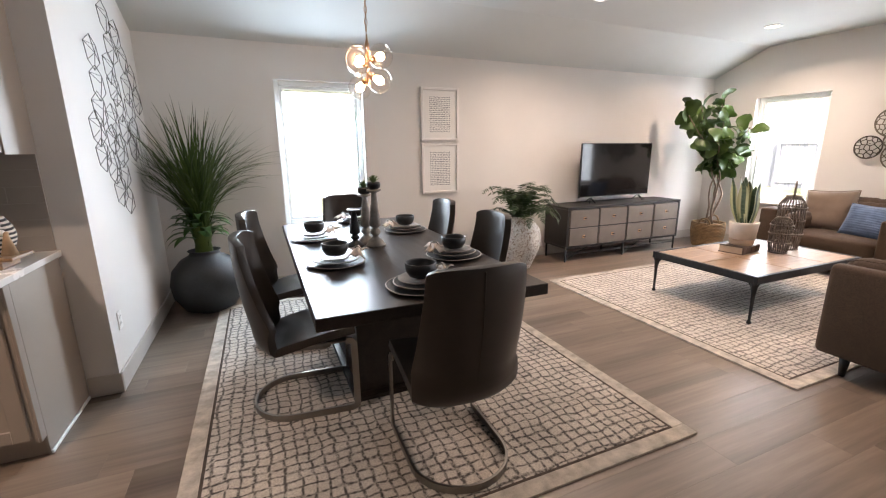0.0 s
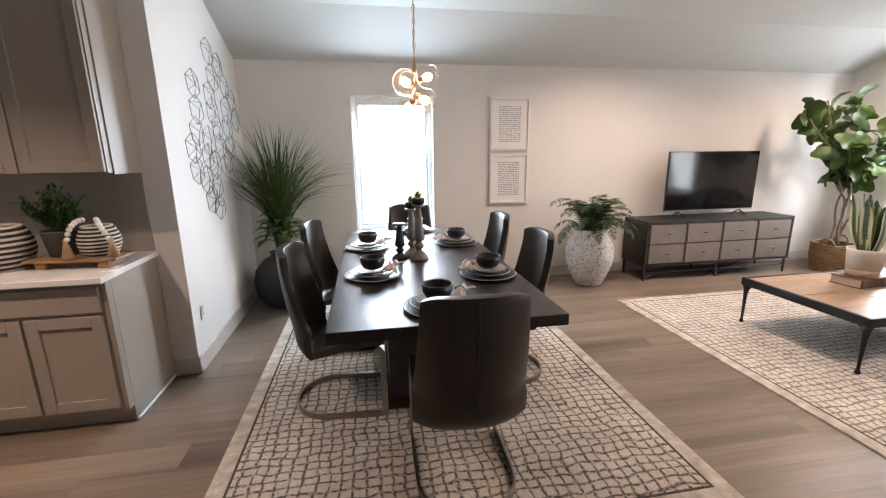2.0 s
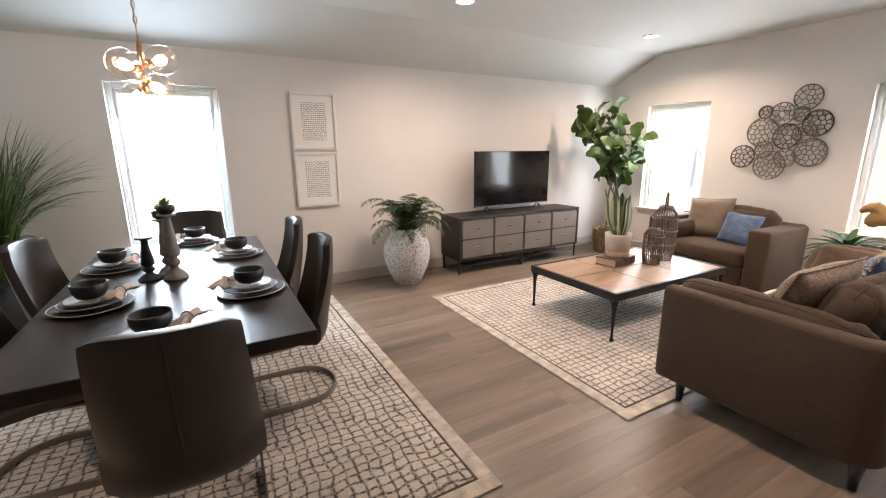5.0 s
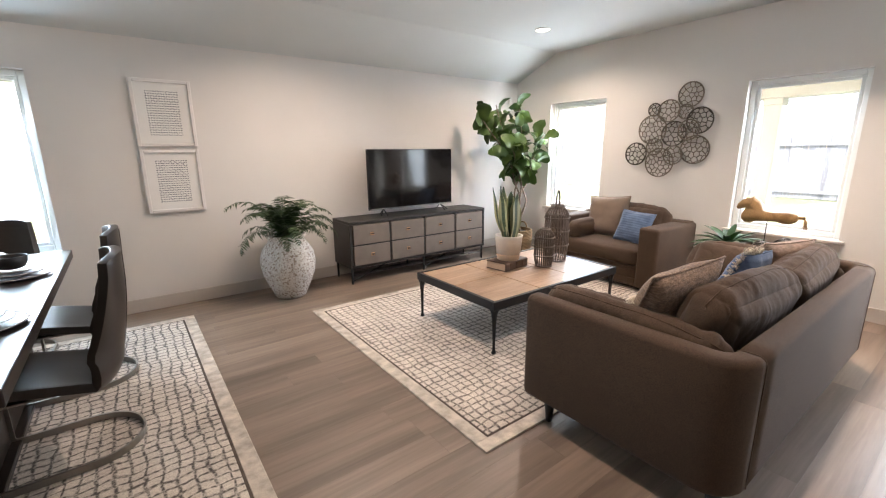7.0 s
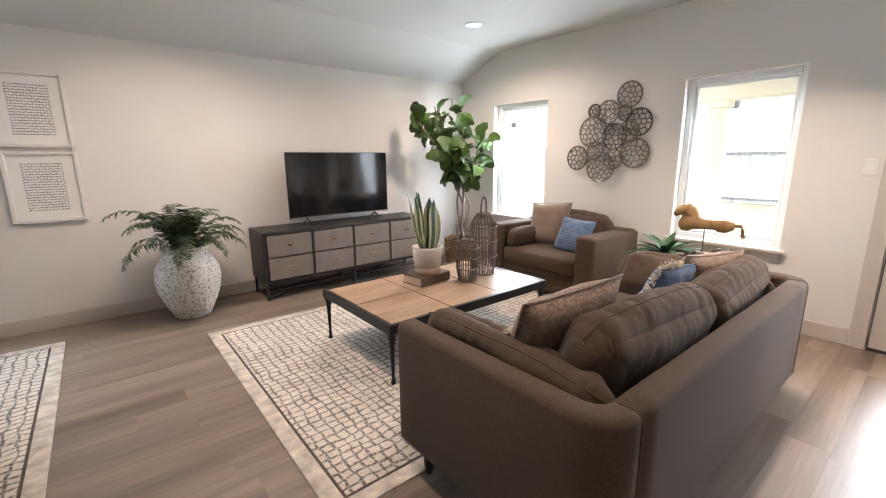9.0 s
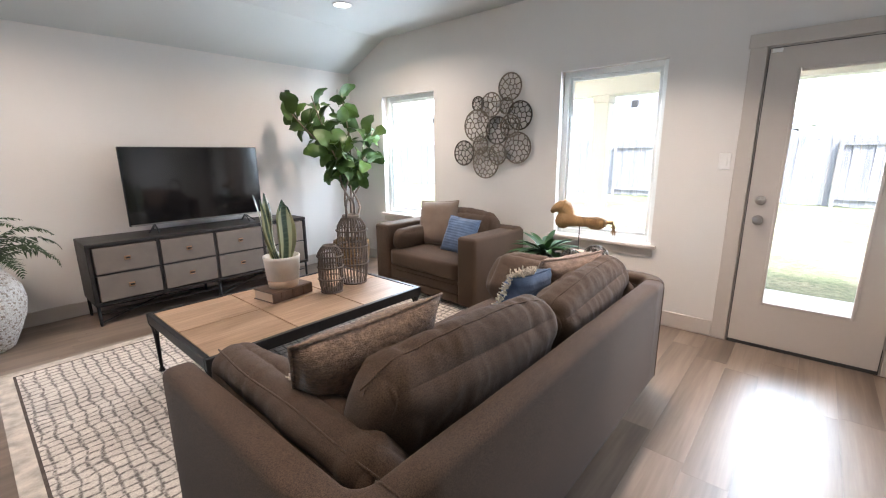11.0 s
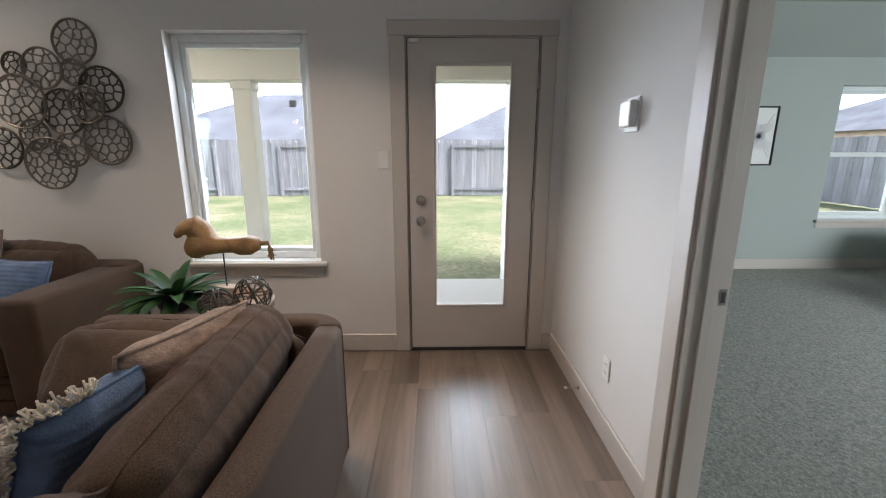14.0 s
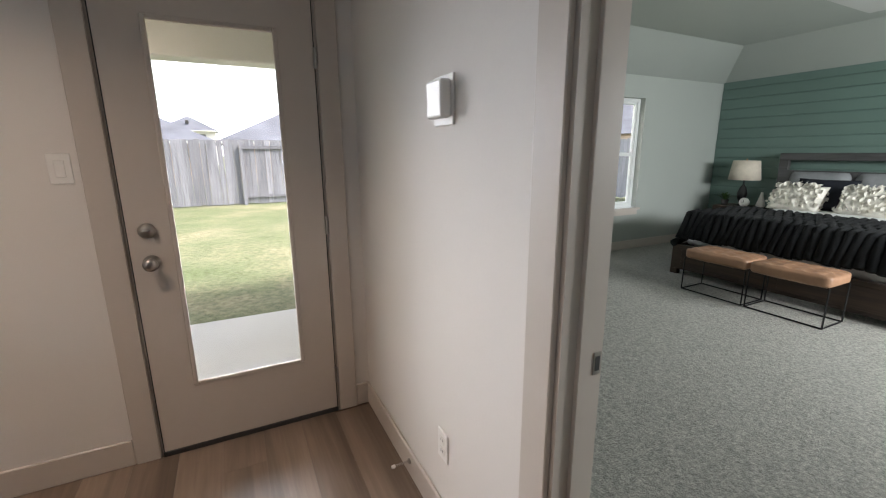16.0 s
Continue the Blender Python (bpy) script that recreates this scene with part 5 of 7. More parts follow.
leaf_src = None
for base, p1, p2, p3 in BRANCHES:
    b0 = Vector((base[0], base[1], 0.30))
    ctrl = [b0, Vector(p1), Vector(p2), Vector(p3)]
    pts = []
    for k in range(3):
        for q in range(7):
            f = q / 6
            a, b2 = ctrl[k], ctrl[k + 1]
            p = a.lerp(b2, f)
            p += Vector((0.02 * math.sin(5 * (k + f) + base[0] * 99), 0.02 * math.cos(4 * (k + f) + base[1] * 70), 0))
            if not pts or (p - pts[-1]).length > 1e-3:
                pts.append(p)
    limb = part("trunk", tube(pts, [0.017 - 0.011 * i / len(pts) for i in range(len(pts))], 8), M["bark"], fig, "slender twisted trunk", True)
    count = 27
    for q in range(count):
        f = 0.64 + 0.36 * (q + rng.random()) / count
        p = pts[min(len(pts) - 1, int(f * (len(pts) - 1)))] + Vector((rng.uniform(-0.05, 0.05), rng.uniform(-0.05, 0.05), rng.uniform(-0.05, 0.06)))
        m = Matrix.Translation(p) @ pose(0, 0, 0, 0, 0, q * 137.5 + rng.uniform(-25, 25)) @ pose(0, 0.02, 0, rng.choice((-70, -50, -30, 5, 25, 45, 65)) + rng.uniform(-14, 14), rng.uniform(-55, 55), 0) @ Matrix.Scale(rng.uniform(0.55, 1.12), 4)
        tip = m @ Vector((0, 0.24, 0))
        if 6.2 + tip.x > 6.66 or 4.13 + tip.y > 4.62:
            continue
        if leaf_src is None:
            leaf_src = part("leaf", fig_leaf(), M["figleaf"], fig, m=m, smooth=True)
        else:
            again("leaf", leaf_src, fig, m)

# coffee table
ct = thing("coffee_table", "mango wood coffee table with a black iron frame and cast legs", "coffee table", pose(4.47, 2.47, 0.012))
W, D = 0.76, 0.49
for q in ((-W, W, -D, -D + 0.03), (-W, W, D - 0.03, D), (-W, -W + 0.03, -D + 0.03, D - 0.03), (W - 0.03, W, -D + 0.03, D - 0.03)):
    part("frame_rail", box(*q, 0.34, 0.405, 0.004, 2), M["blackmetal"], ct, "black iron rail")
part("underside", box(-W + 0.03, W - 0.03, -D + 0.03, D - 0.03, 0.365, 0.38), M["blackmetal"], ct)
src = None
tw, td = (2 * W - 0.06) / 3, (2 * D - 0.06) / 2
for i in range(3):
    for j in range(2):
        m = pose(-W + 0.03 + (i + 0.5) * tw, -D + 0.03 + (j + 0.5) * td, 0)
        if src is None:
            src = part("panel", box(-tw / 2 + 0.0045, tw / 2 - 0.0045, -td / 2 + 0.0045, td / 2 - 0.0045, 0.38, 0.402, 0.002, 1), M["toptan"], ct, m=m)
        else:
            again("panel", src, ct, m)
for sx in (-1, 1):
    for sy in (-1, 1):
        lx, ly = sx * (W - 0.03), sy * (D - 0.03)
        lg = part("leg", lathe([(0.016, 0), (0.019, 0.008), (0.014, 0.02), (0.010, 0.03), (0.011, 0.10), (0.015, 0.24), (0.022, 0.31), (0.034, 0.345)], 16), M["blackmetal"], ct, "slender cast iron leg", True, pose(lx, ly, 0))
        for dx, dy in ((-sx, 0), (0, -sy)):
            pts = [(dx * 0.008, dy * 0.008, 0.27), (dx * 0.02, dy * 0.02, 0.315), (dx * 0.045, dy * 0.045, 0.338), (dx * 0.08, dy * 0.08, 0.345)]
            part("bracket", tube(pts, [0.012, 0.012, 0.01, 0.006], 8), M["blackmetal"], lg, smooth=True)
CT = 0.414

bk = thing("book_box", "aged brown leather book box on the coffee table", "book box", pose(4.47, 2.615, CT, 0, 0, 8))
part("cover", box(-0.165, 0.165, -0.11, 0.11, 0, 0.008, 0.003, 1), M["book"], bk)
part("cover", box(-0.165, 0.165, -0.11, 0.11, 0.067, 0.075, 0.003, 1), M["book"], bk)
part("pages", box(-0.158, 0.158, -0.10, 0.104, 0.008, 0.067), M["sand"], bk, "aged page block")
part("spine", box(-0.165, 0.165, -0.115, -0.10, 0.004, 0.071, 0.006, 2), M["book"], bk)
for x in (-0.09, 0.0, 0.09):
    part("spine_band", box(x - 0.012, x + 0.012, -0.118, -0.114, 0.006, 0.069, 0.001, 1), M["book"], bk, "raised leather band")

sp = thing("snake_plant", "snake plant in an ivory clay pot with a sand base", "potted plant", pose(4.47, 2.60, CT + 0.075) @ Matrix.Scale(1.27, 4))
part("pot", lathe([(0.085, 0.045), (0.096, 0.16), (0.098, 0.175), (0.088, 0.176), (0.085, 0.15), (0.0, 0.15)], 36), M["ivory"], sp, "ivory clay pot", True)
part("pot_base", lathe([(0.074, 0), (0.078, 0.004), (0.0855, 0.046), (0.0, 0.046)], 36), M["sand"], sp, "sand-coloured base band", True)
rng = random.Random(6)
src = None
for i in range(9):
    m = pose(0, 0, 0.15, 0, 0, i * 137.5) @ pose(0, 0.03, 0, rng.uniform(-17, -4), 0, rng.uniform(-60, 60)) @ Matrix.Diagonal((1, 1, rng.uniform(0.62, 1.06), 1))
    if src is None:
        bm = bmesh.new()
        rows = []
        for q in range(11):
            f = q / 10
            wd = 0.033 * (0.75 + 0.5 * math.sin(math.pi * f * 0.9)) * (1 if f < 0.75 else max(0.02, (1 - f) / 0.25) ** 0.7)
            tw2 = 0.5 * math.sin(f * 3)
            rows.append([bm.verts.new((u * wd, 0.012 * math.sin(f * 5) + abs(u) * 0.006 + u * wd * tw2 * 0.4, 0.38 * f)) for u in (-1, 0, 1)])
        for lo, hi in zip(rows, rows[1:]):
            for j in range(2):
                bm.faces.new((lo[j], lo[j + 1], hi[j + 1], hi[j]))
        src = part("leaf", bm, M["snakeleaf"], sp, m=m, smooth=True)
    else:
        again("leaf", src, sp, m)


def lantern(x, y, r, h, handle, label):
    ln = thing("rattan_lantern", label, "lantern", pose(x, y, CT))
    n = 26
    for i in range(n):
        a = 2 * math.pi * i / n
        pts = []
        for q in range(9):
            f = q / 8
            rr = r * (0.80 + 0.20 * math.sin(math.pi * min(1, f * 1.05)) ** 0.5) if f < 0.85 else r * (0.98 - 0.36 * ((f - 0.85) / 0.15) ** 1.4)
            pts.append((rr * math.cos(a), rr * math.sin(a), 0.012 + f * h * 0.93))
        part("cane", tube(pts, 0.0048, 5), M["rattan"], ln)
    for f, k in ((0.012, 0.82), (0.3, 1.005), (0.55, 1.01), (0.78, 1.0)):
        pts = [((r * k + 0.005) * math.cos(2 * math.pi * q / 32), (r * k + 0.005) * math.sin(2 * math.pi * q / 32), max(0.008, f * h)) for q in range(32)]
        part("hoop", tube(pts, 0.006, 6, closed=True), M["rattan"], ln, smooth=True)
    part("collar", lathe([(r * 0.56, h * 0.93), (r * 0.60, h * 0.935), (r * 0.57, h), (r * 0.52, h), (r * 0.52, h * 0.94)], 28), M["rattan"], ln, "rattan neck collar", True)
    part("base", lathe([(0.0, 0.0), (r * 0.8, 0.0), (r * 0.8, 0.012), (0.0, 0.012)], 28), M["rattan"], ln)
    vs = part("glass_insert", lathe([(r * 0.5, 0.013), (r * 0.5, h * 0.55)], 24), M["bulbglass"], ln, "clear glass candle holder", True)
    vs.visible_shadow = False
    if handle:
        pts = [(r * 0.58 * math.cos(math.pi * q / 14) * (1 + 0.12 * math.sin(math.pi * q / 14)), 0, h * 0.97 + 0.15 * math.sin(math.pi * q / 14) ** 0.8) for q in range(15)]
        part("handle", tube(pts, 0.008, 8), M["rattan"], ln, "bent cane handle", True, pose(0, 0, 0, 0, 0, 25))


lantern(5.0, 2.49, 0.112, 0.535, True, "tall grey-brown rattan lantern with a bent handle")
lantern(4.745, 2.42, 0.086, 0.35, False, "short grey-brown rattan lantern without a handle")


# sofa and armchair
def fabric(name, bm, parent, material=None, label="", m=None):
    return part(name, bm, material or M["sofa"], parent, label, True, m)


def soft_box(x0, x1, y0, y1, z0, z1, r=0.03):
    return box(x0, x1, y0, y1, z0, z1, r, 4)


def back_cushion(w, h, t, seed):
    """Plump and smooth, with short pinched creases that run out from the seam along its top."""
    bm = cushion(w, t, h, 0.04, min(0.1, t * 0.42), 58, 0.004, seed)
    for v in bm.verts:
        x, y, z = v.co
        fall = math.exp(-(max(0.0, h - z) / (0.55 * h)) ** 2) if z > 0.2 * h else 0.0
        if fall < 0.02:
            continue
        lean = 0.9 * noise.noise(Vector((x * 3 + seed, 0.0, seed)))
        n1 = noise.noise(Vector((x * 6 + lean * (z + y) * 9 + seed, y * 1.2 + (h - z) * 1.2, seed * 2)))
        n2 = noise.noise(Vector((x * 15 - lean * (z - y) * 8 - seed, y * 3 + (h - z) * 4.0, seed + 4)))
        crease = max(0.0, 1 - abs(n1) * 7) ** 1.3 * 0.0055 + max(0.0, 1 - abs(n2) * 6) ** 1.3 * 0.003
        swell = 0.007 * noise.noise(Vector((x * 5, y * 5, z * 5 + seed)))
        v.co.z += (swell - crease) * fall
        v.co.y += math.copysign(1, y) * (swell - crease) * fall * 0.5
    return bm


def seam(bm, h):
    """The sewn seam along a cushion's top."""
    rows = collections.defaultdict(list)
    for v in bm.verts:
        if abs(v.co.y) < 0.02 and v.co.z > h * 0.8:
            rows[round(v.co.x / 0.03)].append(v.co.z)
    keys = sorted(rows)
    tops = [max(rows[k]) for k in keys]
    path = []
    for i, k in enumerate(keys):
        near = tops[max(0, i - 1):i + 2]
        path.append((k * 0.03, 0.004 * math.sin(k * 0.35), sum(near) / len(near)))
    return tube(path, 0.0034, 6)


def upholstered_run(path, th, z0, z1, r=0.03, front=False):
    """A padded slab that follows a plan path of (point, side) pairs; front rounds off its first end."""
    bm = bmesh.new()
    rows = []
    steps = [(p, d, 0.0) for p, d in path]
    if front:
        p0, d0 = path[0]
        ahead = (p0 - path[1][0]).normalized()
        steps = [(p0 - ahead * r * (1 - math.cos(q)), d0, r * (1 - math.sin(q))) for q in (0.0, 0.35, 0.75, 1.15)] + [(p0 - ahead * r, d0, 0.0)] + steps[1:]
    for p, d, cut in steps:
        w, lo, hi = th / 2 - cut, z0 + cut, z1 - cut
        c = min(r, w * 0.95)
        ring = []
        for cx, cz, a0 in ((w - c, lo + c, -90), (w - c, hi - c, 0), (-w + c, hi - c, 90), (-w + c, lo + c, 180)):
            for q in range(5):
                a = radians(a0 + 90 * q / 4)
                ring.append((cx + c * math.cos(a), cz + c * math.sin(a)))
        out = []
        for u, z in ring:
            v = Vector((p.x + d.x * u, p.y + d.y * u, z))
            v += Vector((d.x, d.y, 0.4)) * 0.003 * noise.noise(v * 4.0)
            out.append(bm.verts.new(v))
        rows.append(out)
    for lo, hi in zip(rows, rows[1:]):
        for j in range(len(lo)):
            bm.faces.new((lo[j], lo[(j + 1) % len(lo)], hi[(j + 1) % len(lo)], hi[j]))
    bm.faces.new(rows[0])
    bm.faces.new(rows[-1][::-1])
    bmesh.ops.recalc_face_normals(bm, faces=bm.faces[:])
    return bm


sofa = thing("sofa", "dark brown woven fabric sofa with loose back cushions", "sofa", pose(4.515, 0.385, 0))
SW, TH, TOP, FRONT, RC = 1.125, 0.105, 0.708, 1.03, 0.10
fabric("base", soft_box(-SW + 0.09, SW - 0.09, 0.09, 1.0, 0.13, 0.30, 0.02), sofa)
xs = [-SW + TH / 2 + RC + k / 16 * 2 * (SW - TH / 2 - RC) for k in range(17)]
fabric("back", upholstered_run([(Vector((x, TH / 2)), Vector((0, 1))) for x in xs], TH, 0.125, TOP), sofa, label="low straight upholstered back")
for s in (-1, 1):
    edge = s * (SW - TH / 2)
    run = [(Vector((edge, FRONT - k * (FRONT - TH / 2 - RC) / 8)), Vector((s, 0))) for k in range(9)]
    for k in range(1, 8):
        a = radians(90 * k / 7)
        run.append((Vector((edge - s * RC * (1 - math.cos(a)), TH / 2 + RC - RC * math.sin(a))), Vector((s * math.cos(a), -math.sin(a)))))
    ar = fabric("arm", upholstered_run(run, TH, 0.125, TOP, front=True), sofa, label="thin upholstered arm turning the corner into the back")
    x = edge - s * RC
    part("seam", tube([(x, -0.001, 0.15), (x, -0.001, 0.4), (x, -0.001, TOP - 0.03), (x, 0.008, TOP - 0.008), (x, 0.03, TOP + 0.001), (x, TH - 0.03, TOP + 0.001), (x, TH - 0.008, TOP - 0.008)], 0.0035, 6), M["sofa"], ar, smooth=True)
    fabric("seat_cushion", cushion(SW - 0.12, 0.86, 0.17, 0.02, 0.045, 12, 0.004, 3.0 + s), sofa, m=pose(s * (SW - 0.11) / 2, 0.575, 0.295))
    for y in (0.075, 0.885):
        part("leg", lathe([(0.017, 0), (0.03, 0.132)], 14), M["leg"], sofa, "tapered dark wooden leg", True, pose(s * (SW - 0.065), y, 0))
for s, sd, mid in ((-1, 1.0, -0.415), (1, 9.0, 0.505)):
    bm = back_cushion(0.90, 0.43, 0.22, sd)
    sm = seam(bm, 0.43)
    bc = fabric("back_cushion", bm, sofa, m=pose(mid, 0.355, 0.415 - 0.02 * s, 17, s * -2.5, s * 1.5), label="plump wrinkled back cushion")
    part("seam", sm, M["sofa"], bc, smooth=True)
    bm = back_cushion(0.86, 0.32, 0.17, 5.0 + s)
    sm = seam(bm, 0.32)
    bo = fabric("side_cushion", bm, sofa, m=pose(s * (SW - 0.365), 0.59, 0.452, 0, 0, 90) @ pose(0, 0, 0, s * 37, -2, 0), label="flat arm bolster cushion")
    part("seam", sm, M["sofa"], bo, smooth=True)

arm = thing("armchair", "wide dark brown woven fabric armchair", "armchair", pose(6.64, 2.585, 0, 0, 0, 88))
AW = 0.68
fabric("base", soft_box(-AW + 0.02, AW - 0.02, 0.02, 0.74, 0.05, 0.27, 0.02), arm)
fabric("back", soft_box(-AW + 0.02, AW - 0.02, 0.0, 0.16, 0.05, 0.70, 0.03), arm)
for s in (-1, 1):
    a, b2 = sorted((s * AW, s * (AW - 0.21)))
    fabric("arm", soft_box(a, b2, 0.0, 0.77, 0.05, 0.685, 0.03), arm, label="broad square upholstered arm")
    fabric("front_fold", soft_box(-0.46, 0.46, 0.735, 0.752, 0.06 + 0.09 * (s + 1) / 2, 0.14 + 0.09 * (s + 1) / 2, 0.007), arm)
fabric("seat_cushion", cushion(0.93, 0.62, 0.18, 0.02, 0.04, 12, 0.004, 2.0), arm, m=pose(0, 0.455, 0.265))
fabric("back_cushion", back_cushion(0.90, 0.39, 0.20, 4.0), arm, m=pose(0, 0.22, 0.435, 12, 0, 0))
fabric("side_cushion", cushion(0.52, 0.14, 0.21, 0.02, 0.055, 10, 0.008, 8.0), arm, m=pose(0.40, 0.47, 0.43, 0, 0, 90) @ pose(0, 0, 0, -10, 0, 0))
for x in (-AW + 0.06, AW - 0.06):
    for y in (0.06, 0.70):
        part("leg", lathe([(0.02, 0), (0.026, 0.052)], 12), M["leg"], arm, smooth=True, m=pose(x, y, 0))


def ribbed(bm, step, depth):
    for v in bm.verts:
        k = math.sin(v.co.z / step * 2 * math.pi)
        v.co.y += math.copysign(depth, v.co.y) * k if abs(v.co.y) > 0.012 else 0
    return bm


def throw_pillow(m, w, h, t, material, label, ribs=0.0, piping=True, fringe=None, n=18, seed=0.0):
    p = thing("throw_pillow", label, "throw pillow", m)
    bm = pillow(w, h, t, n if not ribs else 64, 0.06, 0.012, seed)
    if ribs:
        ribbed(bm, ribs, 0.0018)
    part("cover", bm, material, p, smooth=True)
    outline = []
    for k in range(48):
        f = k / 48 * 4
        side, u = int(f), (f - int(f)) * 2 - 1
        uu, vv = [(u, -1), (1, u), (-u, 1), (-1, -u)][side]
        outline.append((uu * w / 2 * (1 - 0.06 * (1 - vv * vv)), 0, vv * h / 2 * (1 - 0.06 * (1 - uu * uu)) + h / 2))
    if piping:
        part("piping", tube(outline, 0.006, 6, closed=True), material, p, smooth=True)
    if fringe:
        rg = random.Random(int(seed * 10) + 2)
        bm = bmesh.new()
        for k in range(30, 48):
            for _ in range(15):
                o = Vector(outline[k])
                c = Vector((0, 0, h / 2))
                d = (o - c).normalized()
                e = o + d * rg.uniform(0.03, 0.055) + Vector((rg.uniform(-0.015, 0.015), rg.uniform(-0.02, 0.02), rg.uniform(-0.02, 0.01)))
                tube([o, o.lerp(e, 0.5) + Vector((rg.uniform(-0.006, 0.006), rg.uniform(-0.008, 0.008), 0.004)), e], 0.0029, 5, bm=bm)
        tagged(part("fringe", bm, fringe, p, "cream yarn fringe"), kind="stuff")
    return p


SEAT = 0.47
throw_pillow(pose(3.875, 0.985, SEAT + 0.015, 25, -4, -10), 0.52, 0.48, 0.17, M["tanknit"], "tan chunky woven lumbar pillow on the sofa", seed=1.0)
throw_pillow(pose(3.90, 1.15, SEAT - 0.005, 38, 0, -6), 0.46, 0.34, 0.13, M["fringe"], "cream fringed pillow on the sofa", fringe=M["fringe"], seed=2.0)
throw_pillow(pose(4.86, 0.99, SEAT, 26, 0, -12), 0.29, 0.40, 0.15, M["blue"], "denim blue ribbed pillow with a cream fringe", ribs=0.026, fringe=M["fringe"], seed=3.0)
throw_pillow(pose(5.18, 0.90, SEAT, 22, 0, -20), 0.44, 0.43, 0.19, M["tanfuzz"], "taupe chenille pillow leaning on the sofa back", seed=4.0)
throw_pillow(pose(6.27, 2.78, 0.45, 17, 4, 93), 0.50, 0.48, 0.15, M["tanplain"], "tan linen pillow on the armchair", seed=5.0)
throw_pillow(pose(6.14, 2.40, 0.45, 24, -3, 88), 0.38, 0.36, 0.14, M["blue"], "denim blue ribbed pillow on the armchair", ribs=0.026, seed=6.0)
throw_pillow(pose(4.28, 1.0, SEAT, 48, 0, -2), 0.52, 0.34, 0.15, M["lavender"], "lavender blue ribbed pillow with a cream fringe", ribs=0.03, fringe=M["fringe"], seed=7.0)

# side table and what stands on it
st = thing("side_table", "round wooden tray side table with slim metal legs", "side table", pose(6.2, 1.23, 0))
part("tray", lathe([(0.0, 0.50), (0.275, 0.50), (0.285, 0.505), (0.287, 0.545), (0.279, 0.545), (0.275, 0.518), (0.0, 0.518)], 44), M["toptan"], st, "round tray top with a raised rim", True)
for a in (30, 150, 270):
    part("leg", tube([(0.22 * math.cos(radians(a)), 0.22 * math.sin(radians(a)), 0.5), (0.25 * math.cos(radians(a)), 0.25 * math.sin(radians(a)), 0.0)], 0.009, 8), M["blackmetal"], st, smooth=True)
part("ring", tube([(0.235 * math.cos(2 * math.pi * k / 32), 0.235 * math.sin(2 * math.pi * k / 32), 0.25) for k in range(32)], 0.006, 6, closed=True), M["blackmetal"], st)
ST = 0.518
hs = thing("horse_figure", "carved honey-coloured wooden horse on a thin metal stand", "figurine", pose(6.22, 1.20, ST, 0, 0, 90))
part("stand_base", box(-0.07, 0.11, -0.04, 0.04, 0, 0.12, 0.004, 1), M["sand"], hs, "square wooden block base")
part("stand_rod", tube([(-0.01, 0, 0.12), (-0.01, 0, 0.34)], 0.004, 8), M["blackmetal"], hs)
bm = bmesh.new()
# outline of body, rump, neck and head, swept across the thickness
OUT = [(-0.222, 0.365), (-0.205, 0.392), (-0.165, 0.407), (-0.12, 0.402), (-0.06, 0.396), (0.0, 0.399), (0.03, 0.412), (0.042, 0.452), (0.066, 0.488), (0.098, 0.506), (0.112, 0.522), (0.124, 0.507), (0.162, 0.503), (0.196, 0.484), (0.222, 0.452), (0.232, 0.428), (0.222, 0.412), (0.20, 0.414), (0.182, 0.432), (0.164, 0.436), (0.158, 0.412), (0.176, 0.378), (0.186, 0.345), (0.178, 0.308), (0.152, 0.286), (0.112, 0.284), (0.078, 0.303), (0.0, 0.312), (-0.08, 0.318), (-0.115, 0.302), (-0.17, 0.302), (-0.212, 0.328)]
cxo, czo = 0.02, 0.37
lays = []
for t, k in ((-0.042, 0.78), (-0.034, 0.93), (-0.016, 1.0), (0.016, 1.0), (0.034, 0.93), (0.042, 0.78)):
    lays.append([bm.verts.new((cxo + (x - cxo) * (1 - (1 - k) * 0.25), t, czo + (z - czo) * k)) for x, z in OUT])
for lo, hi in zip(lays, lays[1:]):
    for i in range(len(OUT)):
        j = (i + 1) % len(OUT)
        bm.faces.new((lo[i], lo[j], hi[j], hi[i]))
bm.faces.new(lays[0][::-1])
bm.faces.new(lays[-1])
bmesh.ops.recalc_face_normals(bm, faces=bm.faces[:])
part("body", bm, M["horse"], hs, "carved wooden body and head", True)
part("tail_peg", tube([(-0.22, 0, 0.365), (-0.265, 0, 0.365)], 0.014, 10), M["horse"], hs, smooth=True)
bm = bmesh.new()
rng = random.Random(2)
for k in range(22):
    tube([(-0.262, 0, 0.365), (-0.272 + rng.uniform(-0.01, 0.01), rng.uniform(-0.012, 0.012), 0.33), (-0.272 + rng.uniform(-0.022, 0.022), rng.uniform(-0.02, 0.02), 0.275 + rng.uniform(-0.01, 0.02))], 0.0022, 5, bm=bm)
tagged(part("tail", bm, M["horse"], hs, "frayed rope tail"), kind="stuff")

for bx, by, r in ((6.13, 1.01, 0.10), (6.01, 1.15, 0.085)):
    ball = thing("wire_ball", "dark twisted metal wire ball", "ornament", pose(bx, by, ST + r), "wire balls on the side table")
    rg = random.Random(int(r * 1000))
    for k in range(11):
        q = Euler((rg.uniform(0, 6.28), rg.uniform(0, 6.28), rg.uniform(0, 6.28))).to_matrix()
        part("wire_hoop", tube([q @ Vector((r * 0.97 * math.cos(2 * math.pi * i / 24), r * 0.97 * math.sin(2 * math.pi * i / 24), 0)) for i in range(24)], 0.0038, 5, closed=True), M["wire"], ball)

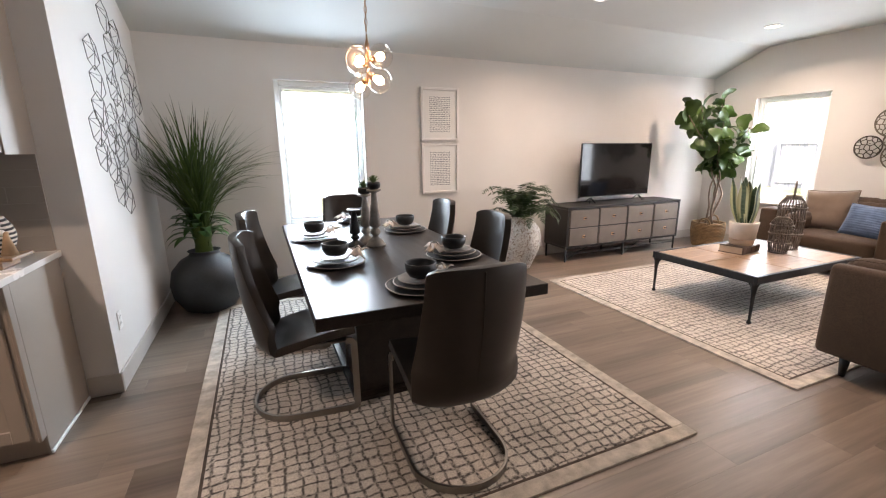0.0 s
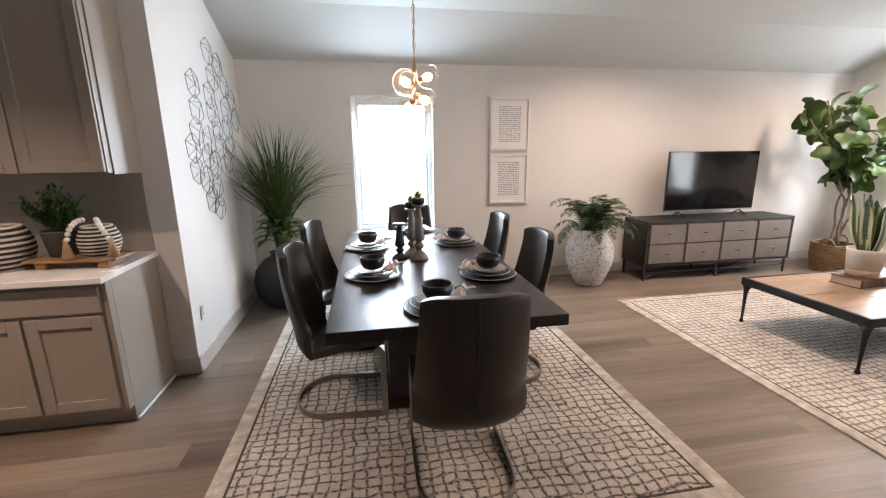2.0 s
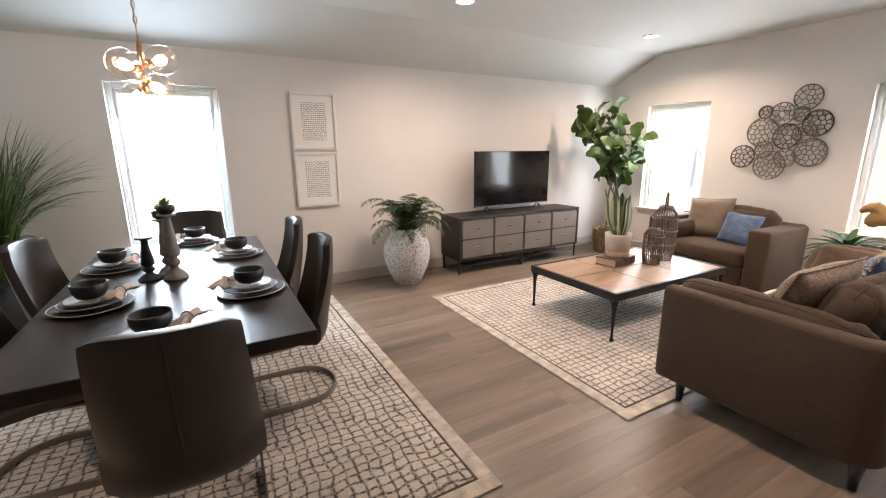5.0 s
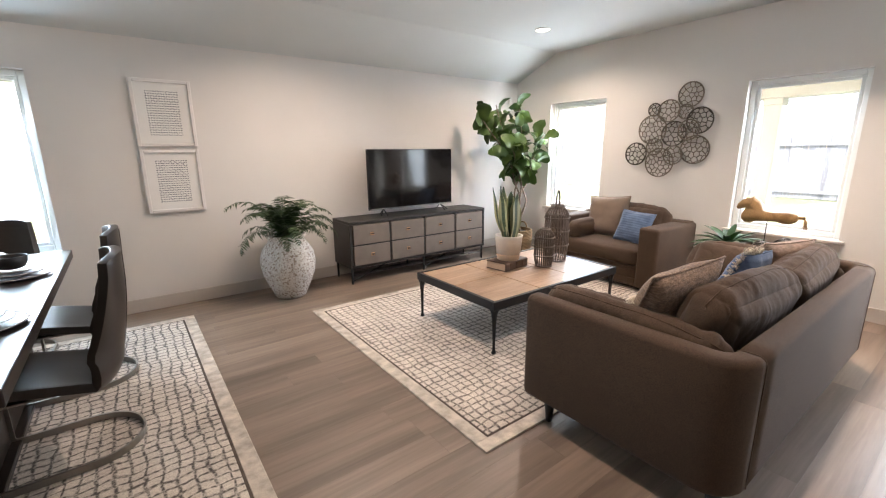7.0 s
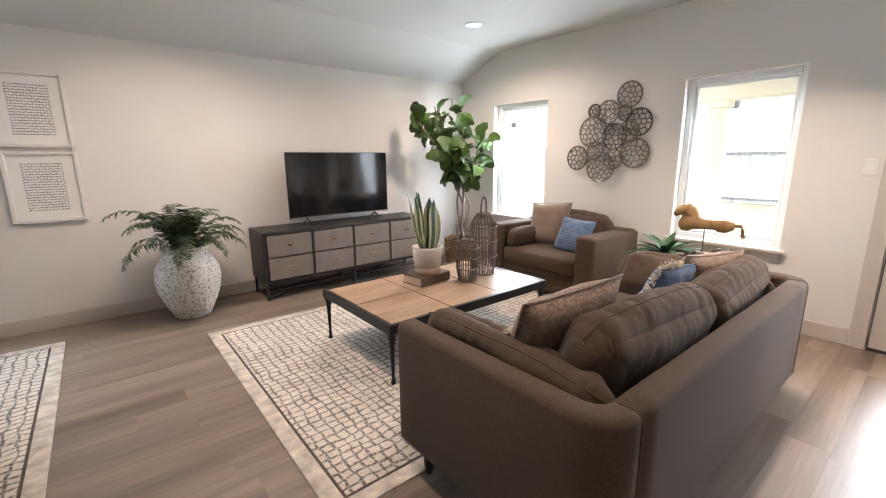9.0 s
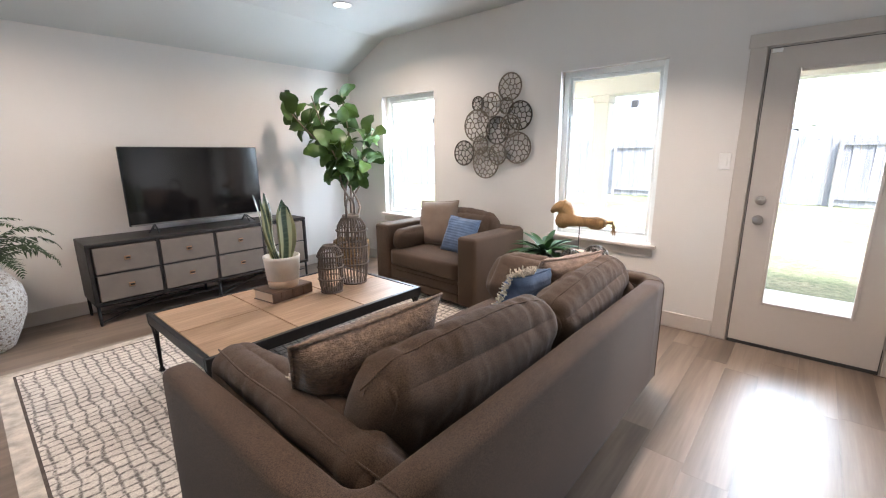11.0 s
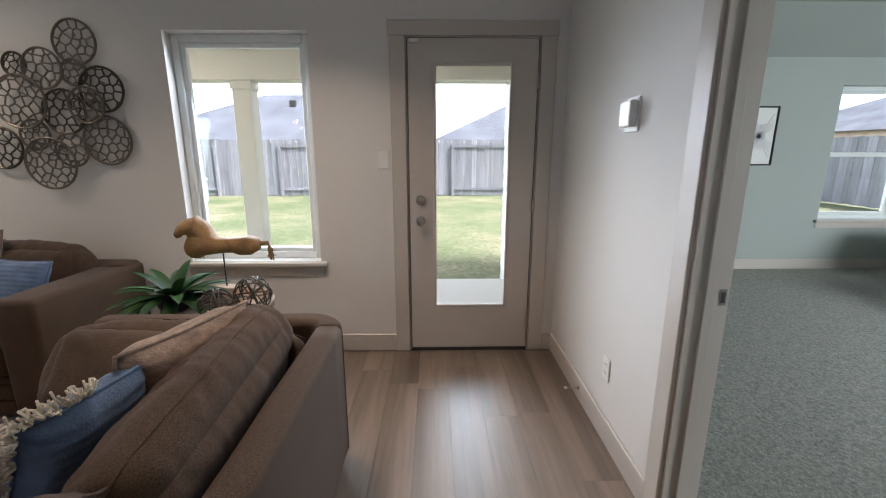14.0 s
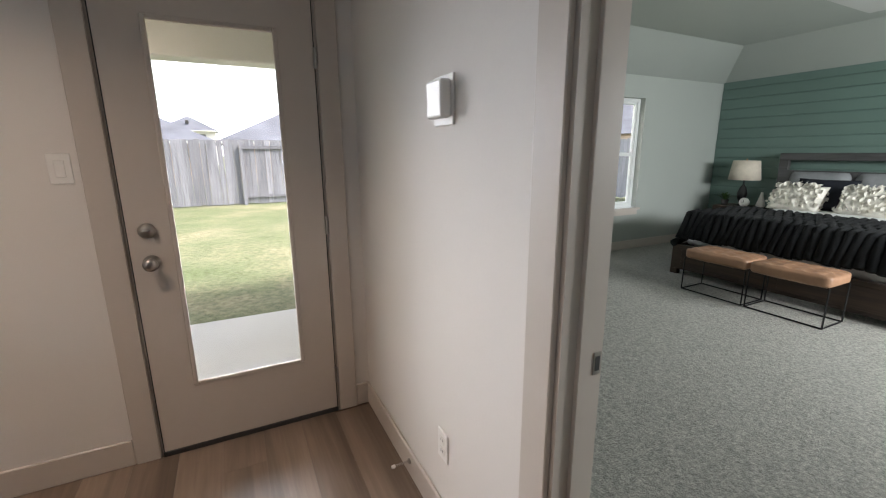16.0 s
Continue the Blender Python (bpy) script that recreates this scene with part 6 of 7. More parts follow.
ag = thing("agave_plant", "green artificial agave in a black bowl pot", "potted plant", pose(6.16, 1.45, ST))
part("pot", lathe([(0.05, 0), (0.085, 0.03), (0.095, 0.075), (0.088, 0.085), (0.08, 0.07), (0.0, 0.068)], 28), M["darkstone"], ag, smooth=True)
rng = random.Random(17)
src = None
for i in range(30):
    k = i / 29
    m = pose(0, 0, 0.075, 0, 0, i * 137.5) @ pose(0, 0.012, 0, 7 - 62 * k + rng.uniform(-8, 8), 0, 0) @ Matrix.Scale(1.25 + 0.45 * k, 4)
    if src is None:
        src = part("leaf", strip_leaf(0.21, 0.045, 7, 0.32, 0.45, 0.7, 0.75), M["agaveleaf"], ag, m=m, smooth=True)
    else:
        again("leaf", src, ag, m)

# wall art of openwork discs
DISCS = [(2.155, 2.012, 0.125, 1), (2.522, 1.885, 0.068, 0), (2.354, 1.86, 0.115, 1), (2.513, 1.67, 0.155, 1), (2.29, 1.616, 0.13, 0), (2.032, 1.743, 0.13, 0), (2.69, 1.40, 0.125, 0), (2.401, 1.305, 0.155, 1), (2.055, 1.445, 0.145, 1), (2.484, 1.478, 0.09, 1), (2.265, 1.387, 0.10, 1), (2.122, 1.651, 0.105, 1), (2.188, 1.842, 0.075, 1)]
art = thing("disc_sculpture", "wall sculpture of overlapping openwork metal discs in bronze and pewter", "wall sculpture", pose(X1, 0, 0))
for i, (dy, dz2, r, pale) in enumerate(DISCS):
    rg = random.Random(40 + i)
    out = -0.022 - 0.012 * (i % 4)
    bm = bmesh.new()
    tube([(out, dy + r * math.cos(2 * math.pi * k / 36), dz2 + r * math.sin(2 * math.pi * k / 36)) for k in range(36)], 0.0075, 6, bm=bm, closed=True)
    # cells of a jittered honeycomb, clipped to the rim
    step = 0.055 if r > 0.09 else 0.04
    seeds = []
    for a in range(-8, 9):
        for b2 in range(-8, 9):
            p = Vector(((a + (b2 % 2) * 0.5) * step + rg.uniform(-0.3, 0.3) * step, b2 * step * 0.87 + rg.uniform(-0.3, 0.3) * step))
            if p.length < r + step:
                seeds.append(p)
    for k, p in enumerate(seeds):
        poly = [(Vector((x, y)), -1) for x, y in ((-1, -1), (1, -1), (1, 1), (-1, 1))]
        for q, o in enumerate(seeds):
            if q == k or (o - p).length > 3.2 * step:
                continue
            nrm, mid = (o - p), (o + p) / 2
            cut = []
            for e in range(len(poly)):
                (v0, tag0), (v1, _) = poly[e], poly[(e + 1) % len(poly)]
                d0, d1 = (v0 - mid).dot(nrm), (v1 - mid).dot(nrm)
                if d0 <= 0:
                    cut.append((v0, tag0))
                    if d1 > 0:
                        cut.append((v0.lerp(v1, d0 / (d0 - d1)), q))
                elif d1 <= 0:
                    cut.append((v0.lerp(v1, d0 / (d0 - d1)), tag0))
            poly = cut
        for e in range(len(poly)):
            (v0, tag0), (v1, _) = poly[e], poly[(e + 1) % len(poly)]
            if tag0 <= k:
                continue
            if v0.length > r and v1.length > r:
                continue
            if v0.length > r or v1.length > r:
                inner, outer = (v0, v1) if v0.length <= r else (v1, v0)
                for _ in range(14):
                    half_way = (inner + outer) / 2
                    inner, outer = (half_way, outer) if half_way.length <= r else (inner, half_way)
                v0, v1 = (v0, inner) if v0.length <= r else (inner, v1)
            if (v0 - v1).length > 0.004:
                tube([(out, dy + v0.x, dz2 + v0.y), (out, dy + v1.x, dz2 + v1.y)], 0.0052 if r > 0.09 else 0.004, 5, bm=bm)
    tube([(0.0, dy, dz2 + r * 0.3), (out, dy, dz2 + r * 0.36)], 0.004, 5, bm=bm)
    part("disc", bm, M["pewter"] if pale else M["wire"], art, "aged pewter disc" if pale else "dark bronze disc")

# small fixtures
def plate(name, m, label, category, toggles=True):
    p = thing(name, label, category, m)
    part("cover_plate", box(-0.037, 0.037, -0.006, 0, -0.058, 0.058, 0.003, 1), M["plate"], p)
    if name == "light_switch":
        part("rocker", box(-0.016, 0.016, -0.010, -0.006, -0.033, 0.033, 0.002, 1), M["plate"], p)
    else:
        for z in (-0.022, 0.022):
            so = part("socket", box(-0.017, 0.017, -0.008, -0.006, z - 0.014, z + 0.014, 0.002, 1), M["plate"], p)
            for x in (-0.006, 0.006):
                part("slot", box(x - 0.0012, x + 0.0012, -0.0086, -0.008, z - 0.004, z + 0.007), M["slot"], so)
    return p


plate("light_switch", pose(X1, 0.35, 1.325, 0, 0, -90), "white rocker light switch beside the patio door", "light switch")
plate("power_outlet", pose(5.757, Y0, 0.36, 0, 0, 180), "white double power outlet low on the wall", "power outlet")
plate("power_outlet", pose(X0, 3.10, 0.40, 0, 0, 90), "white double power outlet on the dining wall", "power outlet")
tm = thing("thermostat", "white wall thermostat with a tilted cover", "thermostat", pose(5.735, Y0, 1.525, 0, 0, 180))
part("wall_plate", box(-0.062, 0.062, -0.008, 0, -0.07, 0.07, 0.004, 2), M["plate"], tm)
part("cover", box(-0.045, 0.055, -0.042, -0.008, -0.05, 0.055, 0.008, 2), M["plate"], tm)
ds = thing("door_stop", "thin nickel spring door stop on the baseboard", "door stop", pose(6.06, Y0 + BB, 0.075, -90, 0, 0))
part("base", lathe([(0.012, 0), (0.012, 0.006), (0.006, 0.01)], 12), M["metal"], ds)
part("spring", tube([(0.005 * math.cos(k * 0.9), 0.005 * math.sin(k * 0.9), 0.008 + k * 0.0011) for k in range(56)], 0.0014, 5), M["metal"], ds)
part("tip", lathe([(0.007, 0.068), (0.008, 0.072), (0.007, 0.082), (0.003, 0.084)], 12), M["plate"], ds, "white rubber tip")
ms = thing("motion_sensor", "small white alarm sensor high in the corner", "alarm sensor", pose(6.52, Y1, 2.17))
part("body", box(-0.03, 0.03, -0.045, 0, -0.05, 0.05, 0.01, 2), M["plate"], ms)
part("lens", box(-0.02, 0.02, -0.049, -0.044, -0.035, 0.0, 0.004, 1), M["paper"], ms)


# ---- kitchen corner ----
M["cab"] = mat("greige_cabinet_paint", (0.32, 0.27, 0.225), 0.45, var=0.04, scale=2, fine=60, relief=0.03)
M["quartz"] = mat("white_quartz", (0.74, 0.71, 0.68), 0.25, var=0.04, scale=6, fine=60, relief=0.0)
M["splash"] = mat("pale_grey_tile", (0.38, 0.34, 0.30), 0.4, var=0.05, scale=3, fine=40, relief=0.02, piece=0.02)
M["acacia"] = wood("acacia_wood", (0.26, 0.13, 0.055), (0.46, 0.26, 0.12), 0.45, "x", 6, 0.15)
M["stripe"] = mat("black_rope", (0.03, 0.027, 0.025), 0.85, var=0.2, scale=20, fine=120, relief=0.4)
M["rope"] = mat("cream_rope", (0.60, 0.53, 0.45), 0.85, var=0.15, scale=20, fine=120, relief=0.4)
M["bead"] = mat("white_wooden_bead", (0.74, 0.7, 0.64), 0.6, var=0.05, relief=0.05)
M["tassel"] = mat("jute_tassel", (0.48, 0.32, 0.19), 0.9, var=0.2, scale=20, fine=100, relief=0.4)
M["greypot"] = mat("grey_cement_pot", (0.11, 0.105, 0.1), 0.8, var=0.15, scale=10, fine=80, relief=0.2)
CF, CE = 2.36, -0.875      # cabinet front, cabinet end


def shaker(x0, x1, y, z0, z1, parent, name="door", rail=0.06):
    d = part(name, box(x0 + rail, x1 - rail, y - 0.008, y, z0 + rail, z1 - rail), M["cab"], parent)
    for q in ((x0, x0 + rail, z0, z1), (x1 - rail, x1, z0, z1), (x0 + rail, x1 - rail, z0, z0 + rail), (x0 + rail, x1 - rail, z1 - rail, z1)):
        part("rail", box(q[0], q[1], y - 0.020, y, q[2], q[3], 0.002, 1), M["cab"], d)
    return d


for i in range(3):
    x1 = CE - 0.80 * i
    x0 = x1 - 0.798
    cab = thing("base_cabinet", "greige shaker base cabinet with a drawer over doors", "cabinet", pose(0, 0, 0), "base cabinets")
    part("body", box(x0, x1, CF, KY, 0.10, 0.865), M["cab"], cab)
    part("toe_kick", box(x0, x1, CF + 0.06, KY, 0.0, 0.10), M["cab"], cab)
    part("drawer", box(x0 + 0.02, x1 - 0.02, CF - 0.02, CF, 0.70, 0.84, 0.003, 1), M["cab"], cab)
    mid = (x0 + x1) / 2
    shaker(x0 + 0.02, mid - 0.01, CF, 0.13, 0.68, cab)
    shaker(mid + 0.01, x1 - 0.02, CF, 0.13, 0.68, cab)
    if i == 0:
        part("end_panel", box(x1, x1 + 0.012, CF + 0.05, KY, 0.0, 0.865, 0.002, 1), M["cab"], cab, "plain greige end panel")
        part("end_panel", box(x1, x1 + 0.012, CF, CF + 0.05, 0.10, 0.865, 0.002, 1), M["cab"], cab)
        part("shoe_strip", box(x1 + 0.012, x1 + 0.022, CF + 0.05, KY - 0.016, 0.0, 0.018, 0.003, 1), M["white"], cab, "white quarter-round strip")
    up = thing("wall_cabinet", "greige shaker wall cabinet reaching towards the ceiling", "cabinet", pose(0, 0, 0), "wall cabinets")
    part("body", box(x0, x1 + 0.012, 2.575, KY, 1.42, 2.50), M["cab"], up)
    shaker(x0 + 0.008, mid - 0.004, 2.575, 1.425, 2.49, up)
    shaker(mid + 0.004, x1 + 0.006, 2.575, 1.425, 2.49, up)
    if i == 0:
        part("end_panel", box(x1 + 0.012, x1 + 0.02, 2.62, KY, 1.41, 2.5, 0.002, 1), M["cab"], up)
tagged(part("countertop", box(-3.28, -0.845, 2.30, KY, 0.867, 0.90, 0.003, 1), M["quartz"]), "white quartz countertop on the base cabinets", "countertop")
sb = setting(thing("backsplash", "pale grey glossy tile backsplash", "backsplash"), "pale grey glossy tile backsplash", "backsplash")
src = None
for i in range(7):
    for j in range(6):
        m = pose(-0.862 - (i + 0.5) * 0.302 - (0.151 if j % 2 else 0), KY, 0.90 + (j + 0.5) * 0.0865)
        if src is None:
            src = part("tile", box(-0.1508, 0.1508, -0.008, 0, -0.0431, 0.0431, 0.0006, 1), M["splash"], sb, m=m)
        else:
            again("tile", src, sb, m)
for j in range(1, 6, 2):
    part("tile", box(-0.0753, 0.0753, -0.008, 0, -0.0431, 0.0431, 0.0006, 1), M["splash"], sb, m=pose(-0.862 - 0.0755, KY, 0.90 + (j + 0.5) * 0.0865))

bd = thing("serving_board", "low acacia wooden riser board on the counter", "serving board", pose(-1.10, 2.60, 0.90, 0, 0, -4))
part("board", box(-0.24, 0.24, -0.09, 0.09, 0.04, 0.056, 0.005, 2), M["acacia"], bd)
for x in (-0.16, 0.16):
    part("foot", box(x - 0.03, x + 0.03, -0.075, 0.075, 0, 0.04, 0.006, 1), M["acacia"], bd)


def striped_vase(x, y, z, k, label, garland):
    v = thing("striped_basket", label, "basket", pose(x, y, z))
    for i in range(17):
        f = i / 16
        r = (0.065 + 0.055 * math.sin(math.pi * (0.12 + 0.76 * f))) * k
        part("coil", tube([(r * math.cos(2 * math.pi * q / 32), r * math.sin(2 * math.pi * q / 32), 0.008 * k + f * 0.20 * k) for q in range(32)], 0.0078 * k, 8, closed=True), M["stripe"] if i % 2 else M["rope"], v, smooth=True)
    part("inside", lathe([(0.07 * k, 0.0), (0.108 * k, 0.1 * k), (0.066 * k, 0.2 * k)], 24), M["stripe"], v, smooth=True)
    if garland:
        for s in (-1, 1):
            for q in range(7):
                a = q / 6
                bm = bmesh.new()
                bmesh.ops.create_uvsphere(bm, u_segments=12, v_segments=8, radius=0.014)
                part("bead", bm, M["bead"], v, "white wooden bead", True, pose(s * (0.035 + 0.065 * a), -0.055 - 0.045 * math.sin(a * 2.0), 0.215 - 0.10 * a * a))
            part("tassel", lathe([(0.006, 0.02), (0.012, 0.015), (0.010, 0.0), (0.03, -0.085), (0.0, -0.085)], 14), M["tassel"], v, "jute tassel", True, pose(s * 0.112, -0.095, 0.10))


striped_vase(-0.985, 2.60, 0.956, 0.82, "small black and cream coiled rope basket with a bead garland", True)
striped_vase(-1.47, 2.60, 0.90, 1.15, "large black and cream coiled rope basket", False)
hp = thing("herb_pot", "bushy green herb in a grey cement pot", "potted plant", pose(-1.21, 2.66, 0.956) @ Matrix.Scale(1.18, 4))
part("pot", lathe([(0.055, 0), (0.075, 0.12), (0.078, 0.125), (0.07, 0.125), (0.066, 0.11), (0.0, 0.11)], 28), M["greypot"], hp, smooth=True)
rng = random.Random(31)
bm = bmesh.new()
for i in range(70):
    a, l = rng.uniform(0, 6.28), rng.uniform(0.10, 0.21)
    lean = rng.uniform(0.1, 0.9)
    tip = Vector((math.cos(a) * l * lean, math.sin(a) * l * lean * 0.7, 0.11 + l * (1.1 - 0.5 * lean)))
    o = Vector((rng.uniform(-0.03, 0.03), rng.uniform(-0.03, 0.03), 0.11))
    tube([o, o.lerp(tip, 0.5) + Vector((0, 0, 0.02)), tip], 0.0014, 4, bm=bm)
    for q in range(7):
        p = o.lerp(tip, 0.4 + 0.6 * q / 6)
        lf = strip_leaf(0.038, 0.016, 3, 0.3, 0.3, 0.7, 0.3)
        into(bm, lf, Matrix.Translation(p) @ pose(0, 0, 0, rng.uniform(-20, 50), 0, rng.uniform(0, 360)))
tagged(part("foliage", bm, M["leaf"], hp, "fine dark green foliage"), kind="stuff")

# ---- bedroom ----
M["knit"] = mat("black_chunky_knit", (0.009, 0.010, 0.011), 0.95, var=0.3, scale=30, fine=110, relief=0.8, dist=0.01, sheen=0.03)
M["sheet"] = mat("white_bedding", (0.72, 0.72, 0.72), 0.9, var=0.05, scale=6, fine=160, relief=0.3)
M["ruffle"] = mat("ivory_ruffle", (0.76, 0.73, 0.66), 0.92, var=0.12, scale=20, fine=120, relief=0.4)
M["greyfabric"] = mat("grey_linen", (0.26, 0.27, 0.28), 0.9, var=0.12, scale=10, fine=160, relief=0.4)
M["navy"] = mat("dark_navy_linen", (0.02, 0.022, 0.03), 0.9, var=0.2, scale=10, fine=160, relief=0.4)
M["bedwood"] = wood("dark_walnut", (0.03, 0.017, 0.011), (0.085, 0.05, 0.034), 0.5, "x", 5, 0.2)
M["headwood"] = wood("charcoal_washed_wood", (0.045, 0.045, 0.047), (0.10, 0.10, 0.10), 0.55, "x", 5, 0.2)
M["tanleather"] = mat("tan_leather", (0.36, 0.20, 0.12), 0.45, var=0.15, scale=8, fine=160, relief=0.2)
M["shade"] = mat("linen_lampshade", (0.60, 0.54, 0.45), 0.9, var=0.06, scale=20, fine=200, relief=0.2)

board_src = None
setting(part("accent_backing", box(3.21, 8.745, BY + 0.0005, BY + 0.004, 0, 2.42), M["green"]), "sage green backing behind the shiplap boards", "wall panelling")
wb = setting(thing("accent_boards", "sage green horizontal shiplap boards", "wall panelling"), "sage green horizontal shiplap boards", "wall panelling")
for i in range(17):
    m = pose(5.98, BY + 0.004, 0.01 + i * 0.142)
    if board_src is None:
        board_src = part("board", box(-2.76, 2.765, 0, 0.016, 0.0, 0.133, 0.003, 1), M["green"], wb, m=m)
    else:
        again("board", board_src, wb, m)

bed = thing("bed", "dark wooden king bed with white bedding and a slotted headboard", "bed", pose(6.62, -4.72, 0.006))
BW = 1.03
part("footboard", box(-BW, BW, -0.05, 0.0, 0.06, 0.34, 0.006, 2), M["bedwood"], bed)
part("footboard_panel", box(-BW + 0.12, -0.05, 0.0, 0.008, 0.10, 0.30, 0.003, 1), M["bedwood"], bed)
part("footboard_panel", box(0.05, BW - 0.12, 0.0, 0.008, 0.10, 0.30, 0.003, 1), M["bedwood"], bed)
for s in (-1, 1):
    a, b2 = sorted((s * BW, s * (BW - 0.03)))
    part("side_rail", box(a, b2, -2.22, -0.05, 0.08, 0.33, 0.004, 1), M["bedwood"], bed)
    part("leg", box(s * BW - 0.04 * (s + 1), s * BW - 0.04 * (s - 1), -0.06, -0.001, 0, 0.06), M["bedwood"], bed)
part("mattress", cushion(1.96, 2.05, 0.36, 0.02, 0.08, 10, 0.004), M["sheet"], bed, "white mattress and sheet", True, pose(0, -1.14, 0.30))
hb = part("headboard", box(-BW - 0.12, BW + 0.12, -2.29, -2.22, 0.3, 1.12, 0.005, 1), M["headwood"], bed, "charcoal slatted headboard")
part("headboard_cap", box(-BW - 0.12, BW + 0.12, -2.29, -2.21, 1.25, 1.345, 0.006, 1), M["headwood"], hb)
for x in (-BW - 0.12, BW + 0.02):
    part("headboard_post", box(x, x + 0.10, -2.29, -2.22, 1.12, 1.25), M["headwood"], hb)

# chunky knit throw over the foot of the bed
tb = thing("knit_throw", "black chunky knit throw across the foot of the bed", "blanket", pose(6.62, -4.72, 0))
bm = bmesh.new()
for i in range(30):
    x = -1.02 + 2.04 * i / 29
    pts = []
    for q in range(15):
        f = q / 14
        y = 0.02 - 1.0 * f
        z = 0.70 - 0.02 * math.sin(f * 3) if y < -0.12 else 0.70 - (y + 0.12) * 1.9
        sag = -0.30 * max(0, abs(x) - 0.95) / 0.07
        pts.append((x + 0.012 * math.sin(q * 1.7 + i), y, max(0.36, z + sag) + 0.012 * math.sin(q * 2.3 + i * 1.3)))
    tube(pts, 0.042, 7, bm=bm)
tagged(part("knit", bm, M["knit"], tb, smooth=True), kind="stuff")


def bed_pillow(x, y, z, w, h, t, tilt, yaw, material, label, n=12, seed=0.0, ruff=False):
    p = thing("bed_pillow", label, "pillow", pose(x, y, z, -tilt, 0, yaw + 180))
    part("cover", pillow(w, h, t, n, 0.05, 0.02, seed), material, p, smooth=True)
    if ruff:
        rg = random.Random(int(seed * 7))
        bm = bmesh.new()
        for _ in range(170):
            u, v = rg.uniform(-0.9, 0.9), rg.uniform(-0.9, 0.9)
            yy = t / 2 * ((1 - u ** 4) * (1 - v ** 4)) ** 0.6
            lf = strip_leaf(0.06, 0.055, 3, 0.8, 0.6, 0.5, 0.6)
            into(bm, lf, pose(u * w / 2, -yy, h / 2 + v * h / 2, rg.uniform(60, 120), 0, rg.uniform(-180, 180)))
            lf = strip_leaf(0.06, 0.055, 3, 0.8, 0.6, 0.5, 0.6)
            into(bm, lf, pose(u * w / 2, yy, h / 2 + v * h / 2, rg.uniform(-30, 60), 0, rg.uniform(-60, 60)))
        tagged(part("ruffle_mass", bm, M["ruffle"], p, "soft ivory ruffles"), kind="stuff")


for x in (5.95, 6.62, 7.3):
    bed_pillow(x, -6.80, 0.66, 0.66, 0.50, 0.18, 20, 0, M["greyfabric"], "grey linen sleeping pillow against the headboard", seed=x)
for x in (6.1, 7.12):
    bed_pillow(x, -6.60, 0.66, 0.60, 0.42, 0.17, 26, 3, M["navy"], "dark navy linen pillow on the bed", seed=x)
for x in (5.95, 6.62, 7.3):
    bed_pillow(x, -6.36, 0.66, 0.56, 0.36, 0.17, 34, -4, M["ruffle"], "ivory ruffled accent pillow", seed=x, ruff=True)


def bench(x, y):
    b = thing("tufted_bench", "tan leather tufted bench on a thin black metal frame", "bench", pose(x, y, 0.006), "benches at the foot of the bed")
    bm = cushion(0.57, 0.36, 0.10, 0.012, 0.03, 22, 0.002)
    for v in bm.verts:
        if v.co.z > 0.06:
            for i in range(5):
                for j in range(3):
                    d = math.hypot(v.co.x + 0.24 - i * 0.12, v.co.y + 0.11 - j * 0.11)
                    v.co.z -= 0.022 * math.exp(-(d / 0.026) ** 2)
    part("seat", bm, M["tanleather"], b, "button-tufted tan leather", True, pose(0, 0, 0.33))
    for i in range(5):
        for j in range(3):
            part("button", lathe([(0.009, 0), (0.008, 0.004), (0.0, 0.005)], 8), M["tanleather"], b, m=pose(-0.24 + i * 0.12, -0.11 + j * 0.11, 0.415))
    for sx in (-1, 1):
        pts = [(sx * 0.285, -0.165, 0.335), (sx * 0.285, -0.165, 0.007), (sx * 0.285, 0.165, 0.007), (sx * 0.285, 0.165, 0.335)]
        for p, q in zip(pts, pts[1:]):
            part("leg", tube([p, q], 0.007, 4), M["blackmetal"], b)
    for sy in (-1, 1):
        part("rail", tube([(-0.285, sy * 0.165, 0.007), (0.285, sy * 0.165, 0.007)], 0.007, 4), M["blackmetal"], b)


bench(6.90, -4.42)
bench(6.30, -4.42)

ns = thing("nightstand", "dark wooden nightstand beside the bed", "nightstand", pose(8.12, -6.83, 0.006))
part("body", box(-0.27, 0.27, -0.22, 0.22, 0.10, 0.60, 0.004, 1), M["bedwood"], ns)
for z in (0.13, 0.36):
    part("drawer", box(-0.25, 0.25, 0.22, 0.235, z, z + 0.21, 0.003, 1), M["bedwood"], ns)
for x in (-0.24, 0.24):
    for y in (-0.19, 0.19):
        part("leg", box(x - 0.02, x + 0.02, y - 0.02, y + 0.02, 0, 0.10), M["bedwood"], ns)
lp = thing("table_lamp", "table lamp with a linen drum shade and a dark base", "table lamp", pose(8.14, -6.86, 0.606))
part("base", lathe([(0.07, 0), (0.07, 0.012), (0.02, 0.025), (0.05, 0.09), (0.065, 0.17), (0.04, 0.26), (0.012, 0.30), (0.008, 0.40)], 24), M["darkstone"], lp, smooth=True)
part("shade", lathe([(0.20, 0.37), (0.165, 0.64), (0.16, 0.64), (0.195, 0.37)], 36), M["shade"], lp, "tapered linen shade", True)
part("finial", lathe([(0.006, 0.60), (0.006, 0.65), (0.012, 0.66), (0.0, 0.67)], 10), M["bronze"], lp)
ck = thing("alarm_clock", "small round white alarm clock on the nightstand", "clock", pose(7.98, -6.68, 0.606))
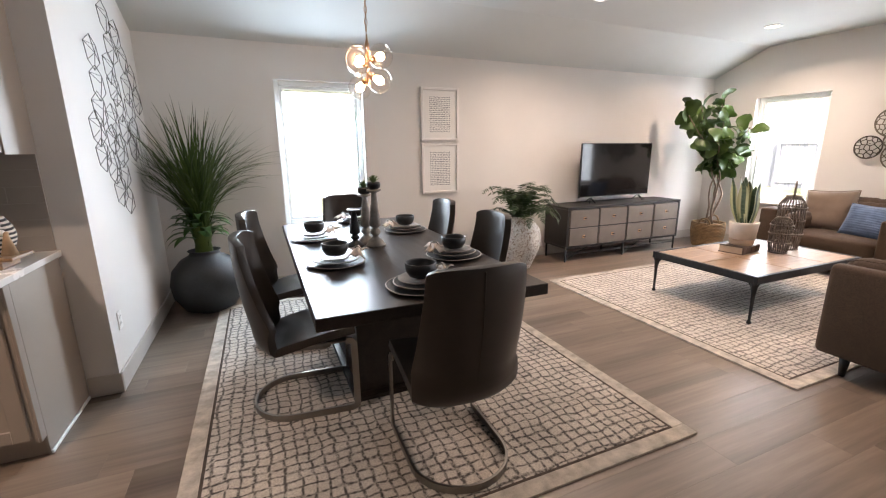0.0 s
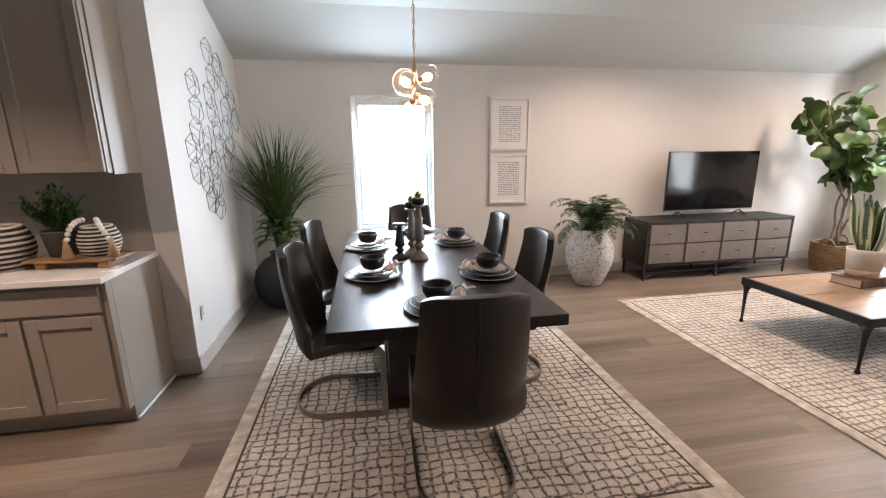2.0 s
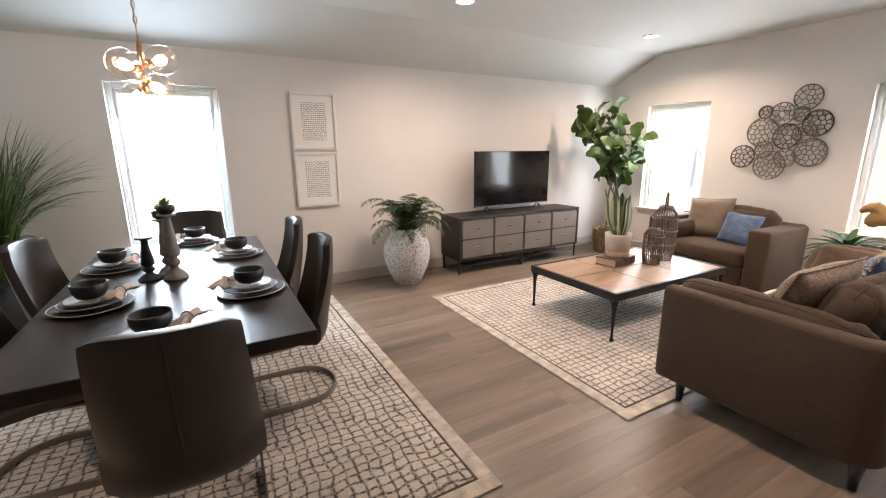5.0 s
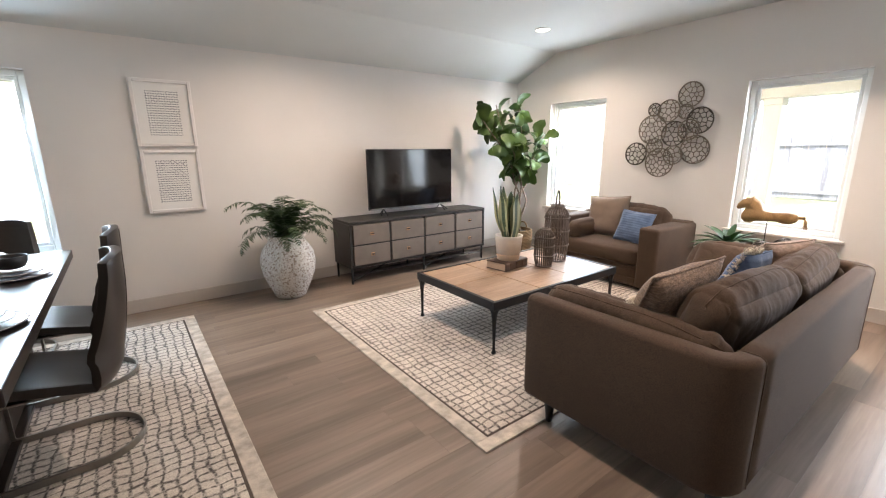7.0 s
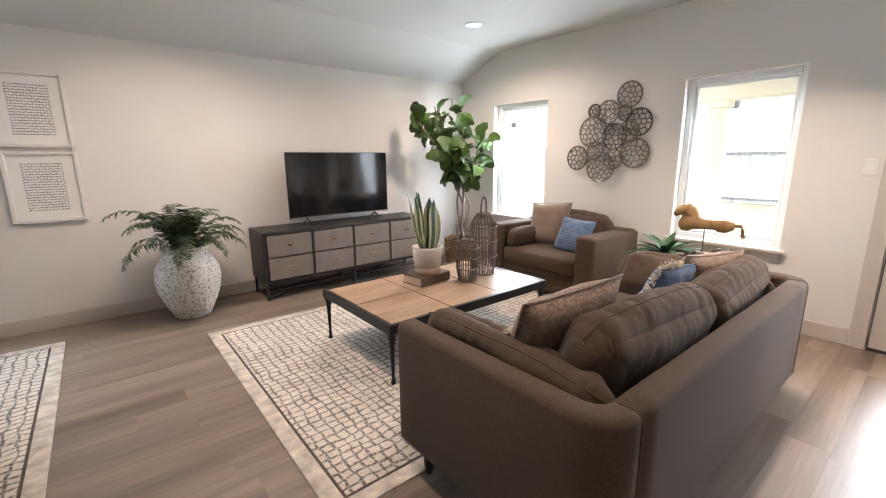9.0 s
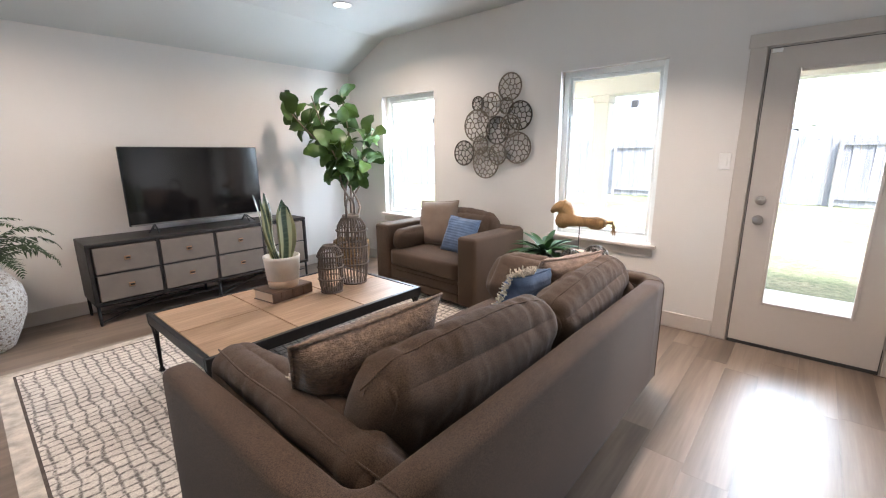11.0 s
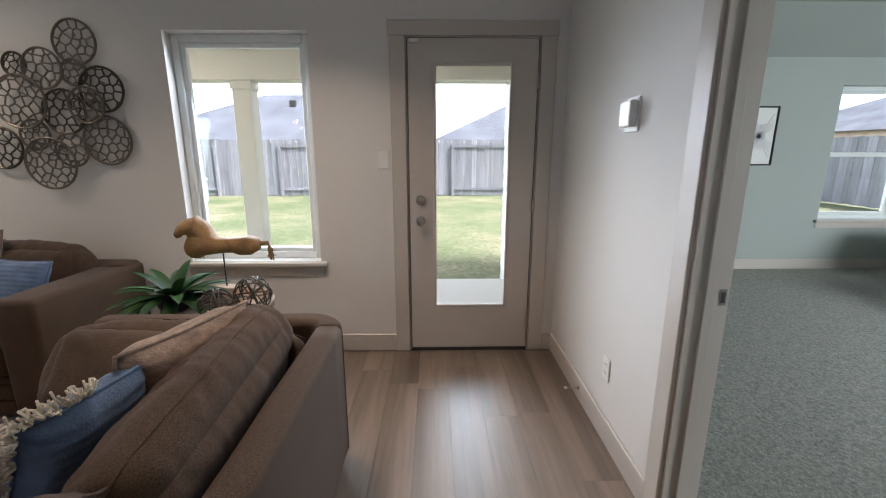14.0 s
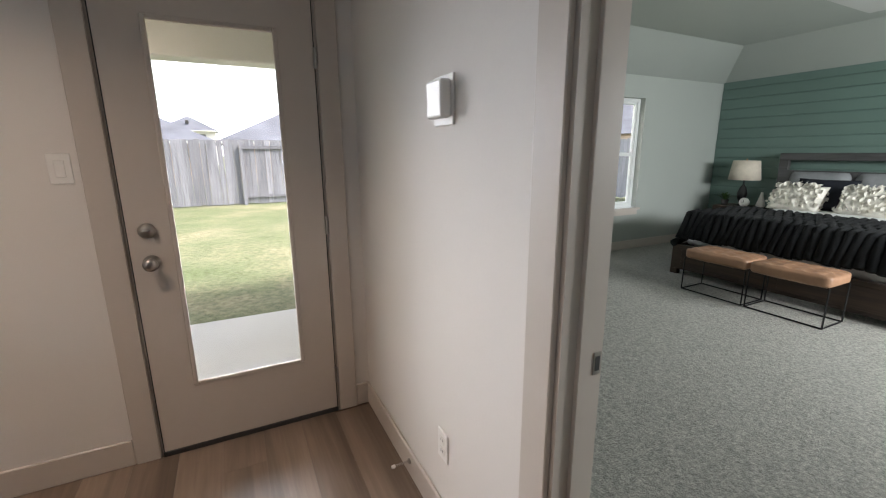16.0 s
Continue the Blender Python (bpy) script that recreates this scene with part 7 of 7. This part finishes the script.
part("case", lathe([(0.0, 0), (0.062, 0.0), (0.066, 0.02), (0.06, 0.035), (0.0, 0.035)], 28), M["plate"], ck, smooth=True, m=pose(0, 0.018, 0.072, 90, 0, 0) @ pose(0, 0, 0, 180, 0, 0))
part("hand", box(-0.002, 0.002, 0.054, 0.056, 0.07, 0.11), M["slot"], ck)
part("hand", box(-0.002, 0.028, 0.054, 0.056, 0.07, 0.074), M["slot"], ck)
part("foot", box(-0.03, 0.03, 0.0, 0.04, 0, 0.008), M["plate"], ck)
tv2 = tagged(part("ceramic_bottle", lathe([(0.05, 0), (0.055, 0.02), (0.02, 0.17), (0.016, 0.20), (0.02, 0.205), (0.0, 0.205)], 24), M["plate"], smooth=True, m=pose(7.90, -6.90, 0.606)), "white cone-shaped ceramic bottle", "vase")
np_ = thing("small_plant", "small leafy plant in a grey pot on the nightstand", "potted plant", pose(8.30, -6.74, 0.606))
part("pot", lathe([(0.04, 0), (0.05, 0.08), (0.044, 0.08), (0.0, 0.07)], 20), M["greypot"], np_, smooth=True)
src = None
for i in range(18):
    m = pose(0, 0, 0.07, 0, 0, i * 137.5) @ pose(0, 0.01, 0, -20 + i * 3, 0, 0)
    if src is None:
        src = part("leaf", strip_leaf(0.13, 0.035, 5, 0.5, 0.3, 0.8, 1.1), M["leaf"], np_, m=m, smooth=True)
    else:
        again("leaf", src, np_, m)

for y0 in (-3.35, -3.79):
    pf = thing("framed_drawing", "black framed line drawing of a radiating star", "framed print", pose(BX, y0 + 0.18, 0), "drawings on the bedroom wall")
    for q in ((-0.18, -0.165, 1.225, 1.865), (0.165, 0.18, 1.225, 1.865), (-0.165, 0.165, 1.225, 1.24), (-0.165, 0.165, 1.85, 1.865)):
        part("frame_rail", box(-0.028, -0.001, q[0], q[1], q[2], q[3], 0.002, 1), M["blackmetal"], pf)
    part("paper", box(-0.01, -0.002, -0.165, 0.165, 1.24, 1.85), M["paper"], pf)
    bm = bmesh.new()
    for k in range(36):
        a = 2 * math.pi * k / 36
        ca, sa = math.cos(a), math.sin(a)
        l = min(0.14 / max(1e-3, abs(ca)), 0.27 / max(1e-3, abs(sa))) * (1.0 if abs(math.sin(2 * a)) > 0.75 else 0.5)
        tube([(-0.0108, 0.0, 1.545), (-0.0108, l * ca, 1.545 + l * sa)], 0.0016, 4, bm=bm)
    tagged(part("drawing", bm, M["ink"], pf, "fine radiating lines"), kind="stuff")

M["pedestal"] = mat("pale_green_plastic", (0.30, 0.50, 0.40), 0.5, var=0.06, relief=0.03)
# utility pedestals by the back fence
for x, y, h, label in ((17.2, 7.3, 0.75, "pale green utility pedestal on the lawn"), (17.3, 8.35, 0.95, "white utility pedestal on the lawn")):
    ub = thing("utility_pedestal", label, "utility box", pose(x, y, -0.16))
    part("body", box(-0.16, 0.16, -0.16, 0.16, 0, h * 0.85, 0.04, 3), M["pedestal"] if "green" in label else M["white"], ub)
    part("cap", box(-0.175, 0.175, -0.175, 0.175, h * 0.85, h, 0.04, 3), M["pedestal"] if "green" in label else M["white"], ub)


# ---- floor planks, last ----
PW, PL = 0.182, 1.22
rng = random.Random(11)
plank_src = None
rest = bmesh.new()
ny = int((Y1 + 2.2) / PW) + 1
for j in range(ny):
    y = Y1 - (j + 0.5) * PW
    x = KX - rng.random() * PL
    while x < X1:
        a, b2 = max(x, KX), min(x + PL, X1)
        if y > KY and b2 < X0:
            x += PL
            continue
        if y > KY and a < X0:
            a = X0
        if b2 - a > 0.05:
            cx = (a + b2) / 2
            full = abs(b2 - a - PL) < 1e-3
            m = pose(cx, y, 0)
            if full and cx > -1.2 and y > -0.85:
                if plank_src is None:
                    plank_src = part("plank", box(-PL / 2 + 0.0002, PL / 2 - 0.0002, -PW / 2 + 0.0002, PW / 2 - 0.0002, -0.006, 0, 0.0003, 1), M["plank"], floor, m=m)
                else:
                    again("plank", plank_src, floor, m)
            elif y > -0.85 and cx > -1.2:
                part("plank", box(-(b2 - a) / 2 + 0.0002, (b2 - a) / 2 - 0.0002, -PW / 2 + 0.0002, PW / 2 - 0.0002, -0.006, 0, 0.0003, 1), M["plank"], floor, m=m)
            else:
                box(a + 0.0002, b2 - 0.0002, y - PW / 2 + 0.0002, y + PW / 2 - 0.0002, -0.006, 0, bm=rest)
        x += PL
box(KX, 2.6, -6.0, Y1 - ny * PW, -0.006, 0, bm=rest)
tagged(part("far_planks", rest, M["plank"], floor), kind="stuff")
